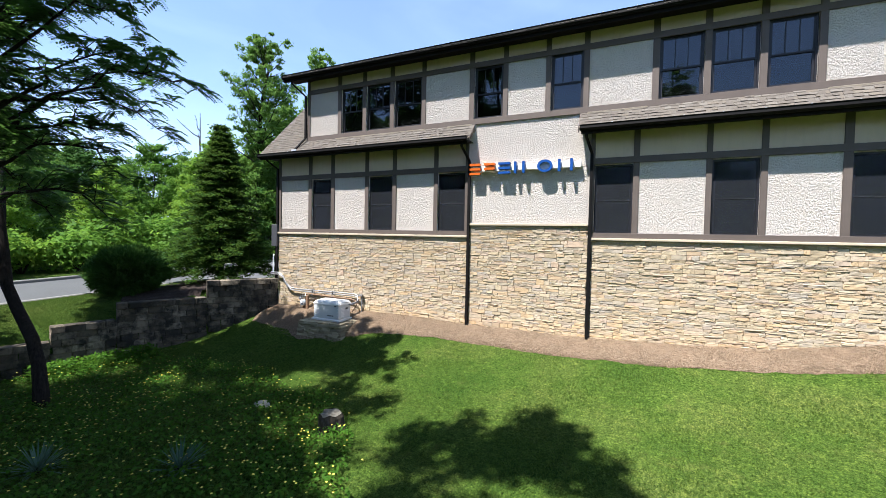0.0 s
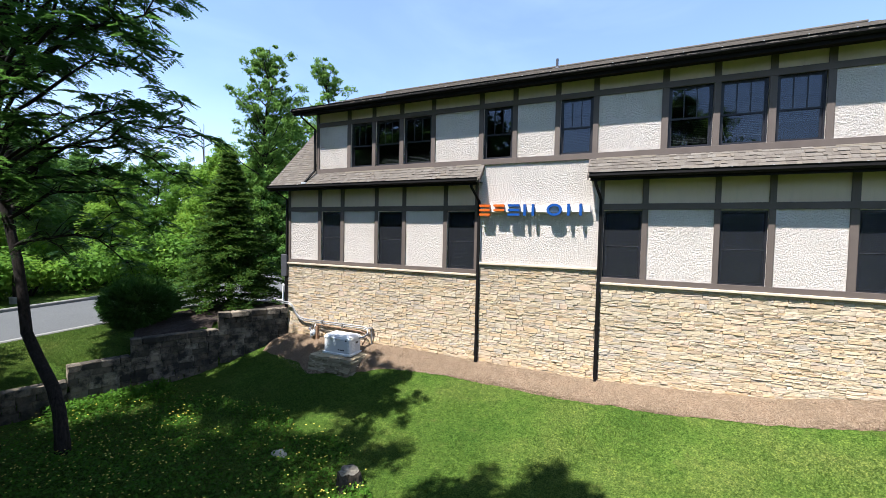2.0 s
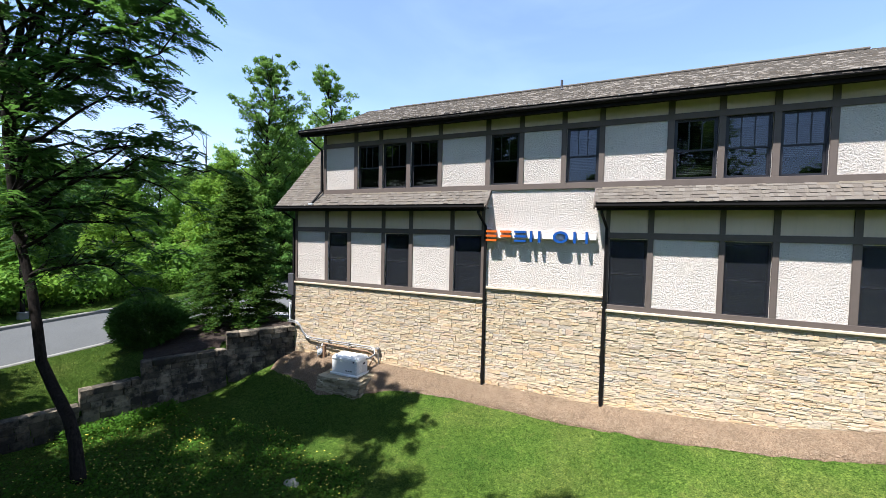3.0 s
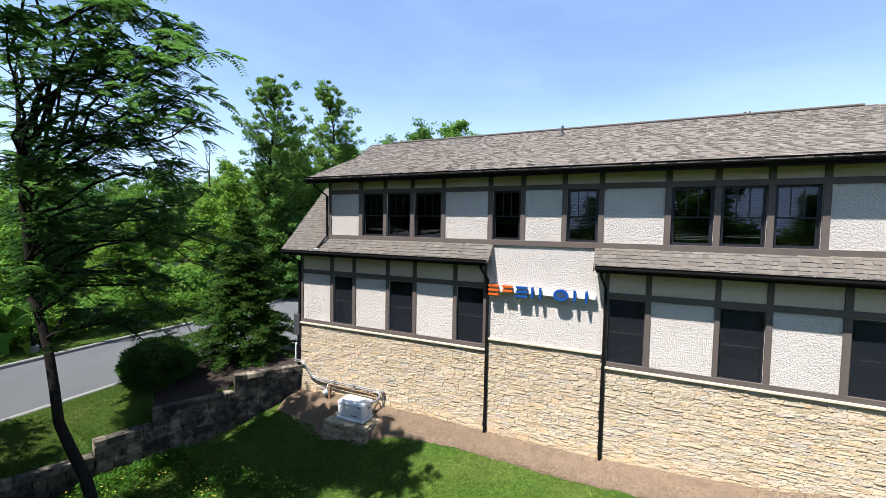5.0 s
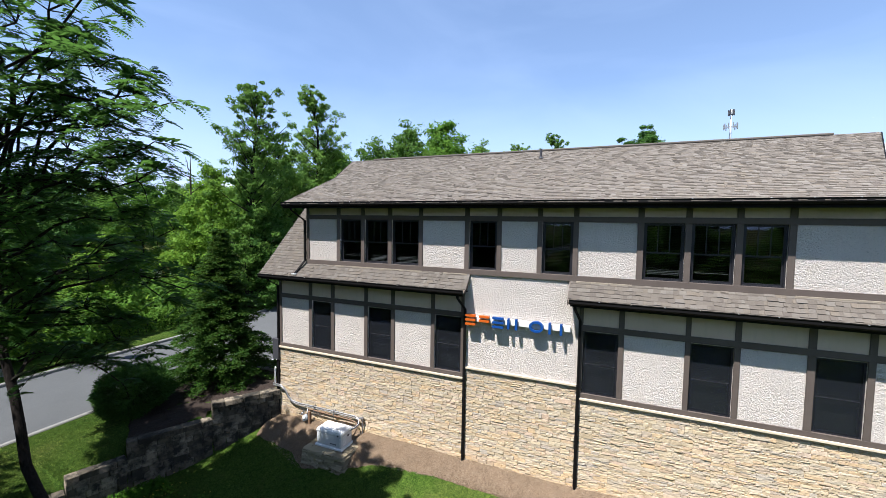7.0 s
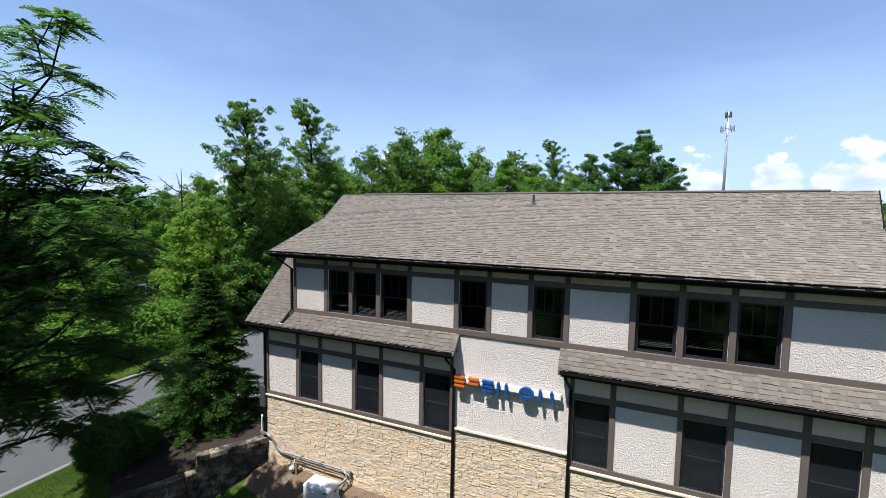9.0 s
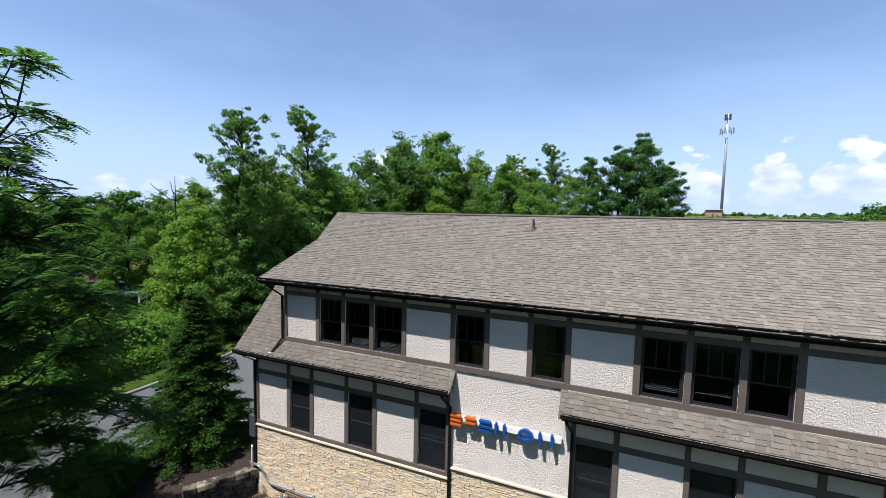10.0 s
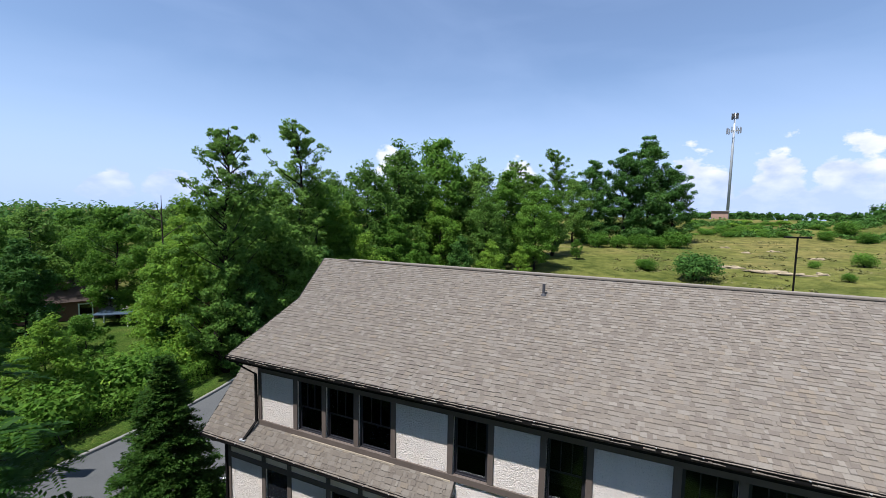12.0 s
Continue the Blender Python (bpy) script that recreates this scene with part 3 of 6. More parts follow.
def side_walls():
    bm = bmesh.new()
    box(bm, X0, X0 + 0.24, 0.24, DEPTH, -0.8, 5.45)
    box(bm, 0.0, 0.24, 0.24, DEPTH, 5.45, 8.1)
    box(bm, X1 - 0.24, X1, 0.24, DEPTH, -0.8, 5.45)
    box(bm, XU - 0.24, XU, 0.24, DEPTH, 5.45, 8.1)
    box(bm, X0, X1, DEPTH - 0.24, DEPTH, -0.8, 5.45)
    box(bm, 0.0, XU, DEPTH - 0.24, DEPTH, 5.45, 8.1)
    # gable triangles under the main roof
    for x in (0.0, XU - 0.24):
        a = [bm.verts.new((x + dx, y, z)) for dx in (0, 0.24) for y, z in ((0, 8.1), (DEPTH, 8.1), (RIDGE_Y, RIDGE_Z - 0.25))]
        bm.faces.new(a[:3]), bm.faces.new(a[3:][::-1])
        for i in range(3):
            j = (i + 1) % 3
            bm.faces.new((a[i], a[3 + i], a[3 + j], a[j]))
    return bm


part("side_wall", side_walls(), STUCCO, building, "white pebbled stucco")
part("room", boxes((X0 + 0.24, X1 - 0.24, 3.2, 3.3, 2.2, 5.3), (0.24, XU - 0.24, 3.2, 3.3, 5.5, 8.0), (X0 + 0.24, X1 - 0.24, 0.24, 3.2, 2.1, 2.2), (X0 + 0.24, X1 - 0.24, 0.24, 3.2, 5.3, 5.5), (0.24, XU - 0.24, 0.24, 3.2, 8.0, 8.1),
                   (5.0, 5.1, 0.24, 3.2, 2.2, 5.3), (11.6, 11.7, 0.24, 3.2, 2.2, 5.3), (5.4, 5.5, 0.24, 3.2, 5.5, 8.0), (10.2, 10.3, 0.24, 3.2, 5.5, 8.0)), ROOM, building, "rooms behind the windows, their dimness put into the dark grey")


def ring(bm, x0, x1, y0, y1, z0, z1, w, bevel=0.0):
    box(bm, x0, x0 + w, y0, y1, z0, z1, bevel), box(bm, x1 - w, x1, y0, y1, z0, z1, bevel)
    box(bm, x0 + w, x1 - w, y0, y1, z0, z0 + w, bevel), box(bm, x0 + w, x1 - w, y0, y1, z1 - w, z1, bevel)
    return bm


def window(x0, x1, z0, z1, blind_low, lites):
    """A sash window: frame, two sashes, panes, muntins, insect screen and a slatted blind."""
    zm = z0 + (z1 - z0) * 0.48
    w = new("window")
    w.parent = building
    tagged(w, "dark sash window with black frame")
    part("window_frame", ring(bmesh.new(), x0 + 0.002, x1 - 0.002, 0.035, 0.16, z0 + 0.002, z1 - 0.002, 0.035), SASH, w)
    part("lower_sash", ring(bmesh.new(), x0 + 0.038, x1 - 0.038, 0.075, 0.105, z0 + 0.038, zm + 0.02, 0.04), SASH, w)
    part("upper_sash", ring(bmesh.new(), x0 + 0.038, x1 - 0.038, 0.052, 0.074, zm - 0.02, z1 - 0.038, 0.04), SASH, w)
    for k in range(1, lites):
        xm = x0 + 0.06 + (x1 - x0 - 0.12) * k / lites
        part("muntin", boxes((xm - 0.011, xm + 0.011, 0.050, 0.070, zm + 0.02, z1 - 0.078)), SASH, w)
    for nm, a, b, y in (("lower_pane", z0 + 0.078, zm - 0.02, 0.09), ("upper_pane", zm + 0.02, z1 - 0.078, 0.063)):
        p = part(nm, boxes((x0 + 0.078, x1 - 0.078, y, y + 0.005, a, b)), GLASS, w)
        p.visible_shadow = False
    part("window_sill", boxes((x0 + 0.001, x1 - 0.001, -0.03, 0.034, z0 + 0.001, z0 + 0.014)), TRIM, w)
    if lites == 1:
        part("insect_screen", boxes((x0 + 0.04, x1 - 0.04, 0.044, 0.047, z0 + 0.04, z1 - 0.04)), SCREEN, w)
        part("meeting_rail", boxes((x0 + 0.06, x1 - 0.06, 0.036, 0.0435, zm - 0.004, zm + 0.004)), DARKGREY, w, "thin dark meeting rail")
    bm = bmesh.new()
    z = blind_low
    while z < z1 - 0.1:
        vs = [bm.verts.new(v) for v in ((x0 + 0.06, 0.185, z), (x1 - 0.06, 0.185, z), (x1 - 0.06, 0.215, z + 0.014), (x0 + 0.06, 0.215, z + 0.014))]
        bm.faces.new(vs)
        z += 0.042
    part("blind", bm, BLIND, w, "grey slatted blind")


rw = rng(5)
for a, b in LOW_WIN:
    window(a, b, LZ0, LZ1, LZ0 + float(rw.uniform(0.05, 0.12)), 1)
for i, (a, b) in enumerate(UP_WIN):
    window(a, b, UZ0, UZ1, UZ0 + float(rw.uniform(0.05, 0.5)), 3)

# timber boards
for (x0, x1) in ((0.0, 0.12), (1.36, 1.51), (2.39, 2.53), (3.46, 3.61), (4.61, 4.75), (6.19, 6.34), (7.21, 7.35), (8.40, 8.54), (9.38, 9.52), (10.98, 11.13), (12.06, 12.20), (13.12, 13.26), (14.13, 14.27), (16.02, 16.14)):
    part("timber_board", boxes((x0, x1, -0.035, -0.001, 6.10, 7.58), bevel=0.004), TRIM, building)
    part("frieze_board", boxes((x0, x1, -0.035, -0.001, 7.73, 8.052), bevel=0.004), TRIM, building)
for (x0, x1) in ((-1.35, -1.23), (0.09, 0.24), (1.10, 1.25), (2.53, 2.67), (3.60, 3.74), (5.08, 5.22), (6.12, 6.22), (9.62, 9.73), (10.63, 10.77), (12.18, 12.30), (13.22, 13.35), (14.62, 14.77), (15.67, 15.80), (17.37, 17.49)):
    part("timber_board", boxes((x0, x1, -0.035, -0.001, 2.82, 4.59), bevel=0.004), TRIM, building)
    part("frieze_board", boxes((x0, x1, -0.035, -0.001, 4.75, 5.402), bevel=0.004), TRIM, building)
part("upper_header", boxes((0.0, XU, -0.04, -0.001, 7.58, 7.73), bevel=0.004), TRIM, building)
part("upper_base_board", boxes((0.0, XU, -0.045, -0.001, 5.94, 6.10), bevel=0.004), TRIM, building)
for x0, x1 in ((-1.35, 6.22), (9.62, X1)):
    part("lower_header", boxes((x0, x1, -0.04, -0.001, 4.59, 4.75), bevel=0.004), TRIM, building)
    part("lower_base_board", boxes((x0, x1, -0.04, -0.001, 2.69, 2.82), bevel=0.004), TRIM, building)
    part("stone_ledge", boxes((x0, x1, -0.09, 0.0, 2.625, 2.69), bevel=0.012), CAST, building, "buff cast-stone ledge")
part("stone_ledge", boxes((6.24, 9.60, -0.09, 0.0, 2.985, 3.05), bevel=0.012), CAST, building, "buff cast-stone ledge")


def slab(bm, quad, t):
    """A roof slab: a quad on top and its underside t below."""
    a = [bm.verts.new(p) for p in quad]
    b = [bm.verts.new((p[0], p[1], p[2] - t)) for p in quad]
    bm.faces.new(a), bm.faces.new(b[::-1])
    n = len(quad)
    for i in range(n):
        bm.faces.new((a[i], b[i], b[(i + 1) % n], a[(i + 1) % n]))


RAKE = [(-0.68, EAVE_Y), (-0.55, 2.3), (-1.6, RIDGE_Y)]
RAKE_R = [(XU - x, y) for x, y in RAKE]
XR, XL = XU + 0.68, X1 + 0.55            # right ends of the main and lower roofs
LOWP = 1.03                      # slope of the lower roofs
LOW_Y, LOW_Z = -0.48, 5.48


def main_z(y):
    return EAVE_Z + PITCH * (y - EAVE_Y)


def low_z(y):
    return LOW_Z + LOWP * (y - LOW_Y)


bm = bmesh.new()
slab(bm, [(RAKE[0][0], EAVE_Y, EAVE_Z), (XR, EAVE_Y, EAVE_Z), (RAKE_R[1][0], 2.3, main_z(2.3)), (RAKE_R[2][0], RIDGE_Y, RIDGE_Z), (RAKE[2][0], RIDGE_Y, RIDGE_Z), (RAKE[1][0], 2.3, main_z(2.3))], 0.075)
slab(bm, [(RAKE[2][0], RIDGE_Y, RIDGE_Z), (RAKE_R[2][0], RIDGE_Y, RIDGE_Z), (XR, 2 * RIDGE_Y - EAVE_Y, EAVE_Z), (-0.68, 2 * RIDGE_Y - EAVE_Y, EAVE_Z)], 0.075)
main_roof = part("main_roof", bm, SHINGLE, building, "low-pitched roof in weathered grey-brown shingles")
bm = bmesh.new()
slab(bm, [(-1.88, LOW_Y, LOW_Z), (-0.02, LOW_Y, LOW_Z), (-0.02, 2.0, low_z(2.0)), (-1.88, 2.0, low_z(2.0))], 0.07)
slab(bm, [(-1.88, 2.0, low_z(2.0)), (-0.02, 2.0, low_z(2.0)), (-0.02, 4.48, LOW_Z), (-1.88, 4.48, LOW_Z)], 0.07)
slab(bm, [(-0.02, LOW_Y, LOW_Z), (6.36, LOW_Y, LOW_Z), (6.36, -0.002, low_z(0)), (-0.02, -0.002, low_z(0))], 0.07)
lower_roof = part("lower_roof", bm, SHINGLE, building, "steep skirt roof in weathered grey-brown shingles")
bm = bmesh.new()
slab(bm, [(XU + 0.02, LOW_Y, LOW_Z), (XL, LOW_Y, LOW_Z), (XL, 2.0, low_z(2.0)), (XU + 0.02, 2.0, low_z(2.0))], 0.07)
slab(bm, [(XU + 0.02, 2.0, low_z(2.0)), (XL, 2.0, low_z(2.0)), (XL, 4.48, LOW_Z), (XU + 0.02, 4.48, LOW_Z)], 0.07)
slab(bm, [(9.36, LOW_Y, LOW_Z), (XU + 0.02, LOW_Y, LOW_Z), (XU + 0.02, -0.002, low_z(0)), (9.36, -0.002, low_z(0))], 0.07)
lower_roof2 = part("lower_roof", bm, SHINGLE, building, "steep skirt roof in weathered grey-brown shingles")
# soffits, gutters and fascias
part("soffit", boxes((-0.6, XR, EAVE_Y + 0.1, -0.001, EAVE_Z - 0.085, EAVE_Z - 0.06)), SOFFIT, building)
part("soffit", boxes((-1.8, 6.33, LOW_Y + 0.11, -0.001, LOW_Z - 0.075, LOW_Z - 0.05), (-1.8, X0, 0.0, 2.0, LOW_Z - 0.075, LOW_Z - 0.05)), SOFFIT, building)
part("soffit", boxes((9.39, XL - 0.08, LOW_Y + 0.11, -0.001, LOW_Z - 0.075, LOW_Z - 0.05), (X1, XL - 0.08, 0.0, 2.0, LOW_Z - 0.075, LOW_Z - 0.05)), SOFFIT, building)


def gutter(x0, x1, y, z):
    """A K-style gutter with its end caps, open at the top."""
    bm = bmesh.new()
    prof = [(0.08, 0.0), (0.08, -0.13), (0.03, -0.13), (-0.01, -0.085), (-0.004, -0.03), (-0.02, 0.0), (-0.012, 0.004), (0.004, -0.03), (-0.002, -0.081), (0.034, -0.124), (0.072, -0.124), (0.072, 0.0)]
    a = [bm.verts.new((x0, y - 0.02 + u, z + v)) for u, v in prof]
    b = [bm.verts.new((x1, y - 0.02 + u, z + v)) for u, v in prof]
    n = len(prof)
    for i in range(n):
        bm.faces.new((a[i], b[i], b[(i + 1) % n], a[(i + 1) % n]))
    box(bm, x0 - 0.003, x0, y - 0.045, y + 0.06, z - 0.13, z + 0.002)
    box(bm, x1, x1 + 0.003, y - 0.045, y + 0.06, z - 0.13, z + 0.002)
    return bm


part("fascia", boxes((-0.66, XR - 0.05, EAVE_Y + 0.012, EAVE_Y + 0.05, EAVE_Z - 0.19, EAVE_Z - 0.02)), SOFFIT, building)
part("fascia", boxes((-1.84, 6.32, LOW_Y + 0.012, LOW_Y + 0.05, LOW_Z - 0.17, LOW_Z - 0.02)), SOFFIT, building)
part("fascia", boxes((9.40, XL - 0.04, LOW_Y + 0.012, LOW_Y + 0.05, LOW_Z - 0.17, LOW_Z - 0.02)), SOFFIT, building)
screw = boxes((-0.012, 0.012, -0.02, 0.008, -0.004, 0.006))
screw = bm_mesh("gutter_screw", screw, FLASHING)
for x0, x1, y, z in ((-0.66, XR - 0.05, EAVE_Y - 0.065, EAVE_Z + 0.026), (-1.86, 6.34, LOW_Y - 0.065, LOW_Z + 0.026), (9.38, XL - 0.03, LOW_Y - 0.065, LOW_Z + 0.026)):
    trough = part("gutter", gutter(x0, x1, y, z), BRONZE, building, "dark bronze gutter")
    for k in range(1, int((x1 - x0) / 0.75)):
        ob = part("gutter_screw", screw, None, trough)
        ob.location = (x0 + k * 0.75, y - 0.03, z + 0.002)


def rake_board(pts, d=0.16, w=0.035):
    bm = bmesh.new()
    rows = []
    for x, y, z in pts:
        rows.append([bm.verts.new(v) for v in ((x - w, y, z + 0.008), (x - 0.001, y, z + 0.008), (x - 0.001, y, z - d), (x - w, y, z - d))])
    for a, b in zip(rows, rows[1:]):
        for i in range(4):
            bm.faces.new((a[i], a[(i + 1) % 4], b[(i + 1) % 4], b[i]))
    bm.faces.new(rows[0][::-1]), bm.faces.new(rows[-1])
    return bm


part("rake_board", rake_board([(x, y, main_z(y)) for x, y in RAKE]), BRONZE, building)
part("rake_board", rake_board([(-1.88, y, low_z(y)) for y in (LOW_Y, 2.0)]), BRONZE, building)
part("rake_board", rake_board([(x + 0.036, y, main_z(y)) for x, y in RAKE_R]), BRONZE, building)
part("rake_board", rake_board([(XL + 0.036, y, low_z(y)) for y in (LOW_Y, 2.0)]), BRONZE, building)
part("rake_board", rake_board([(9.36, y, low_z(y)) for y in (LOW_Y, -0.003)], 0.14), TRIM, building)
part("rake_board", rake_board([(6.36 + 0.036, y, low_z(y)) for y in (LOW_Y, -0.003)], 0.14), TRIM, building)
part("ridge_vent", boxes((-0.3, 16.6, RIDGE_Y - 0.14, RIDGE_Y + 0.14, RIDGE_Z - 0.03, RIDGE_Z + 0.045), bevel=0.02), SHINGLE, building)
bm = tube(bmesh.new(), [(7.75, 3.85, main_z(3.85) - 0.1), (7.75, 3.85, main_z(3.85) + 0.36)], 0.045, 12)
tube(bm, [(7.75, 3.85, main_z(3.85) + 0.0), (7.75, 3.85, main_z(3.85) + 0.07)], [0.09, 0.05], 12)
part("vent_pipe", bm, DARKGREY, building, "dark roof vent pipe")


def downspout(pts, w=0.075, d=0.055):
    """A rectangular downspout along points."""
    bm = bmesh.new()
    pts = [Vector(p) for p in pts]
    rows = []
    for p in pts:
        rows.append([bm.verts.new(p + Vector((u * w / 2, v * d / 2, 0))) for u, v in ((-1, -1), (1, -1), (1, 1), (-1, 1))])
    for a, b in zip(rows, rows[1:]):
        for i in range(4):
            bm.faces.new((a[i], a[(i + 1) % 4], b[(i + 1) % 4], b[i]))
    bm.faces.new(rows[0]), bm.faces.new(rows[-1])
    return bm


SPOUT = "dark brown downspout"
for x in (6.27, 9.65):
    xe = x + (-0.12 if x < 8 else -0.12)
    part("downspout", downspout([(xe, LOW_Y + 0.02, LOW_Z - 0.07), (xe, LOW_Y + 0.04, LOW_Z - 0.24), (x, -0.085, LOW_Z - 0.62), (x, -0.085, -0.02 + lower_z(x, -0.1))]), BRONZE, building, SPOUT)
part("downspout", downspout([(-1.5, LOW_Y + 0.02, LOW_Z - 0.07), (-1.5, LOW_Y + 0.04, LOW_Z - 0.2), (-1.38, -0.06, LOW_Z - 0.45), (-1.38, -0.06, 0.0)]), BRONZE, building, SPOUT)
part("downspout", downspout([(-0.32, EAVE_Y + 0.02, EAVE_Z - 0.07), (-0.32, EAVE_Y + 0.05, EAVE_Z - 0.25), (-0.03, -0.08, EAVE_Z - 0.62), (-0.03, -0.08, 6.06), (-0.06, -0.16, 5.96), (-0.22, LOW_Y + 0.05, LOW_Z + 0.09)]), BRONZE, building, SPOUT)
part("flashing", boxes((-0.02, 0.0, -0.06, 1.4, 5.98, 6.05)), FLASHING, building)
part("downspout", downspout([(XU + 0.32, EAVE_Y + 0.02, EAVE_Z - 0.07), (XU + 0.32, EAVE_Y + 0.05, EAVE_Z - 0.25), (XU + 0.03, -0.08, EAVE_Z - 0.62), (XU + 0.03, -0.08, 6.06), (XU + 0.06, -0.16, 5.96), (XU + 0.22, LOW_Y + 0.05, LOW_Z + 0.09)]), BRONZE, building, SPOUT)
part("splash_block", boxes((-0.33, -0.12, LOW_Y + 0.02, LOW_Y + 0.1, LOW_Z + 0.06, LOW_Z + 0.12), bevel=0.01), FLASHING, building, "pale splash flashing under the spout")
# pale strips of shingle laid along the head of the lower roofs
for x0, x1 in ((1.3, 4.75), (5.5, 6.3), (9.5, 10.9), (14.3, 15.9)):
    y = -0.075
    strip_bm = boxes((x0, x1, y, -0.048, low_z(y) + 0.005, low_z(-0.048) + 0.028), bevel=0.006)
    part("head_strip", strip_bm, STRIP, building, "tan mortar strip along the wall")


# plants
def leaf_quads(c, size, r, up=0.4, aspect=0.55, corners=4, out=None):
    """Rhombic (or, further off, three-cornered) leaves at centres c: random directions, more or less flat by up."""
    n = len(c)
    nrm = r.normal(size=(n, 3))
    nrm[:, 2] = np.abs(nrm[:, 2]) + up
    if out is not None:
        nrm = nrm * 0.75 + out * 1.1
    nrm /= np.linalg.norm(nrm, axis=1, keepdims=True)
    t = r.normal(size=(n, 3))
    t -= nrm * (t * nrm).sum(1, keepdims=True)
    t /= np.linalg.norm(t, axis=1, keepdims=True)
    b = np.cross(nrm, t)
    s = (size * r.uniform(0.6, 1.3, n))[:, None]
    w = s * aspect
    if corners == 3:
        return np.stack([c - t * s * 0.4 - b * w * 0.5, c - t * s * 0.4 + b * w * 0.5, c + t * s * 0.6], 1)
    return np.stack([c - t * s * 0.5, c + b * w * 0.5 + nrm * s * 0.06, c + t * s * 0.5, c - b * w * 0.5 + nrm * s * 0.06], 1)


def clump_leaves(centres, radii, per, size, r, flat=0.75, up=0.4, corners=3):
    """Leaves in rounded clumps, each leaf turned more or less outwards."""
    pts, ways = [], []
    for c, rad in zip(centres, radii):
        n = int(per)
        d = r.normal(size=(n, 3))
        d /= np.linalg.norm(d, axis=1, keepdims=True)
        q = rad * r.uniform(0.25, 1.0, n) ** 0.45
        p = d * q[:, None] * np.array([1, 1, flat])
        pts.append(np.asarray(c) + p + r.normal(size=(n, 3)) * rad * 0.14)
        ways.append(d)
    return leaf_quads(np.concatenate(pts), size, r, up, 0.62, corners, np.concatenate(ways))


def tree_kind(seed, height, crown_r, crown_low, limbs, per, leaf, mat, bark, lean=0.0, column=False, spread=1.0, trunk_r=None, clump=(0.22, 0.40)):
    """Builds one tree at the origin and returns its Empty: a trunk with limbs, and a crown of leaf clumps strung along the limbs' outer halves."""
    r = rng(seed)
    top = thing("tree", "", "tree")
    bm = bmesh.new()
    tr = trunk_r or height * 0.014
    pts = [Vector((lean * (k / 6) ** 2 * height * 0.2 + 0.012 * height * float(r.normal()) * (k > 0), 0.012 * height * float(r.normal()) * (k > 0), height * 0.93 * k / 6)) for k in range(7)]
    tube(bm, pts, [tr * (1.25 if k == 0 else 1 - 0.14 * k) for k in range(7)], 7)

    def on_trunk(z):
        f = max(0.0, min(z / (height * 0.93) * 6, 5.99))
        return pts[int(f)].lerp(pts[int(f) + 1], f - int(f))

    cs, rs = [], []
    for i in range(limbs):
        f = (i + 0.5) / limbs
        z = height * (crown_low + (0.97 - crown_low) * f)
        e = math.sqrt(max(0.05, 1 - (2 * (f ** (0.8 if not column else 1.0)) - 0.9) ** 2))
        if column:
            e = (0.78 if f < 0.84 else 0.78 - 2.6 * (f - 0.84)) * (1 + 0.35 * math.sin(i * 1.7))
        a = i * 2.4 + float(r.normal()) * 0.5
        rad = crown_r * e * (0.15 + 0.85 * math.sqrt(float(r.random()))) * spread
        s = on_trunk(z - rad * (0.75 if column else 0.5) - 0.02 * height)
        c = Vector((rad * math.cos(a) + s.x, rad * math.sin(a) + s.y, z + crown_r * 0.1 * float(r.normal())))
        mid = (s + c) / 2 + Vector((0, 0, -0.08 * rad))
        size = crown_r * (0.75 if f > 0.85 else 1)
        for g, q in ((1.0, 0.72), (0.72, 0.85), (0.5 if column else 0.88, 0.75 if column else 0.62)):
            p = s.lerp(c, g) + Vector(r.normal(size=3)) * crown_r * (0.05 if g == 1.0 else 0.13)
            cs.append(tuple(p))
            rs.append(size * float(r.uniform(*clump)) * q * 0.9)
        tube(bm, [s, mid, c], [tr * 0.22, tr * 0.13, tr * 0.04], 4, False)
    part("trunk", bm, bark, top, smooth=True)
    part("crown", quads_mesh("crown", clump_leaves(cs, rs, per / 3, leaf, r, 0.62), mat), None, top)
    return top


def shrub_kind(seed, rad, h, n, leaf, mat, name="shrub"):
    r = rng(seed)
    top = thing(name, "", "shrub")
    bm = bmesh.new()
    cs, rs = [], []
    for i in range(9):
        a, q = i * 2.4, rad * 0.62 * math.sqrt(i / 9)
        c = (q * math.cos(a), q * math.sin(a), h * float(r.uniform(0.4, 0.68)) * (1 - 0.25 * (q / rad) ** 2))
        tube(bm, [(0, 0, -0.1), (c[0] * 0.4, c[1] * 0.4, c[2] * 0.5), c], [0.04, 0.03, 0.01], 5, False)
        cs.append(c)
        rs.append(h * float(r.uniform(0.32, 0.44)))
    part("stems", bm, BARK, top)
    part("foliage", quads_mesh("foliage", clump_leaves(cs, rs, n // 9, leaf, r, 0.8), mat), None, top)
    return top


def place(kind, x, y, s, turn, label, group="", z=None, sz=1.0):
    """A copy of a plant at its place on the land."""
    zz = (land(x, y) if z is None else z) - 0.05
    ob = copy_thing(kind, pose(x, y, zz, 0, 0, turn) @ Matrix.Diagonal((s, s, s * sz, 1)))
    return tagged(ob, label, group=group)


def drop(kind):
    """Removes a pattern plant once its copies stand."""
    for o in (*kind.children_recursive, kind):
        bpy.data.objects.remove(o)


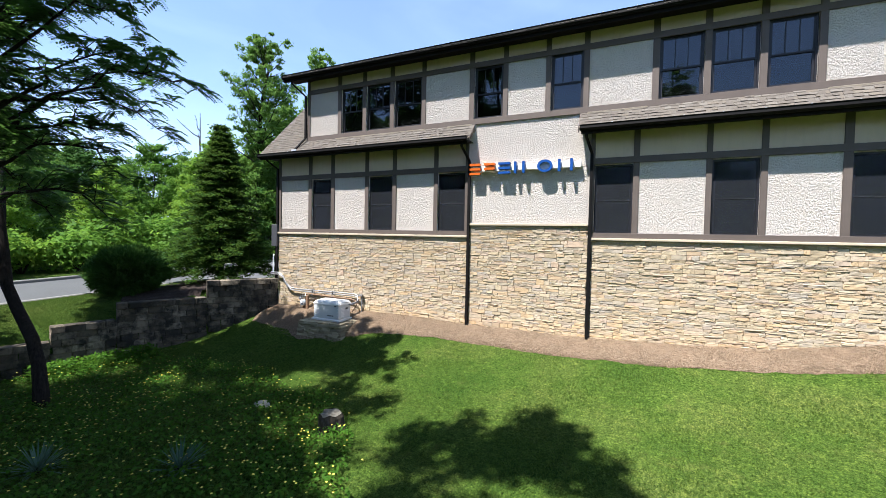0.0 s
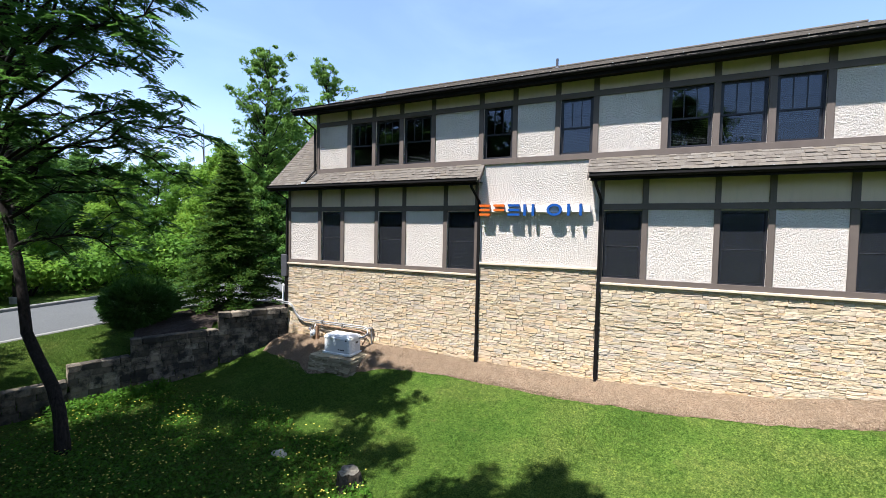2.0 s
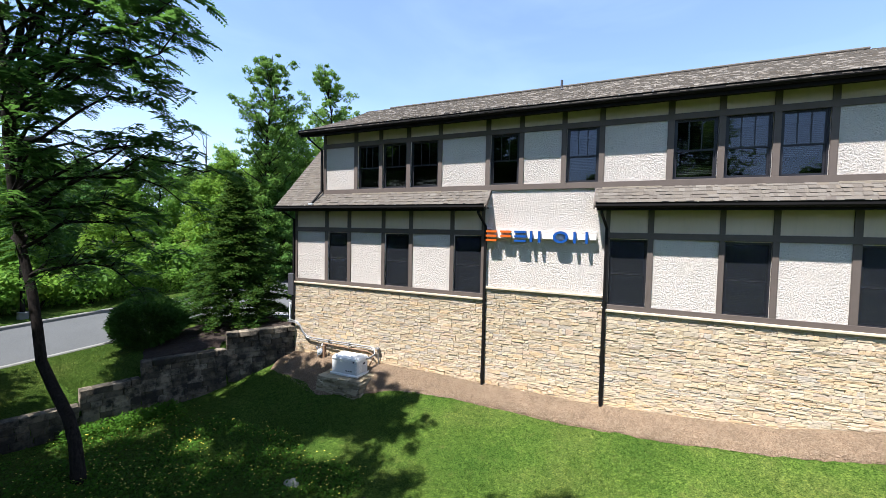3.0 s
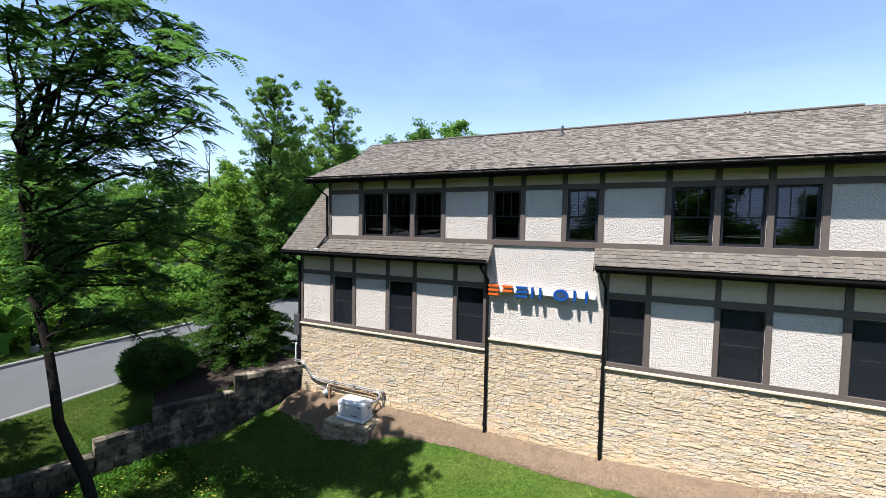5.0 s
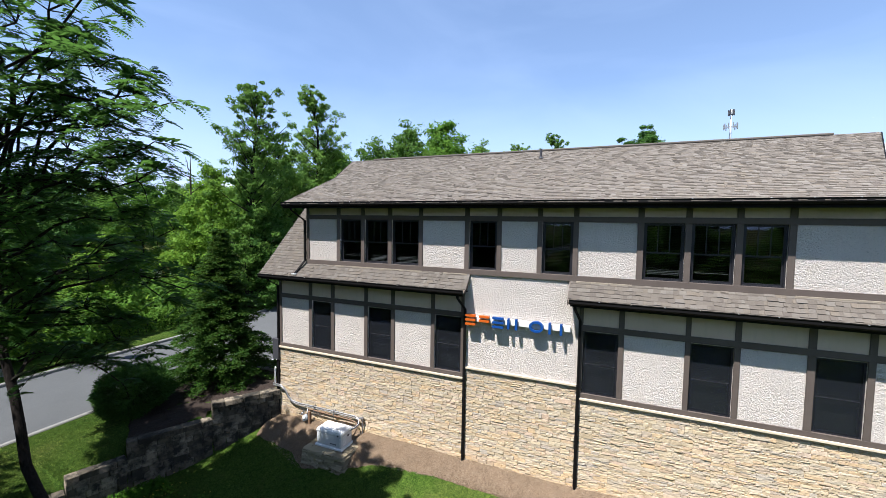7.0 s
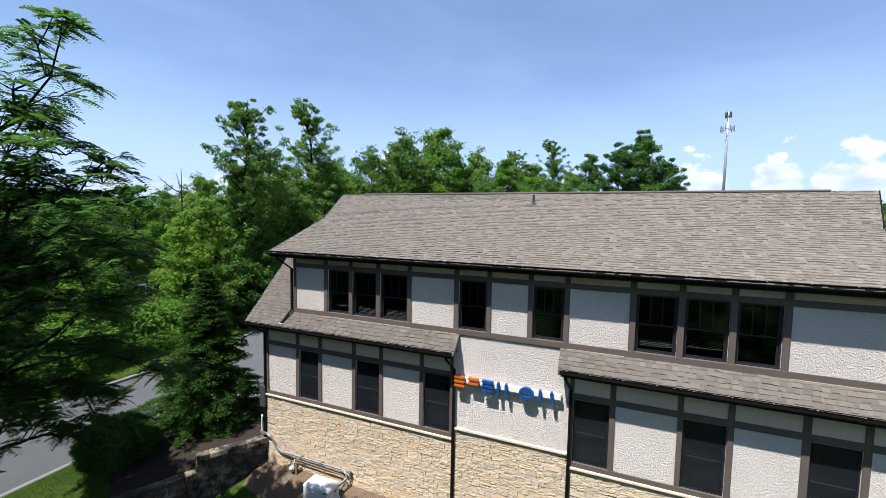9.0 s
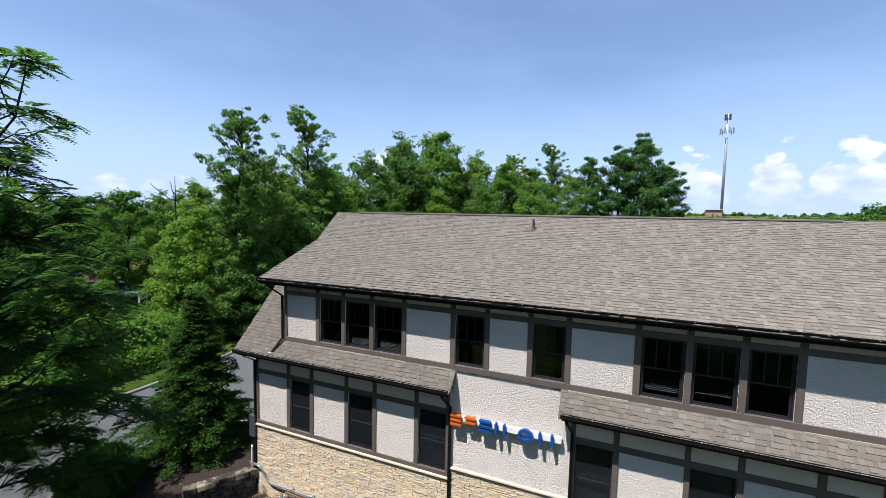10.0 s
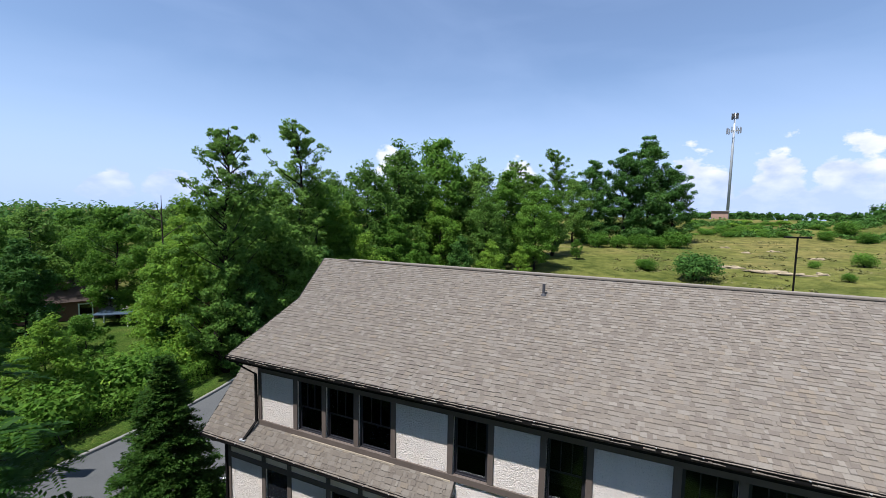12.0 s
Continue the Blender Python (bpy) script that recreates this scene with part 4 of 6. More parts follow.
MAPLE = tree_kind(11, 16, 5.2, 0.16, 58, 300, 0.36, LEAF_A, BARK)
OAK = tree_kind(12, 17, 5.6, 0.15, 62, 290, 0.37, LEAF_B, BARK)
LIME = tree_kind(13, 14, 4.6, 0.10, 54, 300, 0.33, LEAF_C, BARK)
TALL = tree_kind(14, 20, 2.9, 0.10, 130, 210, 0.22, LEAF_B, BARK, column=True, spread=1.2, clump=(0.14, 0.29))
DENSE = tree_kind(15, 15, 4.2, 0.03, 70, 290, 0.35, LEAF_F, BARK)
BUSHY = shrub_kind(16, 1.6, 2.4, 2600, 0.22, LEAF_A)
BUSHDARK = shrub_kind(26, 1.8, 2.3, 3400, 0.2, LEAF_F)
MAROON = shrub_kind(27, 2.0, 3.0, 5200, 0.16, LEAF_RED)
BUSHY2 = shrub_kind(17, 1.6, 2.2, 2300, 0.23, LEAF_C)
WOOD = "trees of the wood"


def far_tree(kind, bearing, dist, top_z, turn, label, base=None):
    """A tree by its bearing from the drone's last place (degrees right of north), its distance and the height of its top."""
    x, y = 9.7 + dist * math.sin(radians(bearing)), -8.8 + dist * math.cos(radians(bearing))
    z = far_z(x, y) if base is None else base
    h = {MAPLE: 16, OAK: 17, LIME: 14, TALL: 20, DENSE: 15}[kind]
    s = (top_z - z) / h
    return place(kind, x, y, s, turn, label, WOOD, z)


L_OAK, L_MAP, L_LIM, L_TAL, L_DEN = "broad oak in full summer leaf at the wood's edge", "round-crowned maple in full green leaf", "yellow-green young tree with dense foliage", "tall slender tulip poplar above the other trees", "dark dense tree with foliage to the ground"
BACK = [(TALL, -51.4, 33, 18.9, 20), (TALL, -42.4, 40, 21.2, 140), (OAK, -47.2, 38, 14.6, 70), (MAPLE, -40.3, 45, 15.4, 10), (OAK, -33.6, 55, 18.2, 200), (OAK, -29.4, 60, 21.7, 300),
        (MAPLE, -24.3, 65, 24.2, 45), (OAK, -17.9, 68, 20.8, 120), (TALL, -13.0, 70, 22.4, 15), (TALL, -7.8, 75, 25.0, 80), (OAK, -20.8, 67, 19.0, 33), (MAPLE, -10.5, 72, 19.5, 250)]
MID = [(DENSE, -3.0, 100, 24.9, 0), (DENSE, 1.0, 102, 27.4, 60), (DENSE, 3.8, 104, 30.0, 130), (DENSE, 6.5, 104, 23.6, 210), (OAK, -5.2, 96, 21.0, 90), (LIME, -37.3, 45, 12.8, 0), (MAPLE, -30.4, 52, 12.3, 40),
       (LIME, -23.3, 56, 14.0, 100), (OAK, -17.0, 60, 15.1, 160), (MAPLE, -10.1, 62, 16.1, 220), (LIME, -34.3, 42, 10.0, 280), (MAPLE, -26.4, 46, 9.2, 310), (DENSE, -20.5, 49, 9.6, 10), (LIME, -16.0, 50, 9.1, 50)]
LEFT = [(OAK, -76, 62, 11.0, 0), (MAPLE, -72, 52, 11.5, 30), (OAK, -68.6, 60, 12.1, 60), (MAPLE, -65.7, 65, 12.1, 90), (MAPLE, -62.1, 55, 12.6, 120), (OAK, -58.5, 60, 12.3, 150), (LIME, -54.7, 50, 13.1, 180),
        (DENSE, -69.1, 44, 9.6, 210), (MAPLE, -67.0, 62, 8.5, 240), (LIME, -57.5, 40, 9.3, 270), (LIME, -55.9, 36, 10.3, 300), (MAPLE, -50.0, 41, 11.8, 330), (OAK, -44.6, 36, 11.2, 0), (DENSE, -49.0, 33, 8.4, 30)]
EDGE = [(DENSE, -39.5, 38, 9.0, 30), (LIME, -12.0, 55, 8.3, 60), (MAPLE, -4.6, 72, 8.8, 90), (OAK, -64.0, 70, 12.0, 0), (OAK, -56.5, 72, 13.2, 50), (OAK, -50.5, 70, 15.0, 100), (OAK, -45.0, 68, 16.5, 150), (OAK, -38.0, 66, 17.5, 200), (MAPLE, -80, 45, 10.5, 0), (OAK, -85, 60, 12, 40), (DENSE, -74, 38, 8.0, 0), (MAPLE, -14.5, 66, 19.5, 0), (OAK, -27, 64, 18.5, 77)]
WORDS = {OAK: L_OAK, MAPLE: L_MAP, LIME: L_LIM, TALL: L_TAL, DENSE: L_DEN}
for group in (BACK, MID, LEFT, EDGE):
    for kind, b, d, top_z, turn in group:
        far_tree(kind, b, d, top_z, turn, WORDS[kind])
# trees close behind the far kerb, and behind the camera
for kind, x, y, top_z, turn in ((LIME, -18.5, 2.5, 6.2, 0), (LIME, -19.5, -2.5, 7.8, 80), (MAPLE, -21, 5.5, 5.6, 160), (MAPLE, -22.5, -7.5, 9.5, 200), (OAK, -25, 0.5, 9.8, 240), (LIME, -17.6, -6.8, 7.0, 20), (DENSE, -20.5, 10.5, 4.8, 60), (LIME, -16.8, 15.8, 7.4, 100), (DENSE, -21, 17.5, 8.6, 0), (MAPLE, -14.5, 22, 8.0, 0), (OAK, -28, -12, 11, 0)):
    place(kind, x, y, (top_z - land(x, y)) / {MAPLE: 16, OAK: 17, LIME: 14, DENSE: 15}[kind], turn, WORDS[kind], WOOD)
SHADE = tree_kind(18, 19.5, 1.9, 0.77, 26, 165, 0.24, LEAF_A, BARK, trunk_r=0.2)
THIN = tree_kind(28, 19.5, 2.0, 0.76, 22, 105, 0.24, LEAF_A, BARK, trunk_r=0.2)
SMALL = tree_kind(19, 11, 3.0, 0.25, 54, 620, 0.22, LEAF_A, BARK)
for x, y, s, turn in ((0.0, -13.3, 1.4, 0), (-3.2, -11.6, 1.1, 70), (-1.0, -16.0, 1.15, 200), (3.6, -16.5, 1.2, 300)):
    place(SMALL, x, y, s, turn, "leafy maple on the slope behind the lawn", "trees behind the lawn")
place(THIN, 0.9, -13.0, 1.0, 130, "tall high-crowned tree that shades the lawn", "trees behind the lawn")
place(SHADE, 1.9, -15.2, 1.0, 220, "tall high-crowned tree that shades the lawn", "trees behind the lawn")
for x, y, turn in ((-2.0, -15.5, 20), (-4.2, -15.2, 310), (-1.9, -12.2, 160)):
    place(THIN if y > -13 else SHADE, x, y, 1.0, turn, "tall high-crowned tree that shades the lawn", "trees behind the lawn")
place(SHADE, 5.45, -12.5, 0.98, 40, "tall high-crowned tree that shades the lawn", "trees behind the lawn")
for kind, x, y, top_z, turn in ((OAK, -7.5, -13.2, 11.5, 0), (MAPLE, -3.0, -17.5, 14.0, 60), (OAK, 9, -19.5, 9.5, 0), (MAPLE, 14.5, -19, 9, 90), (MAPLE, 20, -18, 9, 30), (OAK, 14, -28, 16, 160), (MAPLE, -14, -25, 15, 200), (OAK, 28, -26, 15, 20)):
    place(kind, x, y, (top_z - land(x, y)) / {MAPLE: 16, OAK: 17}[kind], turn, WORDS[kind], "trees behind the lawn")
# understorey along the far kerb
ru = rng(31)
for i, y in enumerate(np.arange(-9.5, 19, 1.9)):
    place((BUSHY, BUSHY2)[i % 3 == 1], (-15.6 if y < 1 else -17.2) + bend(float(y)) - float(ru.uniform(0, 1.0)), float(y), float(ru.uniform(0.85, 1.4)), float(ru.uniform(0, 360)), "leafy green undergrowth bush beside the drive", "undergrowth along the drive")
for b, d, s in ((-2, 92, 1.5), (0.5, 93, 1.3), (3, 94, 1.4), (5, 95, 1.2), (7.2, 97, 1.6), (9.3, 62, 1.8), (4.2, 66, 0.8), (3.6, 67, 0.7), (22.5, 70, 0.5), (19.8, 80, 0.5), (23.4, 86, 1.0), (20.5, 118, 1.0), (22, 122, 1.4), (23.5, 116, 1.2), (17, 119, 0.7)):
    x, y = 9.7 + d * math.sin(radians(b)), -8.8 + d * math.cos(radians(b))
    place(BUSHDARK if d == 62 else BUSHY, x, y, s, b * 40, "rounded green shrub standing in the meadow", "meadow shrubs", far_z(x, y))
for k in range(54):
    b, d = 8.4 + 7.8 * float(ru.random()) + (7.5 * float(ru.random()) if k % 4 == 0 else 0), 124 + 5.5 * float(ru.uniform(-1, 1))
    x, y = 9.7 + d * math.sin(radians(b)), -8.8 + d * math.cos(radians(b))
    place((BUSHY, BUSHY2)[k % 3 == 0], x, y, float(ru.uniform(0.5, 1.1)), k * 50, "low thicket on the grassy bank", "thickets on the bank", far_z(x, y) - 0.4, 0.62)


def skyline():
    """Distant woods along the horizon, too far to tell tree from tree."""
    r = rng(33)
    cs, rs = [], []
    for lo, hi, d0, d1, top, n in ((7.5, 24, 260, 340, 4.2, 90), (24, 60, 230, 300, 7.0, 150), (-110, -40, 150, 260, 13.0, 200), (60, 120, 200, 300, 9.0, 60)):
        for k in range(n):
            b, d = radians(float(r.uniform(lo, hi))), float(r.uniform(d0, d1))
            x, y = 9.7 + d * math.sin(b), -8.8 + d * math.cos(b)
            for j in range(3):
                cs.append((x + 2 * float(r.normal()), y, far_z(x, y) + top * float(r.uniform(0.1, 0.85))))
                rs.append(top * float(r.uniform(0.25, 0.42)))
    tagged(new("distant_woods", quads_mesh("distant_woods", clump_leaves(cs, rs, 45, 1.5, r), LEAF_F)), "hazy line of distant woods on the horizon", "woods", kind="stuff")


skyline()


def rough_growth(name, label, n, b0, b1, d0, d1, size, high, keep, mat, seed):
    """Weeds and scrub scattered over the meadow, in patches."""
    r = rng(seed)
    b, d = np.radians(r.uniform(b0, b1, n)), np.sqrt(r.uniform(d0 * d0, d1 * d1, n))
    x, y = 9.7 + d * np.sin(b), -8.8 + d * np.cos(b)
    patch = np.array([noise.noise((float(p) * 0.16, float(q) * 0.22, seed)) + 0.5 * noise.noise((float(p) * 0.5, float(q) * 0.5, seed)) for p, q in zip(x, y)])
    ok = patch > keep
    x, y, patch = x[ok], y[ok], patch[ok]
    z = np.array([far_z(float(p), float(q)) for p, q in zip(x, y)]) + high * r.random(len(x)) * np.clip(0.4 + patch - keep, 0.2, 1.2)
    tagged(new(name, quads_mesh(name, leaf_quads(np.stack([x, y, z], 1), size, r, 0.5, 0.7, 3), mat)), label, "scrub", kind="stuff")


rough_growth("bank_scrub", "tangled green scrub covering the grassy bank", 15000, 8.0, 26.0, 117.5, 133.0, 0.6, 1.0, 0.02, LEAF_F, 201)
rough_growth("meadow_weeds", "rough tufts and weeds dotted over the meadow", 16000, 0.0, 27.0, 42.0, 131.0, 0.45, 0.2, 0.2, LEAF_DRY, 202)


def bough(bm, pts, r0, r1, sides=6):
    n = len(pts)
    tube(bm, pts, [r0 + (r1 - r0) * i / (n - 1) for i in range(n)], sides)


def curve(a, b, sag, r, n=5):
    a, b = Vector(a), Vector(b)
    out = []
    for i in range(n + 1):
        f = i / n
        p = a.lerp(b, f)
        p.z += sag * 4 * f * (1 - f)
        if 0 < i < n:
            p += Vector(r.normal(size=3)) * (b - a).length * 0.025
        out.append(p)
    return out


def pinnate(base, d, length, r, quads):
    """A compound leaf: paired leaflets along a drooping stalk."""
    d = Vector(d).normalized()
    side = d.cross(Vector((0, 0, 1)))
    side = side.normalized() if side.length > 0.1 else Vector((1, 0, 0))
    up = side.cross(d)
    n = 7
    for i in range(n):
        f = (i + 1.2) / n
        p = Vector(base) + d * length * f + Vector((0, 0, -0.38 * length * f * f))
        ll = length * 0.42 * (1 - 0.45 * abs(f - 0.45))
        for sgn in (-1, 1):
            t = (side * sgn + d * 0.45 + Vector((0, 0, -0.1 - 0.25 * float(r.random())))).normalized()
            w = (d - t * d.dot(t)).normalized() * ll * 0.21
            quads.append((p, p + t * ll * 0.45 + w, p + t * ll, p + t * ll * 0.45 - w))


def foreground_tree():
    """The leaning tree on the lawn: crooked trunk, long boughs, compound leaves."""
    r = rng(77)
    top = thing("leaning_tree", "crooked tree with shade in its trunk colour and drooping compound leaves on the lawn", "tree", at=(0, 0, 0))
    bm = bmesh.new()
    trunk = [(-1.3, -6.8, -1.5), (-1.36, -6.8, -0.9), (-1.45, -6.8, -0.4), (-1.72, -6.8, 0.12), (-2.4, -6.8, 0.7), (-2.95, -6.8, 1.25), (-3.12, -6.8, 2.1), (-3.36, -6.8, 3.0), (-3.78, -6.82, 4.0), (-4.08, -6.85, 5.2), (-4.2, -6.9, 6.8), (-4.3, -6.9, 8.4), (-4.35, -6.9, 10.2)]
    tube(bm, trunk, [0.165, 0.135, 0.125, 0.12, 0.115, 0.11, 0.105, 0.1, 0.095, 0.09, 0.085, 0.065, 0.03], 10)
    part("trunk", bm, BARK, top, smooth=True)
    tips = [((-4.3, -6.9, 8.0), (-0.4, -6.9, 9.7), 0.4), ((-4.3, -6.9, 8.6), (-1.2, -6.7, 10.2), 0.4), ((-4.3, -6.9, 7.6), (-1.6, -6.5, 8.3), 0.4), ((-4.1, -6.85, 5.4), (-5.6, -6.0, 5.4), 0.3), ((-4.1, -6.85, 5.2), (-2.5, -7.1, 6.4), 0.3), ((-3.9, -6.85, 4.4), (-2.7, -7.2, 4.7), 0.3), ((-4.2, -6.85, 7.0), (-5.2, -6.2, 8.0), 0.2), ((-4.2, -6.85, 6.4), (-2.2, -6.4, 7.6), 0.3), ((-3.8, -6.85, 4.1), (-4.9, -6.0, 4.0), 0.3), ((-3.93, -6.85, 4.6), (-0.9, -4.3, 7.2), 0.5), ((-4.09, -6.85, 5.4), (-0.7, -4.7, 5.3), 0.7), ((-4.19, -6.85, 6.6), (2.2, -6.85, 8.8), 0.6), ((-4.24, -6.85, 7.4), (1.0, -6.6, 7.6), 0.8), ((-3.78, -6.85, 4.0), (-1.2, -5.0, 3.9), 0.8),
            ((-4.30, -6.85, 8.4), (0.9, -7.2, 12.3), 0.5), ((-4.27, -6.85, 8.0), (1.2, -7.0, 10.4), 0.5), ((-4.33, -6.85, 9.4), (-0.8, -7.4, 12.6), 0.2), ((-4.20, -6.85, 6.8), (-7.2, -5.8, 9.2), 0.4), ((-4.09, -6.85, 5.4), (-7.4, -5.9, 6.6), 0.6),
            ((-3.80, -6.85, 4.1), (-6.6, -4.9, 4.6), 0.6), ((-3.44, -6.85, 3.2), (-5.6, -4.9, 3.0), 0.5), ((-3.49, -6.85, 3.3), (-2.0, -5.1, 2.9), 0.6), ((-4.23, -6.85, 7.2), (-1.6, -5.3, 9.0), 0.4), ((-4.16, -6.85, 6.2), (-2.6, -4.6, 6.4), 0.5), ((-4.27, -6.85, 8.0), (-1.0, -8.2, 10.2), 0.3),
            ((-4.14, -6.85, 6.0), (-0.6, -8.0, 7.4), 0.4), ((-4.25, -6.85, 7.6), (1.3, -6.8, 8.8), 0.5), ((-4.34, -6.85, 9.8), (-3.6, -6.8, 13.2), 0.1), ((-4.31, -6.85, 8.8), (-1.4, -6.6, 11.2), 0.3),
            ((-4.19, -6.85, 6.6), (2.0, -6.6, 8.4), 0.5), ((-4.13, -6.85, 5.8), (0.9, -6.3, 7.5), 0.5), ((-4.05, -6.85, 5.0), (0.2, -6.2, 6.5), 0.5), ((-4.0, -6.85, 4.8), (1.4, -5.6, 5.9), 0.7), ((-4.26, -6.85, 7.8), (0.2, -6.9, 11.0), 0.3),
            ((-4.3, -6.85, 8.6), (1.2, -7.0, 12.5), 0.3), ((-4.28, -6.85, 8.2), (1.6, -6.8, 10.1), 0.4), ((-3.92, -6.85, 4.4), (-0.8, -5.8, 5.0), 0.5),
            ((-4.23, -6.85, 7.4), (2.6, -6.9, 9.5), 0.7), ((-4.26, -6.85, 7.9), (1.7, -6.7, 9.9), 0.5)]
    quads = []
    for a, b, sag in tips:
        bm = bmesh.new()
        main = curve(a, b, sag, r, 7)
        bough(bm, main, 0.05, 0.012)
        for i in range(2 if (main[-1] - main[0]).length < 4.5 else 4, 8):
            for _ in range(3):
                q = main[i]
                d = (main[i] - main[i - 1]).normalized() + Vector(r.normal(size=3)) * 0.75
                d.z *= 0.45
                e = q + d.normalized() * float(r.uniform(0.45, 1.1)) * (1.15 - 0.06 * i)
                tw = curve(q, e, 0.12, r, 3)
                bough(bm, tw, 0.014, 0.005, 4)
                for s in range(1, 4):
                    for _ in range(4):
                        dd = (tw[s] - tw[s - 1]).normalized() * 0.7 + Vector(r.normal(size=3)) * 0.9
                        dd.z = dd.z * 0.25 + 0.12
                        pinnate(tw[s], dd, float(r.uniform(0.22, 0.38)), r, quads)
        part("bough", bm, BARK, top, smooth=True)
    part("foliage", quads_mesh("foliage", np.array([[tuple(p) for p in q] for q in quads]), LEAF_NEAR), None, top)
    return top


foreground_tree()


def arborvitae():
    """The tall cone-shaped evergreen at the corner: drooping fans in tiers round a trunk."""
    r = rng(21)
    h, rad = 6.75, 2.45
    top = thing("conifer", "tall cone-shaped evergreen with drooping feathery sprays", "tree", at=(-5.1, 0.4, upper_z(-5.1, 0.4) - 0.08))
    part("trunk", tube(bmesh.new(), [(0, 0, -0.1), (0, 0, h * 0.5), (0, 0, h * 0.97)], [0.13, 0.08, 0.015], 8), BARK, top)
    cs = []
    quads = []
    for i in range(416):
        f = (i // 16 + 0.5 + 0.14 * float(r.normal())) / 26
        f = min(max(f, 0.005), 0.995)
        z0 = h * (0.02 + 0.96 * f ** 0.95)
        reach = rad * (1 - (z0 / h)) ** 0.85 * float(r.uniform(0.55, 1.12)) + 0.05
        if z0 < 0.25 * h:
            reach *= 1.14
        a = i * 2.399963 + float(r.normal()) * 0.2
        u = Vector((math.cos(a), math.sin(a), 0))
        s = Vector((-u.y, u.x, 0))
        n = int(45 + 280 * reach / rad)
        for k in range(n):
            g = 0.35 + 0.65 * (k + float(r.random())) / n
            p = Vector((0, 0, z0 + 0.34 * reach * g - 0.36 * reach * g * g)) + u * reach * g + s * float(r.normal()) * 0.17 * (1.2 - 0.5 * g)
            p.z += float(r.normal()) * 0.035
            d = (u * 0.8 + s * float(r.normal()) * 0.7 + Vector((0, 0, float(r.normal()) * 0.35 + 0.12))).normalized()
            w = (s * 0.8 + u * float(r.normal()) * 0.4 + Vector((0, 0, float(r.normal()) * 0.4)))
            w = (w - d * w.dot(d)).normalized()
            ll, ww = float(r.uniform(0.09, 0.18)), float(r.uniform(0.016, 0.036))
            quads.append((p - d * ll * 0.4, p + w * ww, p + d * ll * 0.6, p - w * ww))
    part("foliage", quads_mesh("foliage", np.array([[tuple(p) for p in q] for q in quads]), LEAF_E), None, top)


arborvitae()


def clipped_bush():
    r = rng(41)
    top = thing("evergreen_bush", "dense rounded dark evergreen bush in the planting bed", "shrub", at=(-5.7, -2.8, upper_z(-5.7, -2.8) - 0.03))
    n = 30000
    d = r.normal(size=(n, 3))
    d /= np.linalg.norm(d, axis=1, keepdims=True)
    q = r.uniform(0.5, 1.0, n) ** 0.35
    lump = 1 + 0.10 * np.sin(d[:, 0] * 7 + 1) * np.sin(d[:, 1] * 6) + 0.08 * np.sin(d[:, 2] * 9 + d[:, 0] * 5)
    p = d * (q * lump)[:, None] * np.array([1.12, 1.12, 0.80]) + np.array([0, 0, 0.84])
    ok = p[:, 2] > 0.06
    p, d = p[ok], d[ok]
    t = d + r.normal(size=p.shape) * 0.45 + np.array([0, 0, 0.25])
    t /= np.linalg.norm(t, axis=1, keepdims=True)
    w = np.cross(t, r.normal(size=p.shape))
    w *= (0.016 / np.linalg.norm(w, axis=1))[:, None]
    ln = r.uniform(0.06, 0.2, len(p))[:, None]
    sprays = np.stack([p - t * 0.04, p + t * ln * 0.4 + w, p + t * ln, p + t * ln * 0.4 - w], 1)
    bm = bmesh.new()
    for k in range(7):
        a = k * 0.9
        tube(bm, [(0.05 * math.cos(a), 0.05 * math.sin(a), -0.1), (0.5 * math.cos(a), 0.5 * math.sin(a), 0.7)], [0.03, 0.012], 5)
    part("stems", bm, BARK, top)
    part("foliage", quads_mesh("foliage", sprays, LEAF_D), None, top)


clipped_bush()


def hedge():
    r = rng(52)
    top = thing("hedge", "low clipped dark green hedge beyond the drive", "hedge", at=(-16.0, 7.5, 0.5))
    n = 14000
    p = np.stack([r.uniform(-0.7, 0.7, n), r.uniform(-6, 6, n), r.uniform(0.05, 1.35, n)], 1)
    keep = (np.abs(p[:, 0]) > 0.45) | (p[:, 2] > 1.0)
    p = p[keep] + r.normal(size=(keep.sum(), 3)) * 0.07
    p[:, 0] += np.vectorize(bend)(p[:, 1] + 7.5)
    part("foliage", quads_mesh("foliage", leaf_quads(p, 0.17, r, 0.3, 0.5), LEAF_A), None, top)
    bm = bmesh.new()
    for k in range(24):
        y = -5.8 + k * 0.5
        tube(bm, [(bend(y + 7.5), y, -0.3), (bend(y + 7.5) + 0.1, y + 0.1, 1.0)], [0.03, 0.01], 5)
    part("stems", bm, BARK, top)


hedge()


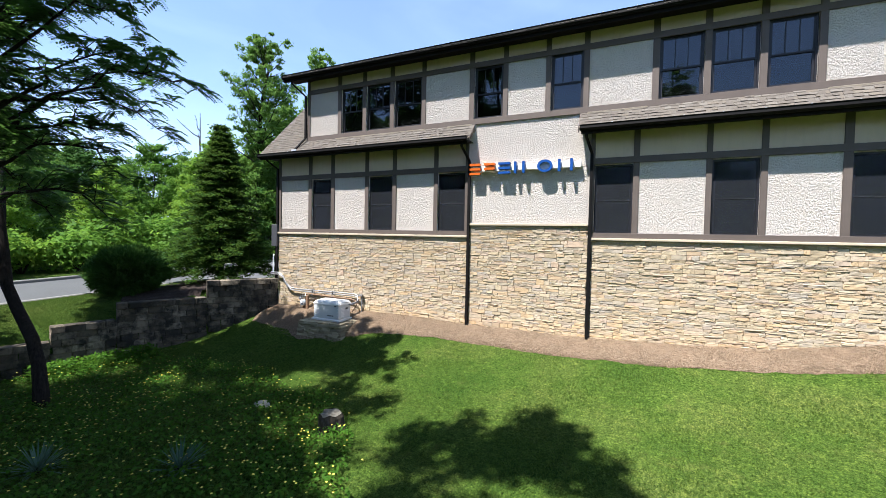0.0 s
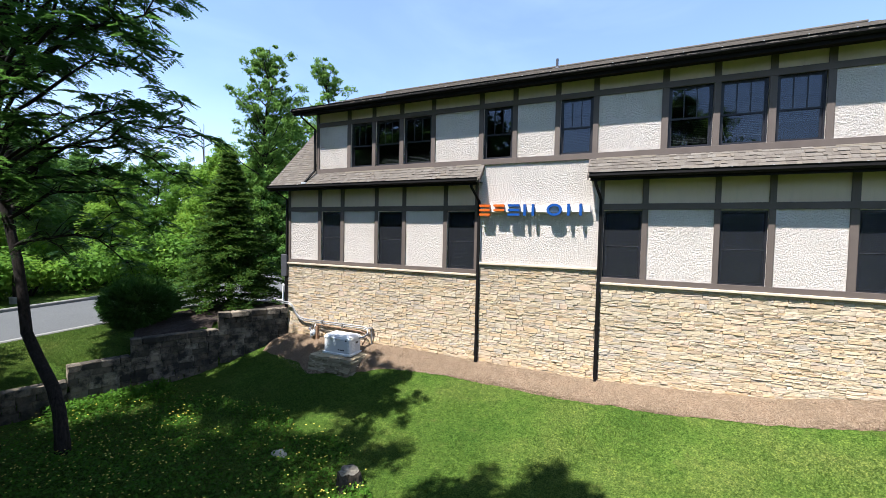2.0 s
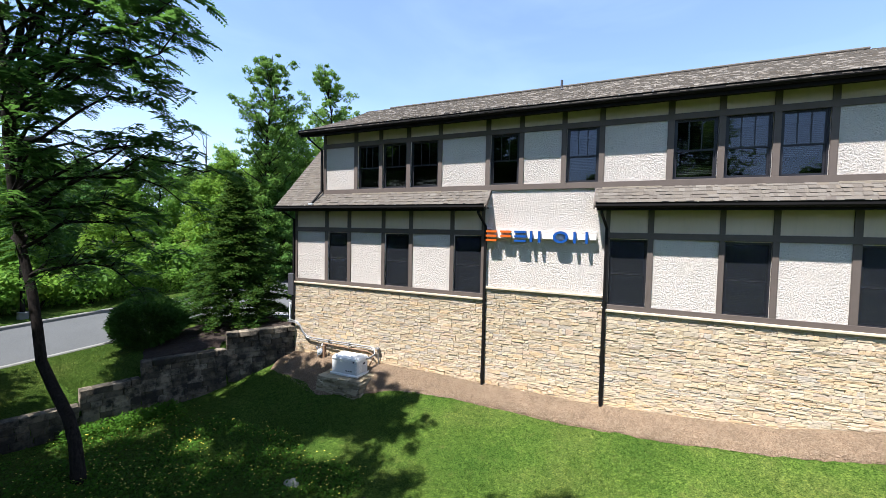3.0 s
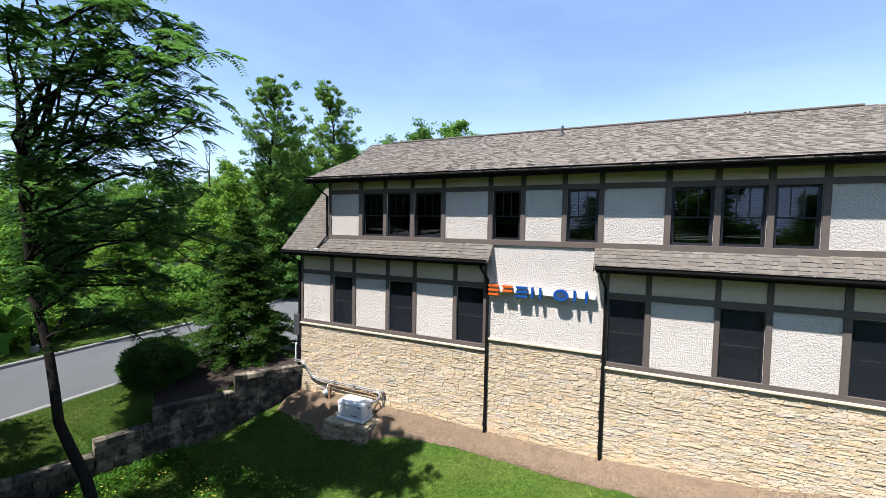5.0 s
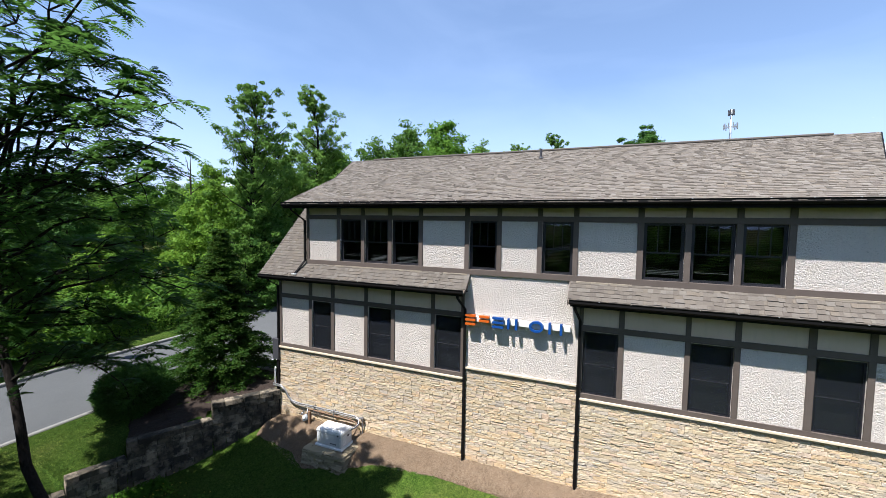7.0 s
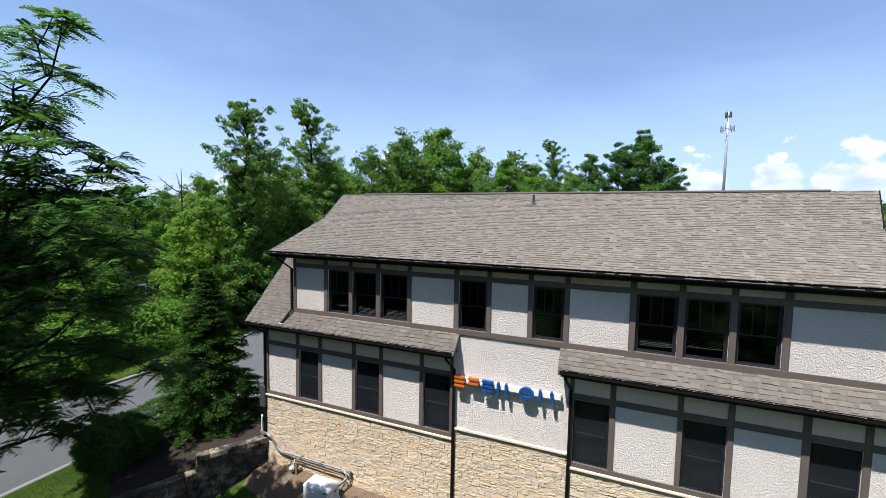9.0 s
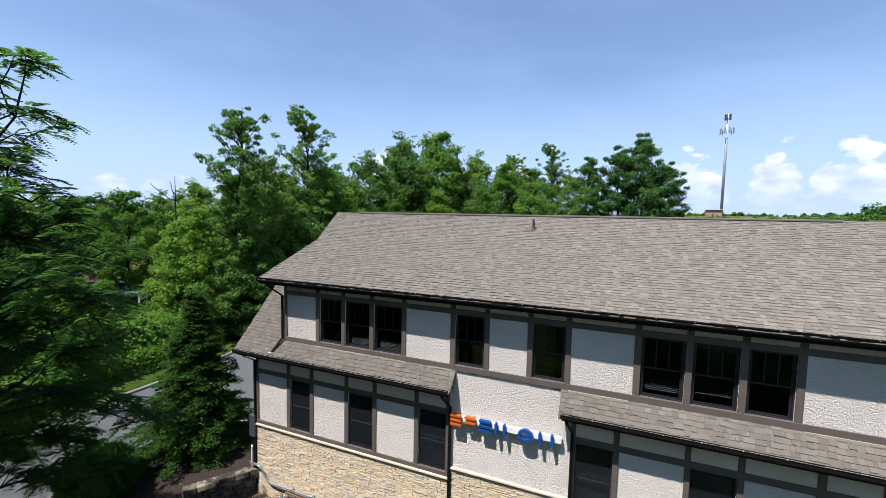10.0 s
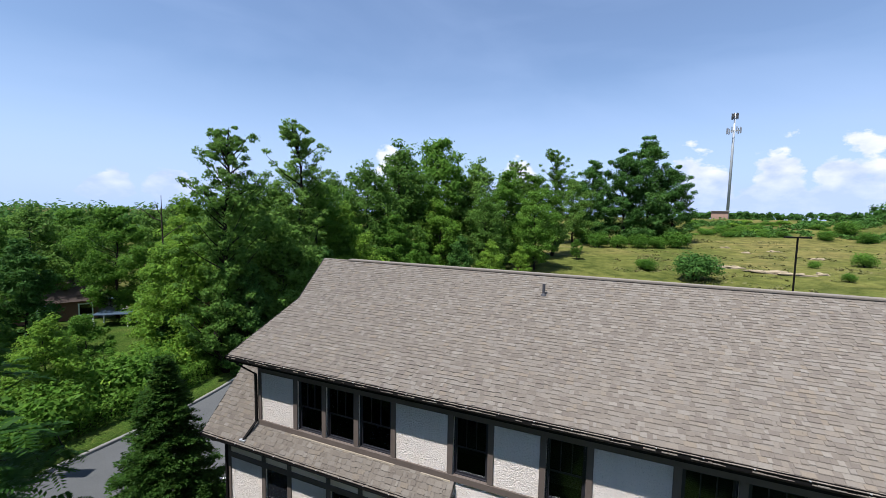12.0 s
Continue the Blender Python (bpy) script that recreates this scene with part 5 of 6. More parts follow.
def dead_tree():
    r = rng(61)
    top = thing("dead_tree", "bare dead tree with broken grey branches", "tree", at=(-25.8, 13.6, 0.4))
    bm = bmesh.new()
    tube(bm, [(0, 0, -0.2), (0.1, 0, 5), (-0.1, 0.1, 10), (0.05, 0, 13.2)], [0.12, 0.10, 0.06, 0.02], 7)
    part("trunk", bm, STUMPBARK, top)
    for a, z, l in ((0.5, 9.5, 2.2), (2.6, 10.2, 2.6), (4.0, 11.0, 1.8), (5.4, 11.6, 1.3), (1.4, 8.4, 2.0)):
        bm = bmesh.new()
        e = Vector((l * math.cos(a), l * math.sin(a), z + l * 0.8))
        bough(bm, curve((0, 0, z), e, -0.2, r, 4), 0.05, 0.012)
        bough(bm, curve(Vector((0, 0, z)).lerp(e, 0.6), e + Vector((0.4, -0.3, -0.5)), 0.1, r, 3), 0.02, 0.006)
        part("branch", bm, STUMPBARK, top)


dead_tree()
place(MAROON, -25.3, 16.8, 1.0, 0, "dark maroon-leaved small tree below the wood", z=0.9)
for k in (MAROON, SHADE, THIN, BUSHDARK, SMALL, MAPLE, OAK, LIME, TALL, DENSE, BUSHY, BUSHY2):
    drop(k)


# retaining wall of split-face blocks, stepping down from the building
def retaining_wall():
    wall = thing("retaining_wall", "stepped retaining wall of grey-brown split-face blocks", "wall", kind="structure")
    r = rng(71)
    variants = []
    for k in range(8):
        bm = bmesh.new()
        box(bm, -0.5, 0.5, -0.5, 0.5, -0.5, 0.5, 0.07)
        for v in bm.verts:
            if v.co.y < 0:
                v.co += Vector(r.normal(size=3)) * 0.035
        variants.append(bm_mesh("block", bm, BLOCK))
    # plan from the building outwards, with the top of each stretch
    runs = [((-1.36, -0.02), (-2.58, -2.0), 0.96, 0.96), ((-2.58, -2.0), (-3.6, -4.2), 0.40, 0.40), ((-3.6, -4.2), (-4.02, -5.6), -0.10, -0.10), ((-4.02, -5.6), (-4.6, -7.4), -0.52, -0.52), ((-4.6, -7.4), (-5.2, -9.3), -1.0, -1.0)]
    h = 0.2
    for (xa, ya), (xb, yb), ta, tb in runs:
        L = math.hypot(xb - xa, yb - ya)
        ang = math.degrees(math.atan2(yb - ya, xb - xa))
        ux, uy = (xb - xa) / L, (yb - ya) / L
        nrows = 9
        for row in range(nrows):
            s = -float(r.uniform(0.0, 0.25))
            cap = row == 0
            while s < L:
                bl = float(r.choice([0.28, 0.4, 0.46])) if not cap else float(r.choice([0.45, 0.6]))
                a, b = max(s, 0.0), min(s + bl, L)
                s += bl
                if b - a < 0.06:
                    continue
                m = (a + b) / 2
                top = ta + (tb - ta) * m / L
                z = top - h * (row + 0.5)
                x, y = xa + ux * m, ya + uy * m
                if z + h / 2 < lower_z(x + 0.2, y) - 0.12:
                    continue
                back = 0.012 * (nrows - row)
                ob = new("capstone" if cap else "block", variants[int(r.integers(8))])
                ob.parent = wall
                # the face looks over the lawn (to the east)
                fx, fy = -uy, ux
                d = -0.16 + back * 0.6 + float(r.normal()) * 0.007 + (0.02 if cap else 0)
                ob.location = (x + fx * d, y + fy * d, z)
                ob.rotation_euler = (0, 0, radians(ang + 180))
                ob.scale = (b - a - 0.008, 0.36 if cap else 0.32, h - 0.008)
    return wall


retaining_wall()


# ground cover close to the building
def mulch_edge(x):
    return lerp(x, [-1.2, 0.4, 1.2, 2.6, 3.5, 4.5, 6.6, 7.8, 9.6, 11.7, 12.7, 14.1, 15.1, 20], [-1.0, -1.25, -1.7, -1.3, -0.95, -0.86, -0.8, -0.88, -0.91, -0.89, -0.9, -0.85, -0.72, -0.7])


def mulch():
    verts, faces, n = [], [], 10
    xs = list(np.arange(-1.6, 18.2, 0.16))
    for x in xs:
        x = float(x)
        e = mulch_edge(x) + 0.07 * noise.noise((x * 2.2, 3, 0)) + 0.05 * noise.noise((x * 6, 9, 0))
        for k in range(n + 1):
            y = 0.02 + (e - 0.02) * k / n
            h = 0.055 * min(1, (n - k) / 2.0) + 0.03 * noise.noise((x * 4, y * 4, 1)) * (k < n) - 0.03 * (k == n)
            verts.append((x, y, lower_z(x, y) + h + 0.02))
    for i in range(len(xs) - 1):
        for k in range(n):
            a = i * (n + 1) + k
            faces.append((a, a + 1, a + n + 2, a + n + 1))
    return tagged(new("mulch_bed", mesh_of("mulch_bed", verts, faces, MULCH, True)), "brown pine-straw mulch bed along the stone wall", "mulch bed", kind="structure")


mulch()


def planting_soil():
    verts, faces = [], []
    ys, n = np.arange(-4.1, 2.2, 0.1), 26
    for y in ys:
        y = float(y)
        w = wall_x(y) - 0.24
        l = lerp(y, [-4.1, -3.6, -3.0, -1.5, 0.5, 2.1], [-3.85, -4.6, -5.7, -6.5, -6.8, -6.0]) + 0.14 * noise.noise((y * 2.2, 1, 7))
        for k in range(n + 1):
            x = l + (w - l) * k / n
            rim = min(1.0, min(k, n - k) / 3)
            verts.append((x, y, upper_z(x, y) - 0.02 + rim * (0.05 + 0.05 * noise.noise((x * 3, y * 3, 4)) + 0.035 * noise.noise((x * 11, y * 11, 4)))))
    for i in range(len(ys) - 1):
        for k in range(n):
            a = i * (n + 1) + k
            faces.append((a, a + 1, a + n + 2, a + n + 1))
    return tagged(new("planting_bed", mesh_of("planting_bed", verts, faces, SHADEMULCH, True)), "mulched planting bed above the retaining wall, shade put into its dark colour", "planting bed", kind="structure")


planting_soil()


def straw():
    """Loose pine straw and wood chips lying on the mulch."""
    r = rng(81)
    n = 16000
    x = r.uniform(-1.2, 17.5, n)
    f = r.uniform(0.02, 1.04, n)
    e = np.interp(x, [-1.2, 1.2, 2.6, 3.5, 6.6, 9.6, 12.7, 15.1, 20], [-1.0, -1.7, -1.3, -0.95, -0.8, -0.91, -0.9, -0.72, -0.7])
    y = e * f
    z = np.array([lower_z(float(a), float(b)) for a, b in zip(x, y)]) + 0.09 + r.normal(size=n) * 0.008
    c = np.stack([x, y, z], 1)
    a = r.uniform(0, 6.283, n)
    t = np.stack([np.cos(a), np.sin(a), r.normal(size=n) * 0.25], 1) * r.uniform(0.02, 0.06, n)[:, None]
    b = np.stack([-np.sin(a), np.cos(a), r.normal(size=n) * 0.3], 1) * r.uniform(0.002, 0.006, n)[:, None]
    ob = new("pine_straw", quads_mesh("pine_straw", np.stack([c - t, c + b, c + t, c - b], 1), STRAW))
    tagged(ob, "scattered dry pine straw and bark chips", "straw", kind="stuff")


STRAW = bark_material("dry_straw", (0.12, 0.085, 0.055), (0.40, 0.31, 0.22))
straw()


def lawn_blades():
    """Mown grass blades, thickest near the building side that the drone looks down on."""
    r = rng(91)
    n = 170000
    x = r.uniform(-3.5, 17, n)
    y = -0.6 - 8.85 * r.random(n) ** 0.95
    ok = (x > np.interp(y, [-9, -5.6, -4.2, -1.96], [-5.1, -4.0, -3.58, -2.55]) + 0.3) & (y < np.interp(x, [-1.2, 1.2, 2.6, 3.5, 6.6, 9.6, 12.7, 15.1, 20], [-1.0, -1.7, -1.3, -0.95, -0.8, -0.91, -0.9, -0.72, -0.7]) + 0.05)
    x, y = x[ok], y[ok]
    n = len(x)
    z = np.array([lower_z(float(a), float(b)) for a, b in zip(x, y)])
    rough = np.clip((np.interp(x, [-4, 0, 3, 5, 6.5, 7.5, 9], [-3.4, -3.4, -3.7, -4.6, -5.8, -7.2, -12]) - y) / 0.8, 0, 1)
    h = r.uniform(0.016, 0.038, n) * (1 + 1.3 * rough)
    a = r.uniform(0, 6.283, n)
    lean = r.normal(size=(n, 2)) * 1.1
    base = np.stack([x, y, z - 0.02], 1)
    w = np.stack([np.cos(a), np.sin(a), 0 * a], 1) * r.uniform(0.004, 0.010, n)[:, None]
    tip = base + np.stack([lean[:, 0] * h, lean[:, 1] * h, h + 0.02], 1)
    mid = (base + tip) / 2 + np.array([0, 0, 0.008])
    ob = new("lawn_blades", quads_mesh("lawn_blades", np.stack([base - w, mid - w * 0.8, tip, mid + w * 0.8], 1), BLADE))
    tagged(ob, "short mown grass blades of the lawn", "grass", kind="stuff")


lawn_blades()


def upper_lawn_blades():
    r = rng(191)
    n = 40000
    y = r.uniform(-9.5, -3.0, n)
    x = -7.0 + (np.interp(y, [-9, -5.6, -4.2, -1.96], [-5.1, -4.0, -3.58, -2.55]) + 6.7) * r.random(n)
    ok = (y < -3.9) | (x < -5.9)
    x, y = x[ok], y[ok]
    n = len(x)
    base = np.stack([x, y, np.array([upper_z(float(a), float(b)) for a, b in zip(x, y)]) - 0.02], 1)
    h = r.uniform(0.02, 0.045, n)
    a = r.uniform(0, 6.283, n)
    w = np.stack([np.cos(a), np.sin(a), 0 * a], 1) * r.uniform(0.004, 0.009, n)[:, None]
    tip = base + np.stack([r.normal(size=n) * 0.5 * h, r.normal(size=n) * 0.5 * h, h + 0.02], 1)
    mid = (base + tip) / 2
    tagged(new("upper_lawn_blades", quads_mesh("upper_lawn_blades", np.stack([base - w, mid - w * 0.8, tip, mid + w * 0.8], 1), BLADE)), "short grass blades of the upper lawn by the drive", "grass", kind="stuff")


upper_lawn_blades()


def weeds():
    """Broad-leaved weeds and clover in the uncut part of the lawn."""
    r = rng(92)
    n = 36000
    x = r.uniform(-3.8, 7.5, n)
    y = r.uniform(-9.5, -2.6, n)
    lim = np.interp(x, [-4, 0, 3, 5, 6.5, 7.5], [-3.4, -3.4, -3.7, -4.6, -5.8, -7.2])
    patch = np.array([noise.noise((float(a) * 0.8, float(b) * 0.8, 5)) for a, b in zip(x, y)])
    ok = (y < lim + 0.5 * patch) & (x > np.interp(y, [-9, -5.6, -4.2, -1.96], [-5.1, -4.0, -3.58, -2.55]) + 0.25) & (patch > -0.25 + 0.3 * r.normal(size=n))
    x, y = x[ok], y[ok]
    n = len(x)
    z = np.array([lower_z(float(a), float(b)) for a, b in zip(x, y)]) + r.uniform(0.02, 0.15, n)
    q = leaf_quads(np.stack([x, y, z], 1), 0.075, r, 1.0, 0.6)
    tagged(new("weeds", quads_mesh("weeds", q, WEED)), "leafy low weeds growing through the shaded lawn", "weeds", kind="stuff")
    m = 1100
    i = r.integers(0, n, m)
    fx, fy = x[i] + r.normal(size=m) * 0.15, y[i] + r.normal(size=m) * 0.15
    fz = np.array([lower_z(float(a), float(b)) for a, b in zip(fx, fy)]) + r.uniform(0.10, 0.24, m)
    c = np.stack([fx, fy, fz], 1)
    out = []
    for k in range(5):
        a = k * 1.2566
        t = np.array([math.cos(a), math.sin(a), 0.25]) * 0.018
        s = np.array([-math.sin(a), math.cos(a), 0.0]) * 0.011
        out.append(np.stack([c, c + t * 0.6 + s, c + t, c + t * 0.6 - s], 1))
    tagged(new("buttercups", quads_mesh("buttercups", np.concatenate(out), FLOWER)), "small yellow wildflowers dotting the shaded grass", "flowers", kind="stuff")
    stems = np.stack([c + np.array([-0.002, 0, 0]), c + np.array([0.002, 0, 0]), c + np.array([0.003, 0, -0.2]), c + np.array([-0.003, 0, -0.2])], 1)
    tagged(new("flower_stems", quads_mesh("flower_stems", stems, WEED)), "thin green flower stems in the grass", "flowers", kind="stuff")


weeds()


def tall_weeds():
    """The ragged weeds at the foot of the retaining wall."""
    r = rng(93)
    n = 2600
    f = r.random(n)
    y = -3.6 - 2.6 * f
    x = np.interp(y, [-9, -5.6, -4.2, -1.96], [-5.1, -4.0, -3.58, -2.55]) + 0.35 + np.abs(r.normal(size=n)) * 0.35
    z = np.array([lower_z(float(a), float(b)) for a, b in zip(x, y)]) + r.uniform(0, 0.38, n)
    tagged(new("tall_weeds", quads_mesh("tall_weeds", leaf_quads(np.stack([x, y, z], 1), 0.12, r, 0.6, 0.35), WEED)), "ragged green weeds at the foot of the block wall", "weeds", kind="stuff")


tall_weeds()


def yucca(x, y, s, seed):
    r = rng(seed)
    top = thing("yucca", "spiky blue-green clump of sword-like leaves in the grass", "plant", "yuccas in the lawn", at=(x, y, lower_z(x, y)))
    bm = bmesh.new()
    for k in range(80):
        a, e = float(r.uniform(0, 6.283)), float(r.uniform(0.25, 1.25))
        l = s * float(r.uniform(0.6, 1.0))
        u = Vector((math.cos(a), math.sin(a), 0))
        p = Vector((-u.y, u.x, 0))
        pts = [u * l * f * math.cos(e) + Vector((0, 0, l * (f * math.sin(e) - 0.25 * f * f * math.cos(e)))) for f in (0, 0.35, 0.7, 1)]
        ws = (0.008, 0.012, 0.008, 0.001)
        L = [bm.verts.new(q + p * w) for q, w in zip(pts, ws)]
        R = [bm.verts.new(q - p * w) for q, w in zip(pts, ws)]
        for i in range(3):
            bm.faces.new((L[i], L[i + 1], R[i + 1], R[i]))
    part("leaves", bm, YUCCA, top)
    part("crown_base", tube(bmesh.new(), [(0, 0, -0.08), (0, 0, 0.08)], [0.06, 0.03], 8), BARK, top)


yucca(4.35, -7.3, 0.6, 94)
yucca(2.3, -8.2, 0.65, 95)


def lump(bm, c, size, r, flat=1.0, rough=0.16, sub=2):
    q = bmesh.ops.create_icosphere(bm, subdivisions=sub, radius=1.0)
    sd = float(r.uniform(0, 50))
    for v in q["verts"]:
        k = 1 + rough * noise.noise(v.co * 1.6 + Vector((sd, 0, 0))) * 2
        v.co = Vector(c) + Vector((v.co.x * size[0], v.co.y * size[1], v.co.z * size[2] * flat)) * k


def stump():
    r = rng(96)
    x, y = 5.6, -5.28
    top = thing("tree_stump", "old weathered tree stump rotting in the lawn", "stump", at=(x, y, lower_z(x, y)))
    bm = bmesh.new()
    rings = []
    for z, rad in ((-0.1, 0.29), (0.02, 0.25), (0.12, 0.225), (0.24, 0.21), (0.29, 0.19)):
        rings.append([bm.verts.new(((rad * (1 + 0.16 * math.sin(3 * a + z * 4) + 0.07 * math.sin(7 * a))) * math.cos(a), (rad * (1 + 0.16 * math.sin(3 * a + z * 4) + 0.07 * math.sin(7 * a))) * math.sin(a), z + 0.015 * math.sin(5 * a))) for a in (k * 6.2832 / 26 for k in range(26))])
    for a, b in zip(rings, rings[1:]):
        for k in range(26):
            bm.faces.new((a[k], a[(k + 1) % 26], b[(k + 1) % 26], b[k]))
    part("bark", bm, STUMPBARK, top)
    bm = bmesh.new()
    ring_v = [bm.verts.new((0.19 * (1 + 0.06 * math.sin(3 * a + 1.0) + 0.07 * math.sin(7 * a)) * math.cos(a), 0.19 * (1 + 0.06 * math.sin(3 * a + 1.0) + 0.07 * math.sin(7 * a)) * math.sin(a), 0.288 + 0.015 * math.sin(5 * a))) for a in (k * 6.2832 / 26 for k in range(26))]
    c = bm.verts.new((0, 0, 0.265))
    for k in range(26):
        bm.faces.new((ring_v[k], ring_v[(k + 1) % 26], c))
    part("cut_face", bm, CUTWOOD, top, "grey weathered cut face")


CUTWOOD = plain("grey_cut_wood", (0.15, 0.135, 0.105), 0.9, 0, 0.5, 14, 0.02, 40)
FIELDSTONE = plain("pale_fieldstone", (0.40, 0.37, 0.30), 0.9, 0, 0.25, 7, 0.02, 14)
stump()
rr = rng(97)
bm = bmesh.new()
lump(bm, (0, 0, 0.02), (0.2, 0.14, 0.085), rr)
tagged(part("field_rock", bm, FIELDSTONE, None, smooth=True), "flat pale rock half sunk in the grass", "rock").location = (3.45, -4.95, lower_z(3.45, -4.95))


# generator on its stone pad, meter and conduits
def generator():
    top = thing("standby_generator", "grey standby generator in a weatherproof steel housing", "generator", at=(1.32, -1.06, -0.13))
    w, d = 1.02, 0.6
    part("base_tray", boxes((-0.05, w + 0.05, -0.05, d + 0.05, 0.0, 0.07), bevel=0.015), GENLID, top, "pale moulded base")
    body = part("housing", boxes((0, w, 0, d, 0.07, 0.50), bevel=0.02), GENBODY, top)
    bm = bmesh.new()
    a = [bm.verts.new(v) for v in ((-0.015, -0.015, 0.50), (w + 0.015, -0.015, 0.50), (w + 0.015, d + 0.015, 0.50), (-0.015, d + 0.015, 0.50))]
    b = [bm.verts.new(v) for v in ((-0.012, -0.012, 0.57), (w + 0.012, -0.012, 0.57), (w + 0.012, d + 0.012, 0.57), (-0.012, d + 0.012, 0.57))]
    c = [bm.verts.new(v) for v in ((0.07, 0.09, 0.645), (w - 0.07, 0.09, 0.645), (w - 0.07, d - 0.09, 0.645), (0.07, d - 0.09, 0.645))]
    for p, q in ((a, b), (b, c)):
        for i in range(4):
            bm.faces.new((p[i], p[(i + 1) % 4], q[(i + 1) % 4], q[i]))
    bm.faces.new(c), bm.faces.new(a[::-1])
    bmesh.ops.bevel(bm, geom=list(bm.edges), offset=0.02, segments=2, affect="EDGES")
    part("lid", bm, GENLID, top, "domed pale lid")
    part("lock", boxes((w * 0.84, w * 0.84 + 0.06, -0.025, 0.0, 0.47, 0.52), bevel=0.006), DARKGREY, top)
    for k in range(3):
        part("name_bar", boxes((w * 0.55 + k * 0.09, w * 0.55 + k * 0.09 + 0.07, -0.004, 0.0, 0.155, 0.19)), DARKGREY, top)
    for k in range(7):
        part("louvre", boxes((w, w + 0.012, 0.10 + 0.0, 0.27, 0.14 + k * 0.045, 0.165 + k * 0.045)), GENLID, top)
        part("louvre", boxes((w * 0.93, w * 0.985, -0.008, 0.0, 0.12 + k * 0.045, 0.145 + k * 0.045)), GENLID, top)
    part("handle", boxes((w, w + 0.02, 0.33, 0.43, 0.36, 0.42), bevel=0.006), DARKGREY, top)
    part("side_decal", boxes((w, w + 0.004, 0.44, 0.52, 0.30, 0.36)), WHITE, top)


generator()


def stone_pad():
    """Dry-laid flat stones stacked as a plinth, with slabs on top."""
    top = thing("stone_plinth", "dry-stacked buff fieldstone plinth under the generator", "plinth")
    r = rng(98)
    x0, x1, y0, y1 = 1.02, 2.66, -1.42, -0.32

    def flat_stone(cx, cy, cz, lx, ly, lz, turn):
        bm = bmesh.new()
        box(bm, -lx / 2, lx / 2, -ly / 2, ly / 2, -lz / 2, lz / 2, min(lz, lx, ly) * 0.22)
        for v in bm.verts:
            v.co += Vector(r.normal(size=3)) * 0.016
        ob = part("stone", bm, PADSTONE, top)
        ob.location, ob.rotation_euler = (cx, cy, cz), (0, 0, turn)

    z = -0.16
    for row in range(7):
        lz = float(r.uniform(0.06, 0.10))
        for side in range(3):
            L = (x1 - x0) if side == 0 else (y1 - y0)
            s = float(r.uniform(-0.1, 0))
            while s < L - 0.05:
                l = float(r.uniform(0.2, 0.42))
                m = min(max(s + l / 2, l / 2), L - l / 2)
                bat = 0.012 * row
                if side == 0:
                    flat_stone(x0 + m, y0 + 0.1 - bat + float(r.normal()) * 0.012, z - lz / 2, l, 0.24, lz, float(r.normal()) * 0.04)
                else:
                    flat_stone((x0 + 0.1 - bat) if side == 1 else (x1 - 0.1 + bat), y0 + m, z - lz / 2, 0.24, l, lz, float(r.normal()) * 0.04)
                s += l + 0.01
        z -= lz + 0.004
    for i in range(4):
        for j in range(3):
            lx, ly = (x1 - x0) / 4, (y1 - y0) / 3
            flat_stone(x0 + (i + 0.5) * lx + float(r.normal()) * 0.01, y0 + (j + 0.5) * ly, -0.165, lx * 1.0, ly * 1.0, 0.06, float(r.normal()) * 0.03)
    part("core", boxes((x0 + 0.1, x1 - 0.1, y0 + 0.1, y1, -0.7, -0.2)), MORTAR, top)


PADSTONE = None


def pad_material():
    k = Mat("buff_fieldstone", 0.9, 0, 0.2)
    c = k.ramp(k.rand(), [(0.0, (0.15, 0.12, 0.075)), (0.5, (0.27, 0.22, 0.14)), (1.0, (0.40, 0.33, 0.21))])
    k.color(k.mix(k.math("MULTIPLY", k.noise(7, 5), 0.6), c, (0.28, 0.23, 0.15))).bump(k.noise(24, 5), 0.015)
    return k.m


PADSTONE = pad_material()
stone_pad()


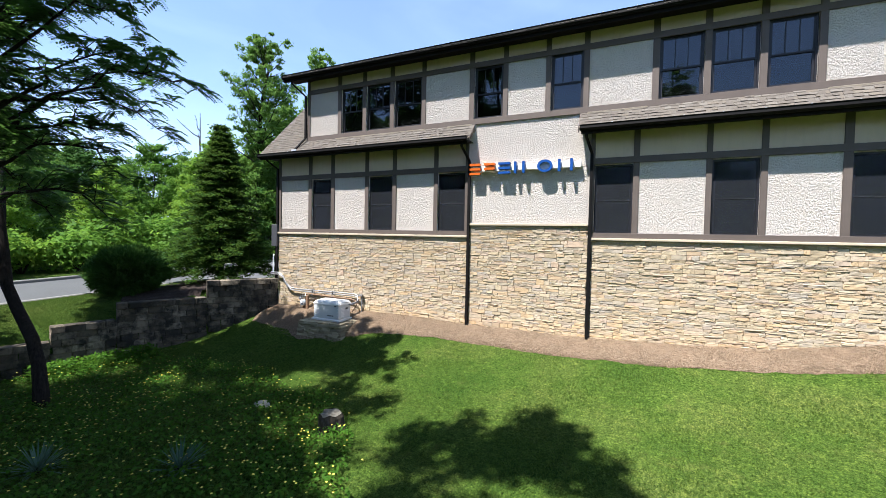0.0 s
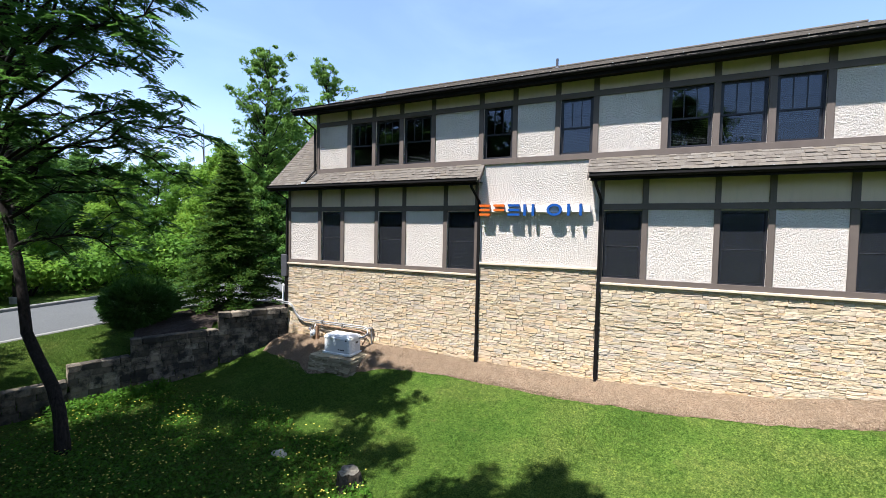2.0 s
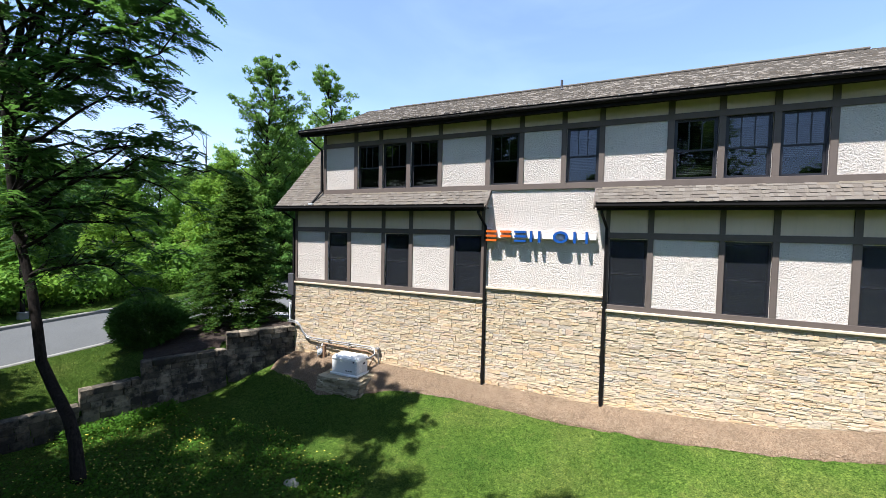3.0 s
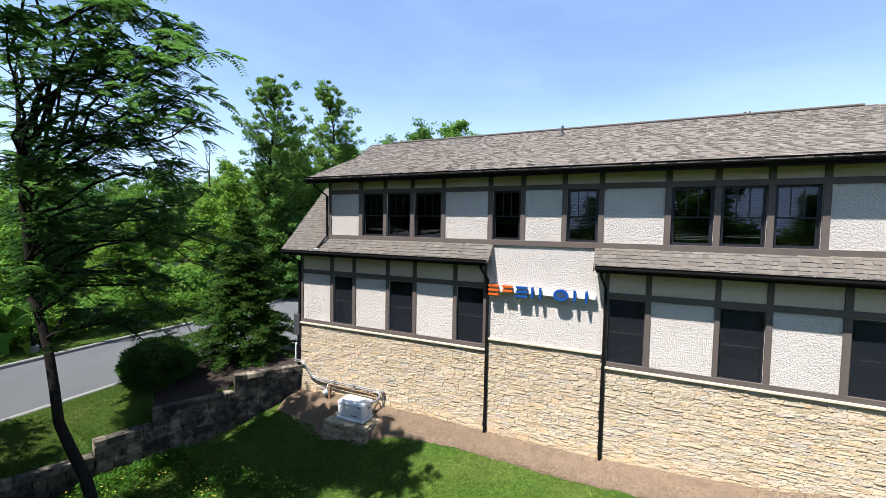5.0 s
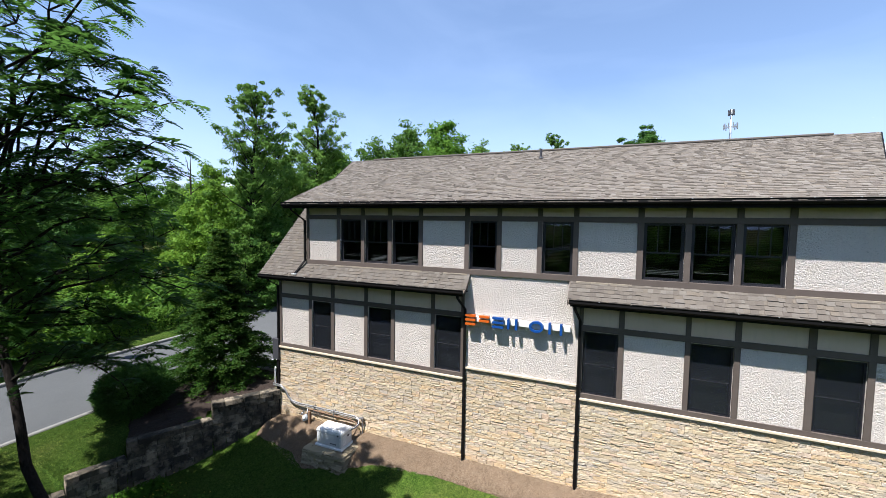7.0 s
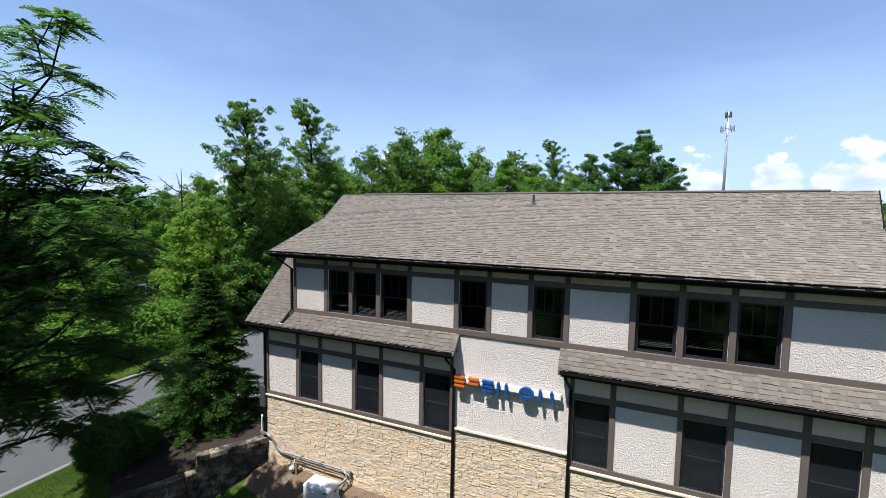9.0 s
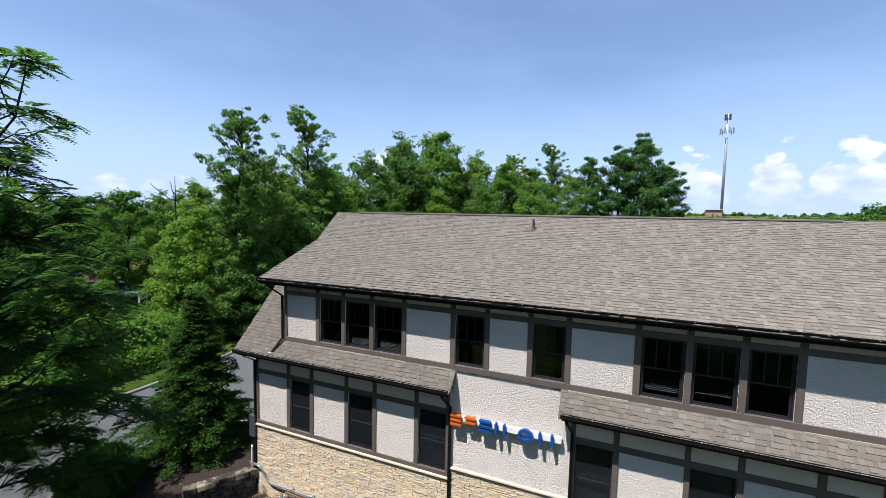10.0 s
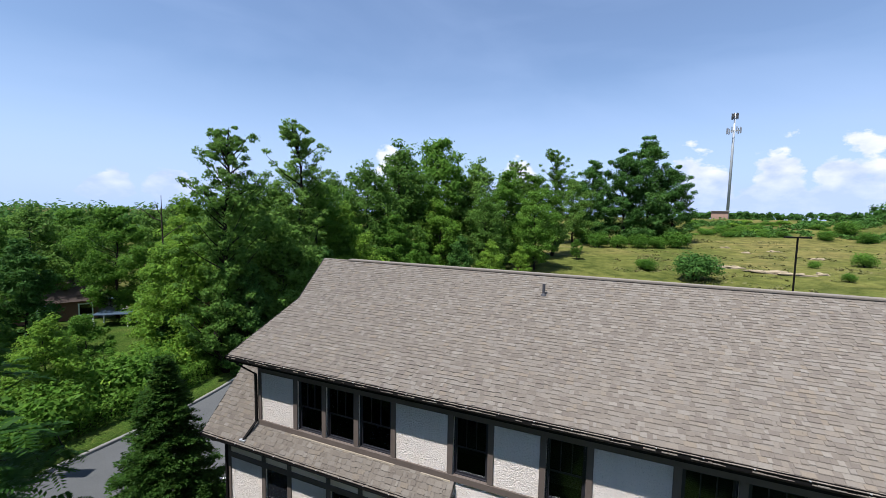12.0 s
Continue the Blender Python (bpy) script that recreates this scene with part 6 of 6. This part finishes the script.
def conduits():
    for dz, dy, mat, rad in ((0.0, 0.0, PIPE, 0.023), (0.065, 0.01, PIPE, 0.023), (-0.085, 0.0, RUSTY, 0.02)):
        top = thing("conduit", "grey electrical conduit clipped along the stone wall" if mat is PIPE else "rusty gas pipe along the foot of the wall", "conduit", "conduits to the generator")
        pts = [(-1.6, -0.12 - dy, 1.12 + dz), (-1.2, -0.13 - dy, 1.12 + dz), (-1.0, -0.13 - dy, 1.02 + dz), (-0.85, -0.12 - dy, 0.76 + dz), (-0.62, -0.12 - dy, 0.60 + dz), (-0.3, -0.12 - dy, 0.57 + dz), (2.2, -0.12 - dy, 0.585 + dz), (2.38, -0.14 - dy, 0.55 + dz), (2.45, -0.2 - dy, 0.42 + dz * 0.6), (2.40, -0.35 - dy, 0.36 + dz * 0.5), (2.30, -0.6, 0.34 + dz * 0.4)]
        if mat is RUSTY:
            pts = [(0.10, -0.14, 0.42), (0.16, -0.14, 0.50), (0.3, -0.14, 0.50), (2.1, -0.14, 0.47), (2.30, -0.16, 0.44), (2.42, -0.25, 0.3), (2.36, -0.4, 0.1)]
        part("pipe", tube(bmesh.new(), pts, rad, 8), mat, top, smooth=True)
        for x in (0.4, 1.3):
            part("clip", boxes((x, x + 0.03, -0.16 - dy, -0.04, 0.545 + dz, 0.615 + dz)) if mat is PIPE else boxes((x, x + 0.03, -0.165, -0.04, 0.45, 0.51)), PIPE, top)
    top = thing("support_post", "thin steel post holding the conduits", "post", "conduits to the generator")
    part("post", tube(bmesh.new(), [(2.52, -0.1, 0.66), (2.52, -0.1, -0.25)], 0.022, 8), PIPE, top)
    part("crossarm", boxes((2.40, 2.56, -0.16, -0.06, 0.60, 0.64)), PIPE, top)


conduits()


def gas_meter():
    top = thing("gas_meter", "small grey gas meter with regulator on pipes", "gas meter", at=(0.1, -0.22, 0.2))
    bm = tube(bmesh.new(), [(0, -0.09, 0.0), (0, -0.06, 0.0), (0, 0.06, 0.0), (0, 0.09, 0.0)], [0.09, 0.115, 0.115, 0.09], 16)
    part("meter_body", bm, GREYBOX, top)
    part("index_box", boxes((-0.055, 0.055, -0.13, -0.09, 0.0, 0.075), bevel=0.008), WHITE, top)
    part("inlet_pipe", tube(bmesh.new(), [(-0.13, 0, -0.55), (-0.13, 0, 0.24), (-0.05, 0, 0.26), (-0.05, 0, 0.1)], 0.018, 8), PIPE, top)
    part("outlet_pipe", tube(bmesh.new(), [(0.06, 0, 0.08), (0.06, 0, 0.22), (0.02, 0.07, 0.3)], 0.018, 8), PIPE, top)
    part("regulator", tube(bmesh.new(), [(-0.13, -0.08, 0.14), (-0.13, -0.05, 0.14), (-0.13, 0.02, 0.14)], [0.04, 0.055, 0.03], 12), PIPE, top)
    part("riser", boxes((0.11, 0.2, -0.03, 0.05, -0.5, 0.26), bevel=0.008), RUSTY, top, "rust-brown riser")


gas_meter()


def meter_box():
    top = thing("electric_meter_box", "black electrical box on the corner of the building", "meter box", at=(-1.62, -0.12, 2.15))
    part("cabinet", boxes((0, 0.28, 0, 0.42, 0, 0.82), bevel=0.012), DARKGREY, top)
    part("cover", boxes((-0.012, 0.0, 0.03, 0.39, 0.04, 0.78), bevel=0.004), SASH, top)
    part("conduit", tube(bmesh.new(), [(0.14, 0.1, 0.0), (0.14, 0.1, -1.25)], 0.03, 8), BRONZE, top)
    part("vent_stub", tube(bmesh.new(), [(0.12, 0.0, -1.05), (0.12, 0.0, -0.35), (0.15, -0.03, -0.30), (0.2, -0.03, -0.34)], 0.022, 8), WHITE, top, "white plastic vent stub")


meter_box()


# the wall sign: plain enamel shapes on a rail
def rounded_plate(bm, x0, x1, z0, z1, y0, y1, rad):
    pts = []
    for cx, cz, a0 in ((x1 - rad, z1 - rad, 0), (x0 + rad, z1 - rad, 90), (x0 + rad, z0 + rad, 180), (x1 - rad, z0 + rad, 270)):
        pts += [(cx + rad * math.cos(radians(a0 + 30 * k)), cz + rad * math.sin(radians(a0 + 30 * k))) for k in range(4)]
    a = [bm.verts.new((x, y0, z)) for x, z in pts]
    b = [bm.verts.new((x, y1, z)) for x, z in pts]
    bm.faces.new(a), bm.faces.new(b[::-1])
    for i in range(len(pts)):
        bm.faces.new((a[i], b[i], b[(i + 1) % len(pts)], a[(i + 1) % len(pts)]))


def wall_sign():
    top = thing("wall_sign", "row of orange and blue enamel shapes on a pale rail", "sign")
    part("rail", boxes((6.42, 9.40, -0.17, -0.05, 4.53, 4.69), bevel=0.006), RAILPAINT, top, "white mounting rail")
    for x in (6.7, 7.9, 9.1):
        part("bracket", boxes((x, x + 0.06, -0.05, 0.0, 4.56, 4.64)), RAILPAINT, top)
    z0, z1, t = 4.43, 4.75, 0.062

    def shape(mat, *plates):
        for a, b, c, d in plates:
            bm = bmesh.new()
            rounded_plate(bm, a, b, c, d, -0.27, -0.17, 0.012)
            part("sign_shape", bm, mat, top, "orange enamel sign shape" if mat is ORANGE else "blue enamel sign shape")

    def bars(x0, x1, n):
        return [(x0, x1, z, z + t) for z in ((z0, (z0 + z1 - t) / 2, z1 - t) if n == 3 else ((z0 + z1 - t) / 2, z1 - t))]

    shape(ORANGE, *bars(6.34, 6.66, 3))
    shape(ORANGE, *bars(6.77, 7.09, 2))
    shape(BLUE, *bars(7.19, 7.53, 3))
    shape(BLUE, (7.64, 7.71, z0, z1))
    shape(BLUE, (7.87, 7.94, z0, z1))
    bm = bmesh.new()
    for k in range(28):
        a, b = 2 * math.pi * k / 28, 2 * math.pi * (k + 1) / 28
        q = [bm.verts.new((8.48 + rx * math.cos(w), y, 4.59 + rz * math.sin(w))) for w in (a, b) for rx, rz in ((0.205, 0.165), (0.135, 0.10)) for y in (-0.27, -0.17)]
        for f in ((0, 4, 6, 2), (1, 3, 7, 5), (0, 1, 5, 4), (2, 6, 7, 3)):
            bm.faces.new([q[v] for v in f])
    bmesh.ops.remove_doubles(bm, verts=bm.verts, dist=0.0005)
    part("sign_shape", bm, BLUE, top, "blue enamel sign shape")
    shape(BLUE, (8.82, 8.89, z0, z1), (9.13, 9.20, z0, z1))


RAILPAINT = plain("pale_rail_paint", (0.72, 0.70, 0.66), 0.7)
wall_sign()


# far things
def by_bearing(b, d, z=None):
    x, y = 9.7 + d * math.sin(radians(b)), -8.8 + d * math.cos(radians(b))
    return Vector((x, y, far_z(x, y) if z is None else z))


def cell_tower():
    p = by_bearing(12.0, 180)
    top = thing("cell_tower", "tall pale steel monopole with antenna clusters", "tower", at=p - Vector((0, 0, 0.5)))
    part("mast", tube(bmesh.new(), [(0, 0, 0), (0, 0, 28), (0, 0, 38.2)], [0.5, 0.40, 0.24], 12), TOWER, top, smooth=True)
    for z, rad, n in ((32.0, 2.1, 9), (37.0, 0.9, 6)):
        bm = bmesh.new()
        pts = [(rad * math.cos(k * 2.0944), rad * math.sin(k * 2.0944), z) for k in range(4)]
        tube(bm, pts, 0.09, 6)
        for k in range(3):
            tube(bm, [(0, 0, z), pts[k]], 0.09, 6)
        part("platform", bm, TOWER, top)
        for k in range(n):
            a = k * 6.2832 / n
            x, y = rad * math.cos(a), rad * math.sin(a)
            part("antenna", boxes((x - 0.16, x + 0.16, y - 0.1, y + 0.1, z - 1.0, z + 1.1), bevel=0.03), PIPE if z < 35 else DARKGREY, top)


TOWER = plain("galvanised_mast", (0.50, 0.52, 0.53), 0.6, 0.2)
cell_tower()


def street_lamp(p, h, arm, turn, label, mat):
    top = thing("car_park_lamp", label, "lamp post", "car park lamps", at=p)
    top.rotation_euler = (0, 0, radians(turn))
    part("base", tube(bmesh.new(), [(0, 0, -0.1), (0, 0, 0.3)], 0.2, 14), CONCRETE, top)
    part("pole", boxes((-0.065, 0.065, -0.065, 0.065, 0.3, h), bevel=0.01), mat, top)
    for s in arm:
        part("lamp_head", boxes((s * 0.12 if s > 0 else -1.25, 1.25 if s > 0 else -0.12, -0.28, 0.28, h - 0.05, h + 0.13), bevel=0.03), mat, top)


street_lamp(by_bearing(18.3, 56, 1.9), 8.9, (-1, 1), 20, "dark twin-headed parking lamp on a square pole", BRONZE)
street_lamp(Vector((-14.6, -3.05, land(-14.6, -3.05))), 8.0, (1,), 25, "dark single-headed lamp on a square pole beside the drive", BRONZE)


def hut(p, lx, ly, h, turn, wall_mat, roof_mat, label, windows=()):
    top = thing("house" if windows else "equipment_hut", label, "house" if windows else "hut", at=p)
    top.rotation_euler = (0, 0, radians(turn))
    part("wall", boxes((-lx / 2, lx / 2, -ly / 2, ly / 2, -2.6, h)), wall_mat, top)
    bm = bmesh.new()
    e, rh = 0.45, (ly * 0.28 if windows else 0.25)
    q = [(-lx / 2 - e, -ly / 2 - e, h), (lx / 2 + e, -ly / 2 - e, h), (lx / 2 + e, ly / 2 + e, h), (-lx / 2 - e, ly / 2 + e, h), (-lx / 2 - e, 0, h + rh), (lx / 2 + e, 0, h + rh)]
    v = [bm.verts.new(c) for c in q]
    for f in ((0, 1, 5, 4), (2, 3, 4, 5), (0, 4, 3), (1, 2, 5), (3, 2, 1, 0)):
        bm.faces.new([v[i] for i in f])
    part("roof", bm, roof_mat, top)
    for x in windows:
        w = part("window", ring(bmesh.new(), x - 0.6, x + 0.6, -ly / 2 - 0.06, -ly / 2, 0.9, 2.2, 0.12), WHITE, top, "white-framed window")
        part("pane", boxes((x - 0.48, x + 0.48, -ly / 2 - 0.03, -ly / 2 - 0.02, 1.02, 2.08)), GLASS, w)


PINKBRICK = plain("pinkish_brick", (0.42, 0.27, 0.20), 0.9, 0, 0.15, 5)
hut(by_bearing(11.25, 172), 4.9, 4.0, 2.7, -10, PINKBRICK, CONCRETE, "small pinkish-brown equipment hut below the mast")
hut(by_bearing(-68.0, 60, 0.2), 9, 7, 2.5, 62, BRICKFAR, ROOFFAR, "low red-brick house with white windows among the trees", (-3, 0.5, 3.6))


def parked_car():
    top = thing("parked_car", "dark car parked on a driveway beyond the trees", "car", at=by_bearing(-64.2, 62))
    top.rotation_euler = (0, 0, radians(70))
    bm = bmesh.new()
    prof = [(-2.2, 0.35), (-2.2, 0.85), (-1.9, 0.95), (-1.3, 1.42), (0.2, 1.45), (0.9, 0.98), (2.0, 0.85), (2.2, 0.6), (2.2, 0.35)]
    a = [bm.verts.new((x, -0.85, z)) for x, z in prof]
    b = [bm.verts.new((x, 0.85, z)) for x, z in prof]
    bm.faces.new(a), bm.faces.new(b[::-1])
    for i in range(len(prof)):
        bm.faces.new((a[i], b[i], b[(i + 1) % len(prof)], a[(i + 1) % len(prof)]))
    bmesh.ops.bevel(bm, geom=list(bm.edges), offset=0.05, segments=1, affect="EDGES")
    part("body", bm, CARPAINT, top)
    for x in (-1.35, 1.35):
        for y in (-0.86, 0.86):
            w = part("wheel", tube(bmesh.new(), [(x, y - 0.1, 0.33), (x, y + 0.1, 0.33)], 0.33, 16), DARKGREY, top)
            part("rim", tube(bmesh.new(), [(x, y - 0.11, 0.33), (x, y + 0.11, 0.33)], 0.2, 12), PIPE, w)
    part("side_window", boxes((-1.1, 0.3, -0.865, 0.865, 1.0, 1.32), bevel=0.04), GLASS, top)


parked_car()
bm = bmesh.new()
box(bm, -3, 3, -2.5, 2.5, -0.3, 0.02)
drive = tagged(part("driveway", bm, CONCRETE), "pale concrete driveway between the trees", "driveway", kind="structure")
drive.location, drive.rotation_euler = by_bearing(-63.9, 60) + Vector((0, 0, 0.05)), (0, 0, 0.5)


# stand-in for a parked vehicle, built as a sheet on white posts
def framed_vehicle():
    top = thing("garden_shed", "stand-in for a parked vehicle: blue sheet on a white frame", "shed", at=by_bearing(-62.3, 52))
    top.rotation_euler = (0, 0, radians(40))
    for x in (-1.4, 1.4):
        for y in (-1, 1):
            part("post", boxes((x - 0.05, x + 0.05, y - 0.05, y + 0.05, -0.4, 1.15)), WHITE, top)
    part("roof", boxes((-1.55, 1.55, -1.15, 1.15, 1.15, 1.22)), TARP, top, "blue sheet roof")
    part("gable_panel", boxes((1.42, 1.5, -1, 1, 0.4, 1.14)), WHITE, top)


framed_vehicle()
# bare clay patches and a white marker in the meadow
for b, d, rx, ry in ((16.1, 71, 4.2, 1.3), (12.7, 73, 2.8, 1.1), (18.2, 71, 3.4, 0.9), (20.5, 73, 1.6, 0.6), (14.2, 95, 2.6, 0.6), (16.5, 99, 2.2, 0.6), (12.0, 101, 2.0, 0.5), (20, 92, 1.8, 0.6)):
    p = by_bearing(b, d)
    bm = bmesh.new()
    lump(bm, (0, 0, 0), (rx * 0.5, ry * 0.7, 0.3), rr, 1.0, 0.45, 3)
    ob = tagged(part("clay_mound", bm, CLAY, None, smooth=True), "low mound of bare tan clay in the meadow", "earth mound", "clay mounds")
    ob.location = p
for k in range(2):
    q = Vector((-6.35 + 0.9 * k, 3.2, road_z(3.2) + 0.012))
    bm = bmesh.new()
    box(bm, -0.05, 0.05, -0.3, 2.6, -0.004, 0.004)
    ob = tagged(part("parking_line", bm, WHITE), "worn white parking line on the asphalt", "road marking", "parking lines", "structure")
    ob.location, ob.rotation_euler = q, (0, 0, radians(-62))


# shingles and stones, piece by piece
def shingles(parent, x0f, x1f, y0, y1, zf, slope, seed, near):
    """Courses of shingle tabs from the eave up; the tabs in near (a stretch of x) are parts of their own, the rest one part."""
    r = rng(seed)
    k = math.sqrt(1 + slope * slope)
    expo = 0.127
    n = int((y1 - y0) * k / expo)
    unit = {}
    verts, faces = [], []
    for i in range(n + 1):
        ya = row = y0 + i * expo / k
        yb = min(ya + 0.121 / k, y1)
        if yb - ya < 0.02:
            continue
        xa, xb = x0f(ya), x1f(ya)
        x = xa - float(r.uniform(0, 0.2))
        while x < xb:
            w = float(r.choice([0.07, 0.10, 0.13, 0.16, 0.21]))
            a, b = max(x, xa), min(x + w, xb)
            x += w
            if b - a < 0.03:
                continue
            t = float(r.choice([0.004, 0.013, 0.021]))
            ya = row + float(r.choice([0.0, 0.004, 0.022])) / k
            if near[0] < (a + b) / 2 < near[1] and near[2] <= i < near[3]:
                key = (round(w, 2), t)
                if key not in unit:
                    q = [(-0.5, 0, 0.004), (0.5, 0, 0.004), (0.5, 1, 0.004), (-0.5, 1, 0.004), (-0.5, 0, 0.004 + t), (0.5, 0, 0.004 + t), (0.5, 1, 0.008), (-0.5, 1, 0.008)]
                    unit[key] = mesh_of("shingle", [(c[0] * 1.0, c[1] * 0.121, c[2]) for c in q], [(4, 5, 6, 7), (0, 1, 5, 4), (1, 2, 6, 5), (3, 0, 4, 7)], SHINGLE)
                ob = new("shingle", unit[key])
                ob.parent = parent
                ob.location = ((a + b) / 2, ya, zf(ya))
                ob.rotation_euler = (math.atan(slope), 0, 0)
                ob.scale = (b - a - 0.004, 1, 1)
                continue
            m = len(verts)
            for yy, h in ((ya, 0.004), (yb, 0.004)):
                verts += [(a + 0.002, yy, zf(yy) + h), (b - 0.002, yy, zf(yy) + h)]
            for yy, h in ((ya, 0.004 + t), (yb, 0.008)):
                verts += [(a + 0.002, yy - 0.3 * h * 0, zf(yy) + h * k), (b - 0.002, yy, zf(yy) + h * k)]
            faces += [(m + 4, m + 5, m + 7, m + 6), (m, m + 1, m + 5, m + 4), (m + 1, m + 3, m + 7, m + 5), (m + 2, m, m + 4, m + 6)]
    ob = new("shingle_field", mesh_of("shingle_field", verts, faces, SHINGLE))
    ob.parent = parent
    tagged(ob, kind="stuff")


def rake_x(y):
    return lerp(y, [RAKE[0][1], RAKE[1][1], RAKE[2][1]], [RAKE[0][0], RAKE[1][0], RAKE[2][0]])


shingles(main_roof, rake_x, lambda y: XU - rake_x(y), EAVE_Y - 0.10, RIDGE_Y, main_z, PITCH, 101, (3.0, 8.2, 0, 9))
shingles(lower_roof, lambda y: -1.9, lambda y: 6.38 if y < -0.03 else -0.03, LOW_Y - 0.06, 2.0, low_z, LOWP, 102, (0.2, 6.4, 0, 5))
shingles(lower_roof2, lambda y: 9.34 if y < -0.03 else XU + 0.03, lambda y: XL + 0.02, LOW_Y - 0.06, 2.0, low_z, LOWP, 103, (9.3, 15.5, 0, 5))


def stones(name, x0, x1, top, seed, near, label):
    """Ledge-stone facing: rows of split stones with chipped edges."""
    r = rng(seed)
    wall = part(name, boxes((x0, x1, 0.004, 0.02, -0.75, top)), MORTAR, building, label)
    variants = []
    for k in range(24):
        # an uneven split face: wavy upper and lower edges, one end often thinner than the other
        wedge = float(r.uniform(-0.07, 0.07))
        us = [-0.5, -0.2 + float(r.normal()) * 0.05, 0.15 + float(r.normal()) * 0.05, 0.5]
        lo = [(u, -0.5 + max(0.0, wedge * u * 2) + float(r.uniform(0, 0.05))) for u in us]
        hi = [(u, 0.5 - max(0.0, -wedge * u * 2) - float(r.uniform(0, 0.05))) for u in us[::-1]]
        rim = lo + hi
        f = [(u * 0.97 + float(r.normal()) * 0.006, -0.5 + float(r.uniform(0, 0.30)), w * 0.93) for u, w in rim]
        b = [(u, 0.0, w) for u, w in rim]
        g = [(u, 0.5, w) for u, w in rim]
        m = len(rim)
        fs = [(0, 1, 6, 7), (1, 2, 5, 6), (2, 3, 4, 5)]
        fs += [(q + o, q + m + o, (q + 1) % m + m + o, (q + 1) % m + o) for o in (0, m) for q in range(m)]
        variants.append((np.array(f + b + g), fs, mesh_of("stone", f + b + g, fs, STONE)))
    verts, faces = [], []
    z = top
    while z > -0.62:
        band = float(r.uniform(0.11, 0.23))
        x = x0 - float(r.uniform(0, 0.3))
        while x < x1:
            # a block of wall, filled by one to four layers that need not line up with the next
            seg = float(r.uniform(0.25, 0.95))
            sa, sb = max(x, x0), min(x + seg, x1)
            x += seg
            if sb - sa < 0.05:
                continue
            layers = int(r.choice([1, 2, 3, 4], p=[0.05, 0.25, 0.40, 0.30])) if seg < 0.5 else int(r.choice([2, 3, 4], p=[0.2, 0.42, 0.38]))
            hs = r.uniform(0.5, 1.5, layers)
            hs = hs / hs.sum() * band
            zb = z
            for h in hs:
                za = zb - float(h)
                p = sa
                while p < sb - 0.01:
                    q = min(p + float(r.uniform(0.11, 0.42)) * (0.8 if h > 0.11 else 1), sb)
                    if sb - q < 0.09:
                        q = sb
                    v, fs, me = variants[int(r.integers(24))]
                    d = float(r.uniform(0.042, 0.062))
                    sc = np.array([q - p - 0.004, d, zb - za - 0.001])
                    loc = np.array([(p + q) / 2, 0.016 - d / 2, (za + zb) / 2])
                    if near[0] < loc[0] < near[1] and near[2] < loc[2] < near[3]:
                        ob = new("stone", me)
                        ob.parent = wall
                        ob.location, ob.scale, ob.rotation_euler = loc, sc, (0, float(r.normal()) * 0.014, 0)
                    else:
                        m = len(verts)
                        u = v * sc
                        u[:, 2] += u[:, 0] * float(r.normal()) * 0.014
                        verts.extend(map(tuple, u + loc))
                        faces.extend(tuple(i + m for i in f) for f in fs)
                    p = q
                zb = za
        z -= band
    ob = new("stone_field", mesh_of("stone_field", verts, faces, STONE))
    ob.parent = wall
    tagged(ob, kind="stuff")


stones("stone_facing", -1.34, 6.22, 2.62, 111, (2.0, 6.0, 1.95, 2.7), "buff and grey split ledge stone")
stones("stone_facing", 6.31, 9.60, 2.98, 112, (6.2, 9.6, 2.15, 3.1), "buff and grey split ledge stone")
stones("stone_facing", 9.70, 17.45, 2.62, 113, (9.6, 13.4, 1.95, 2.7), "buff and grey split ledge stone")
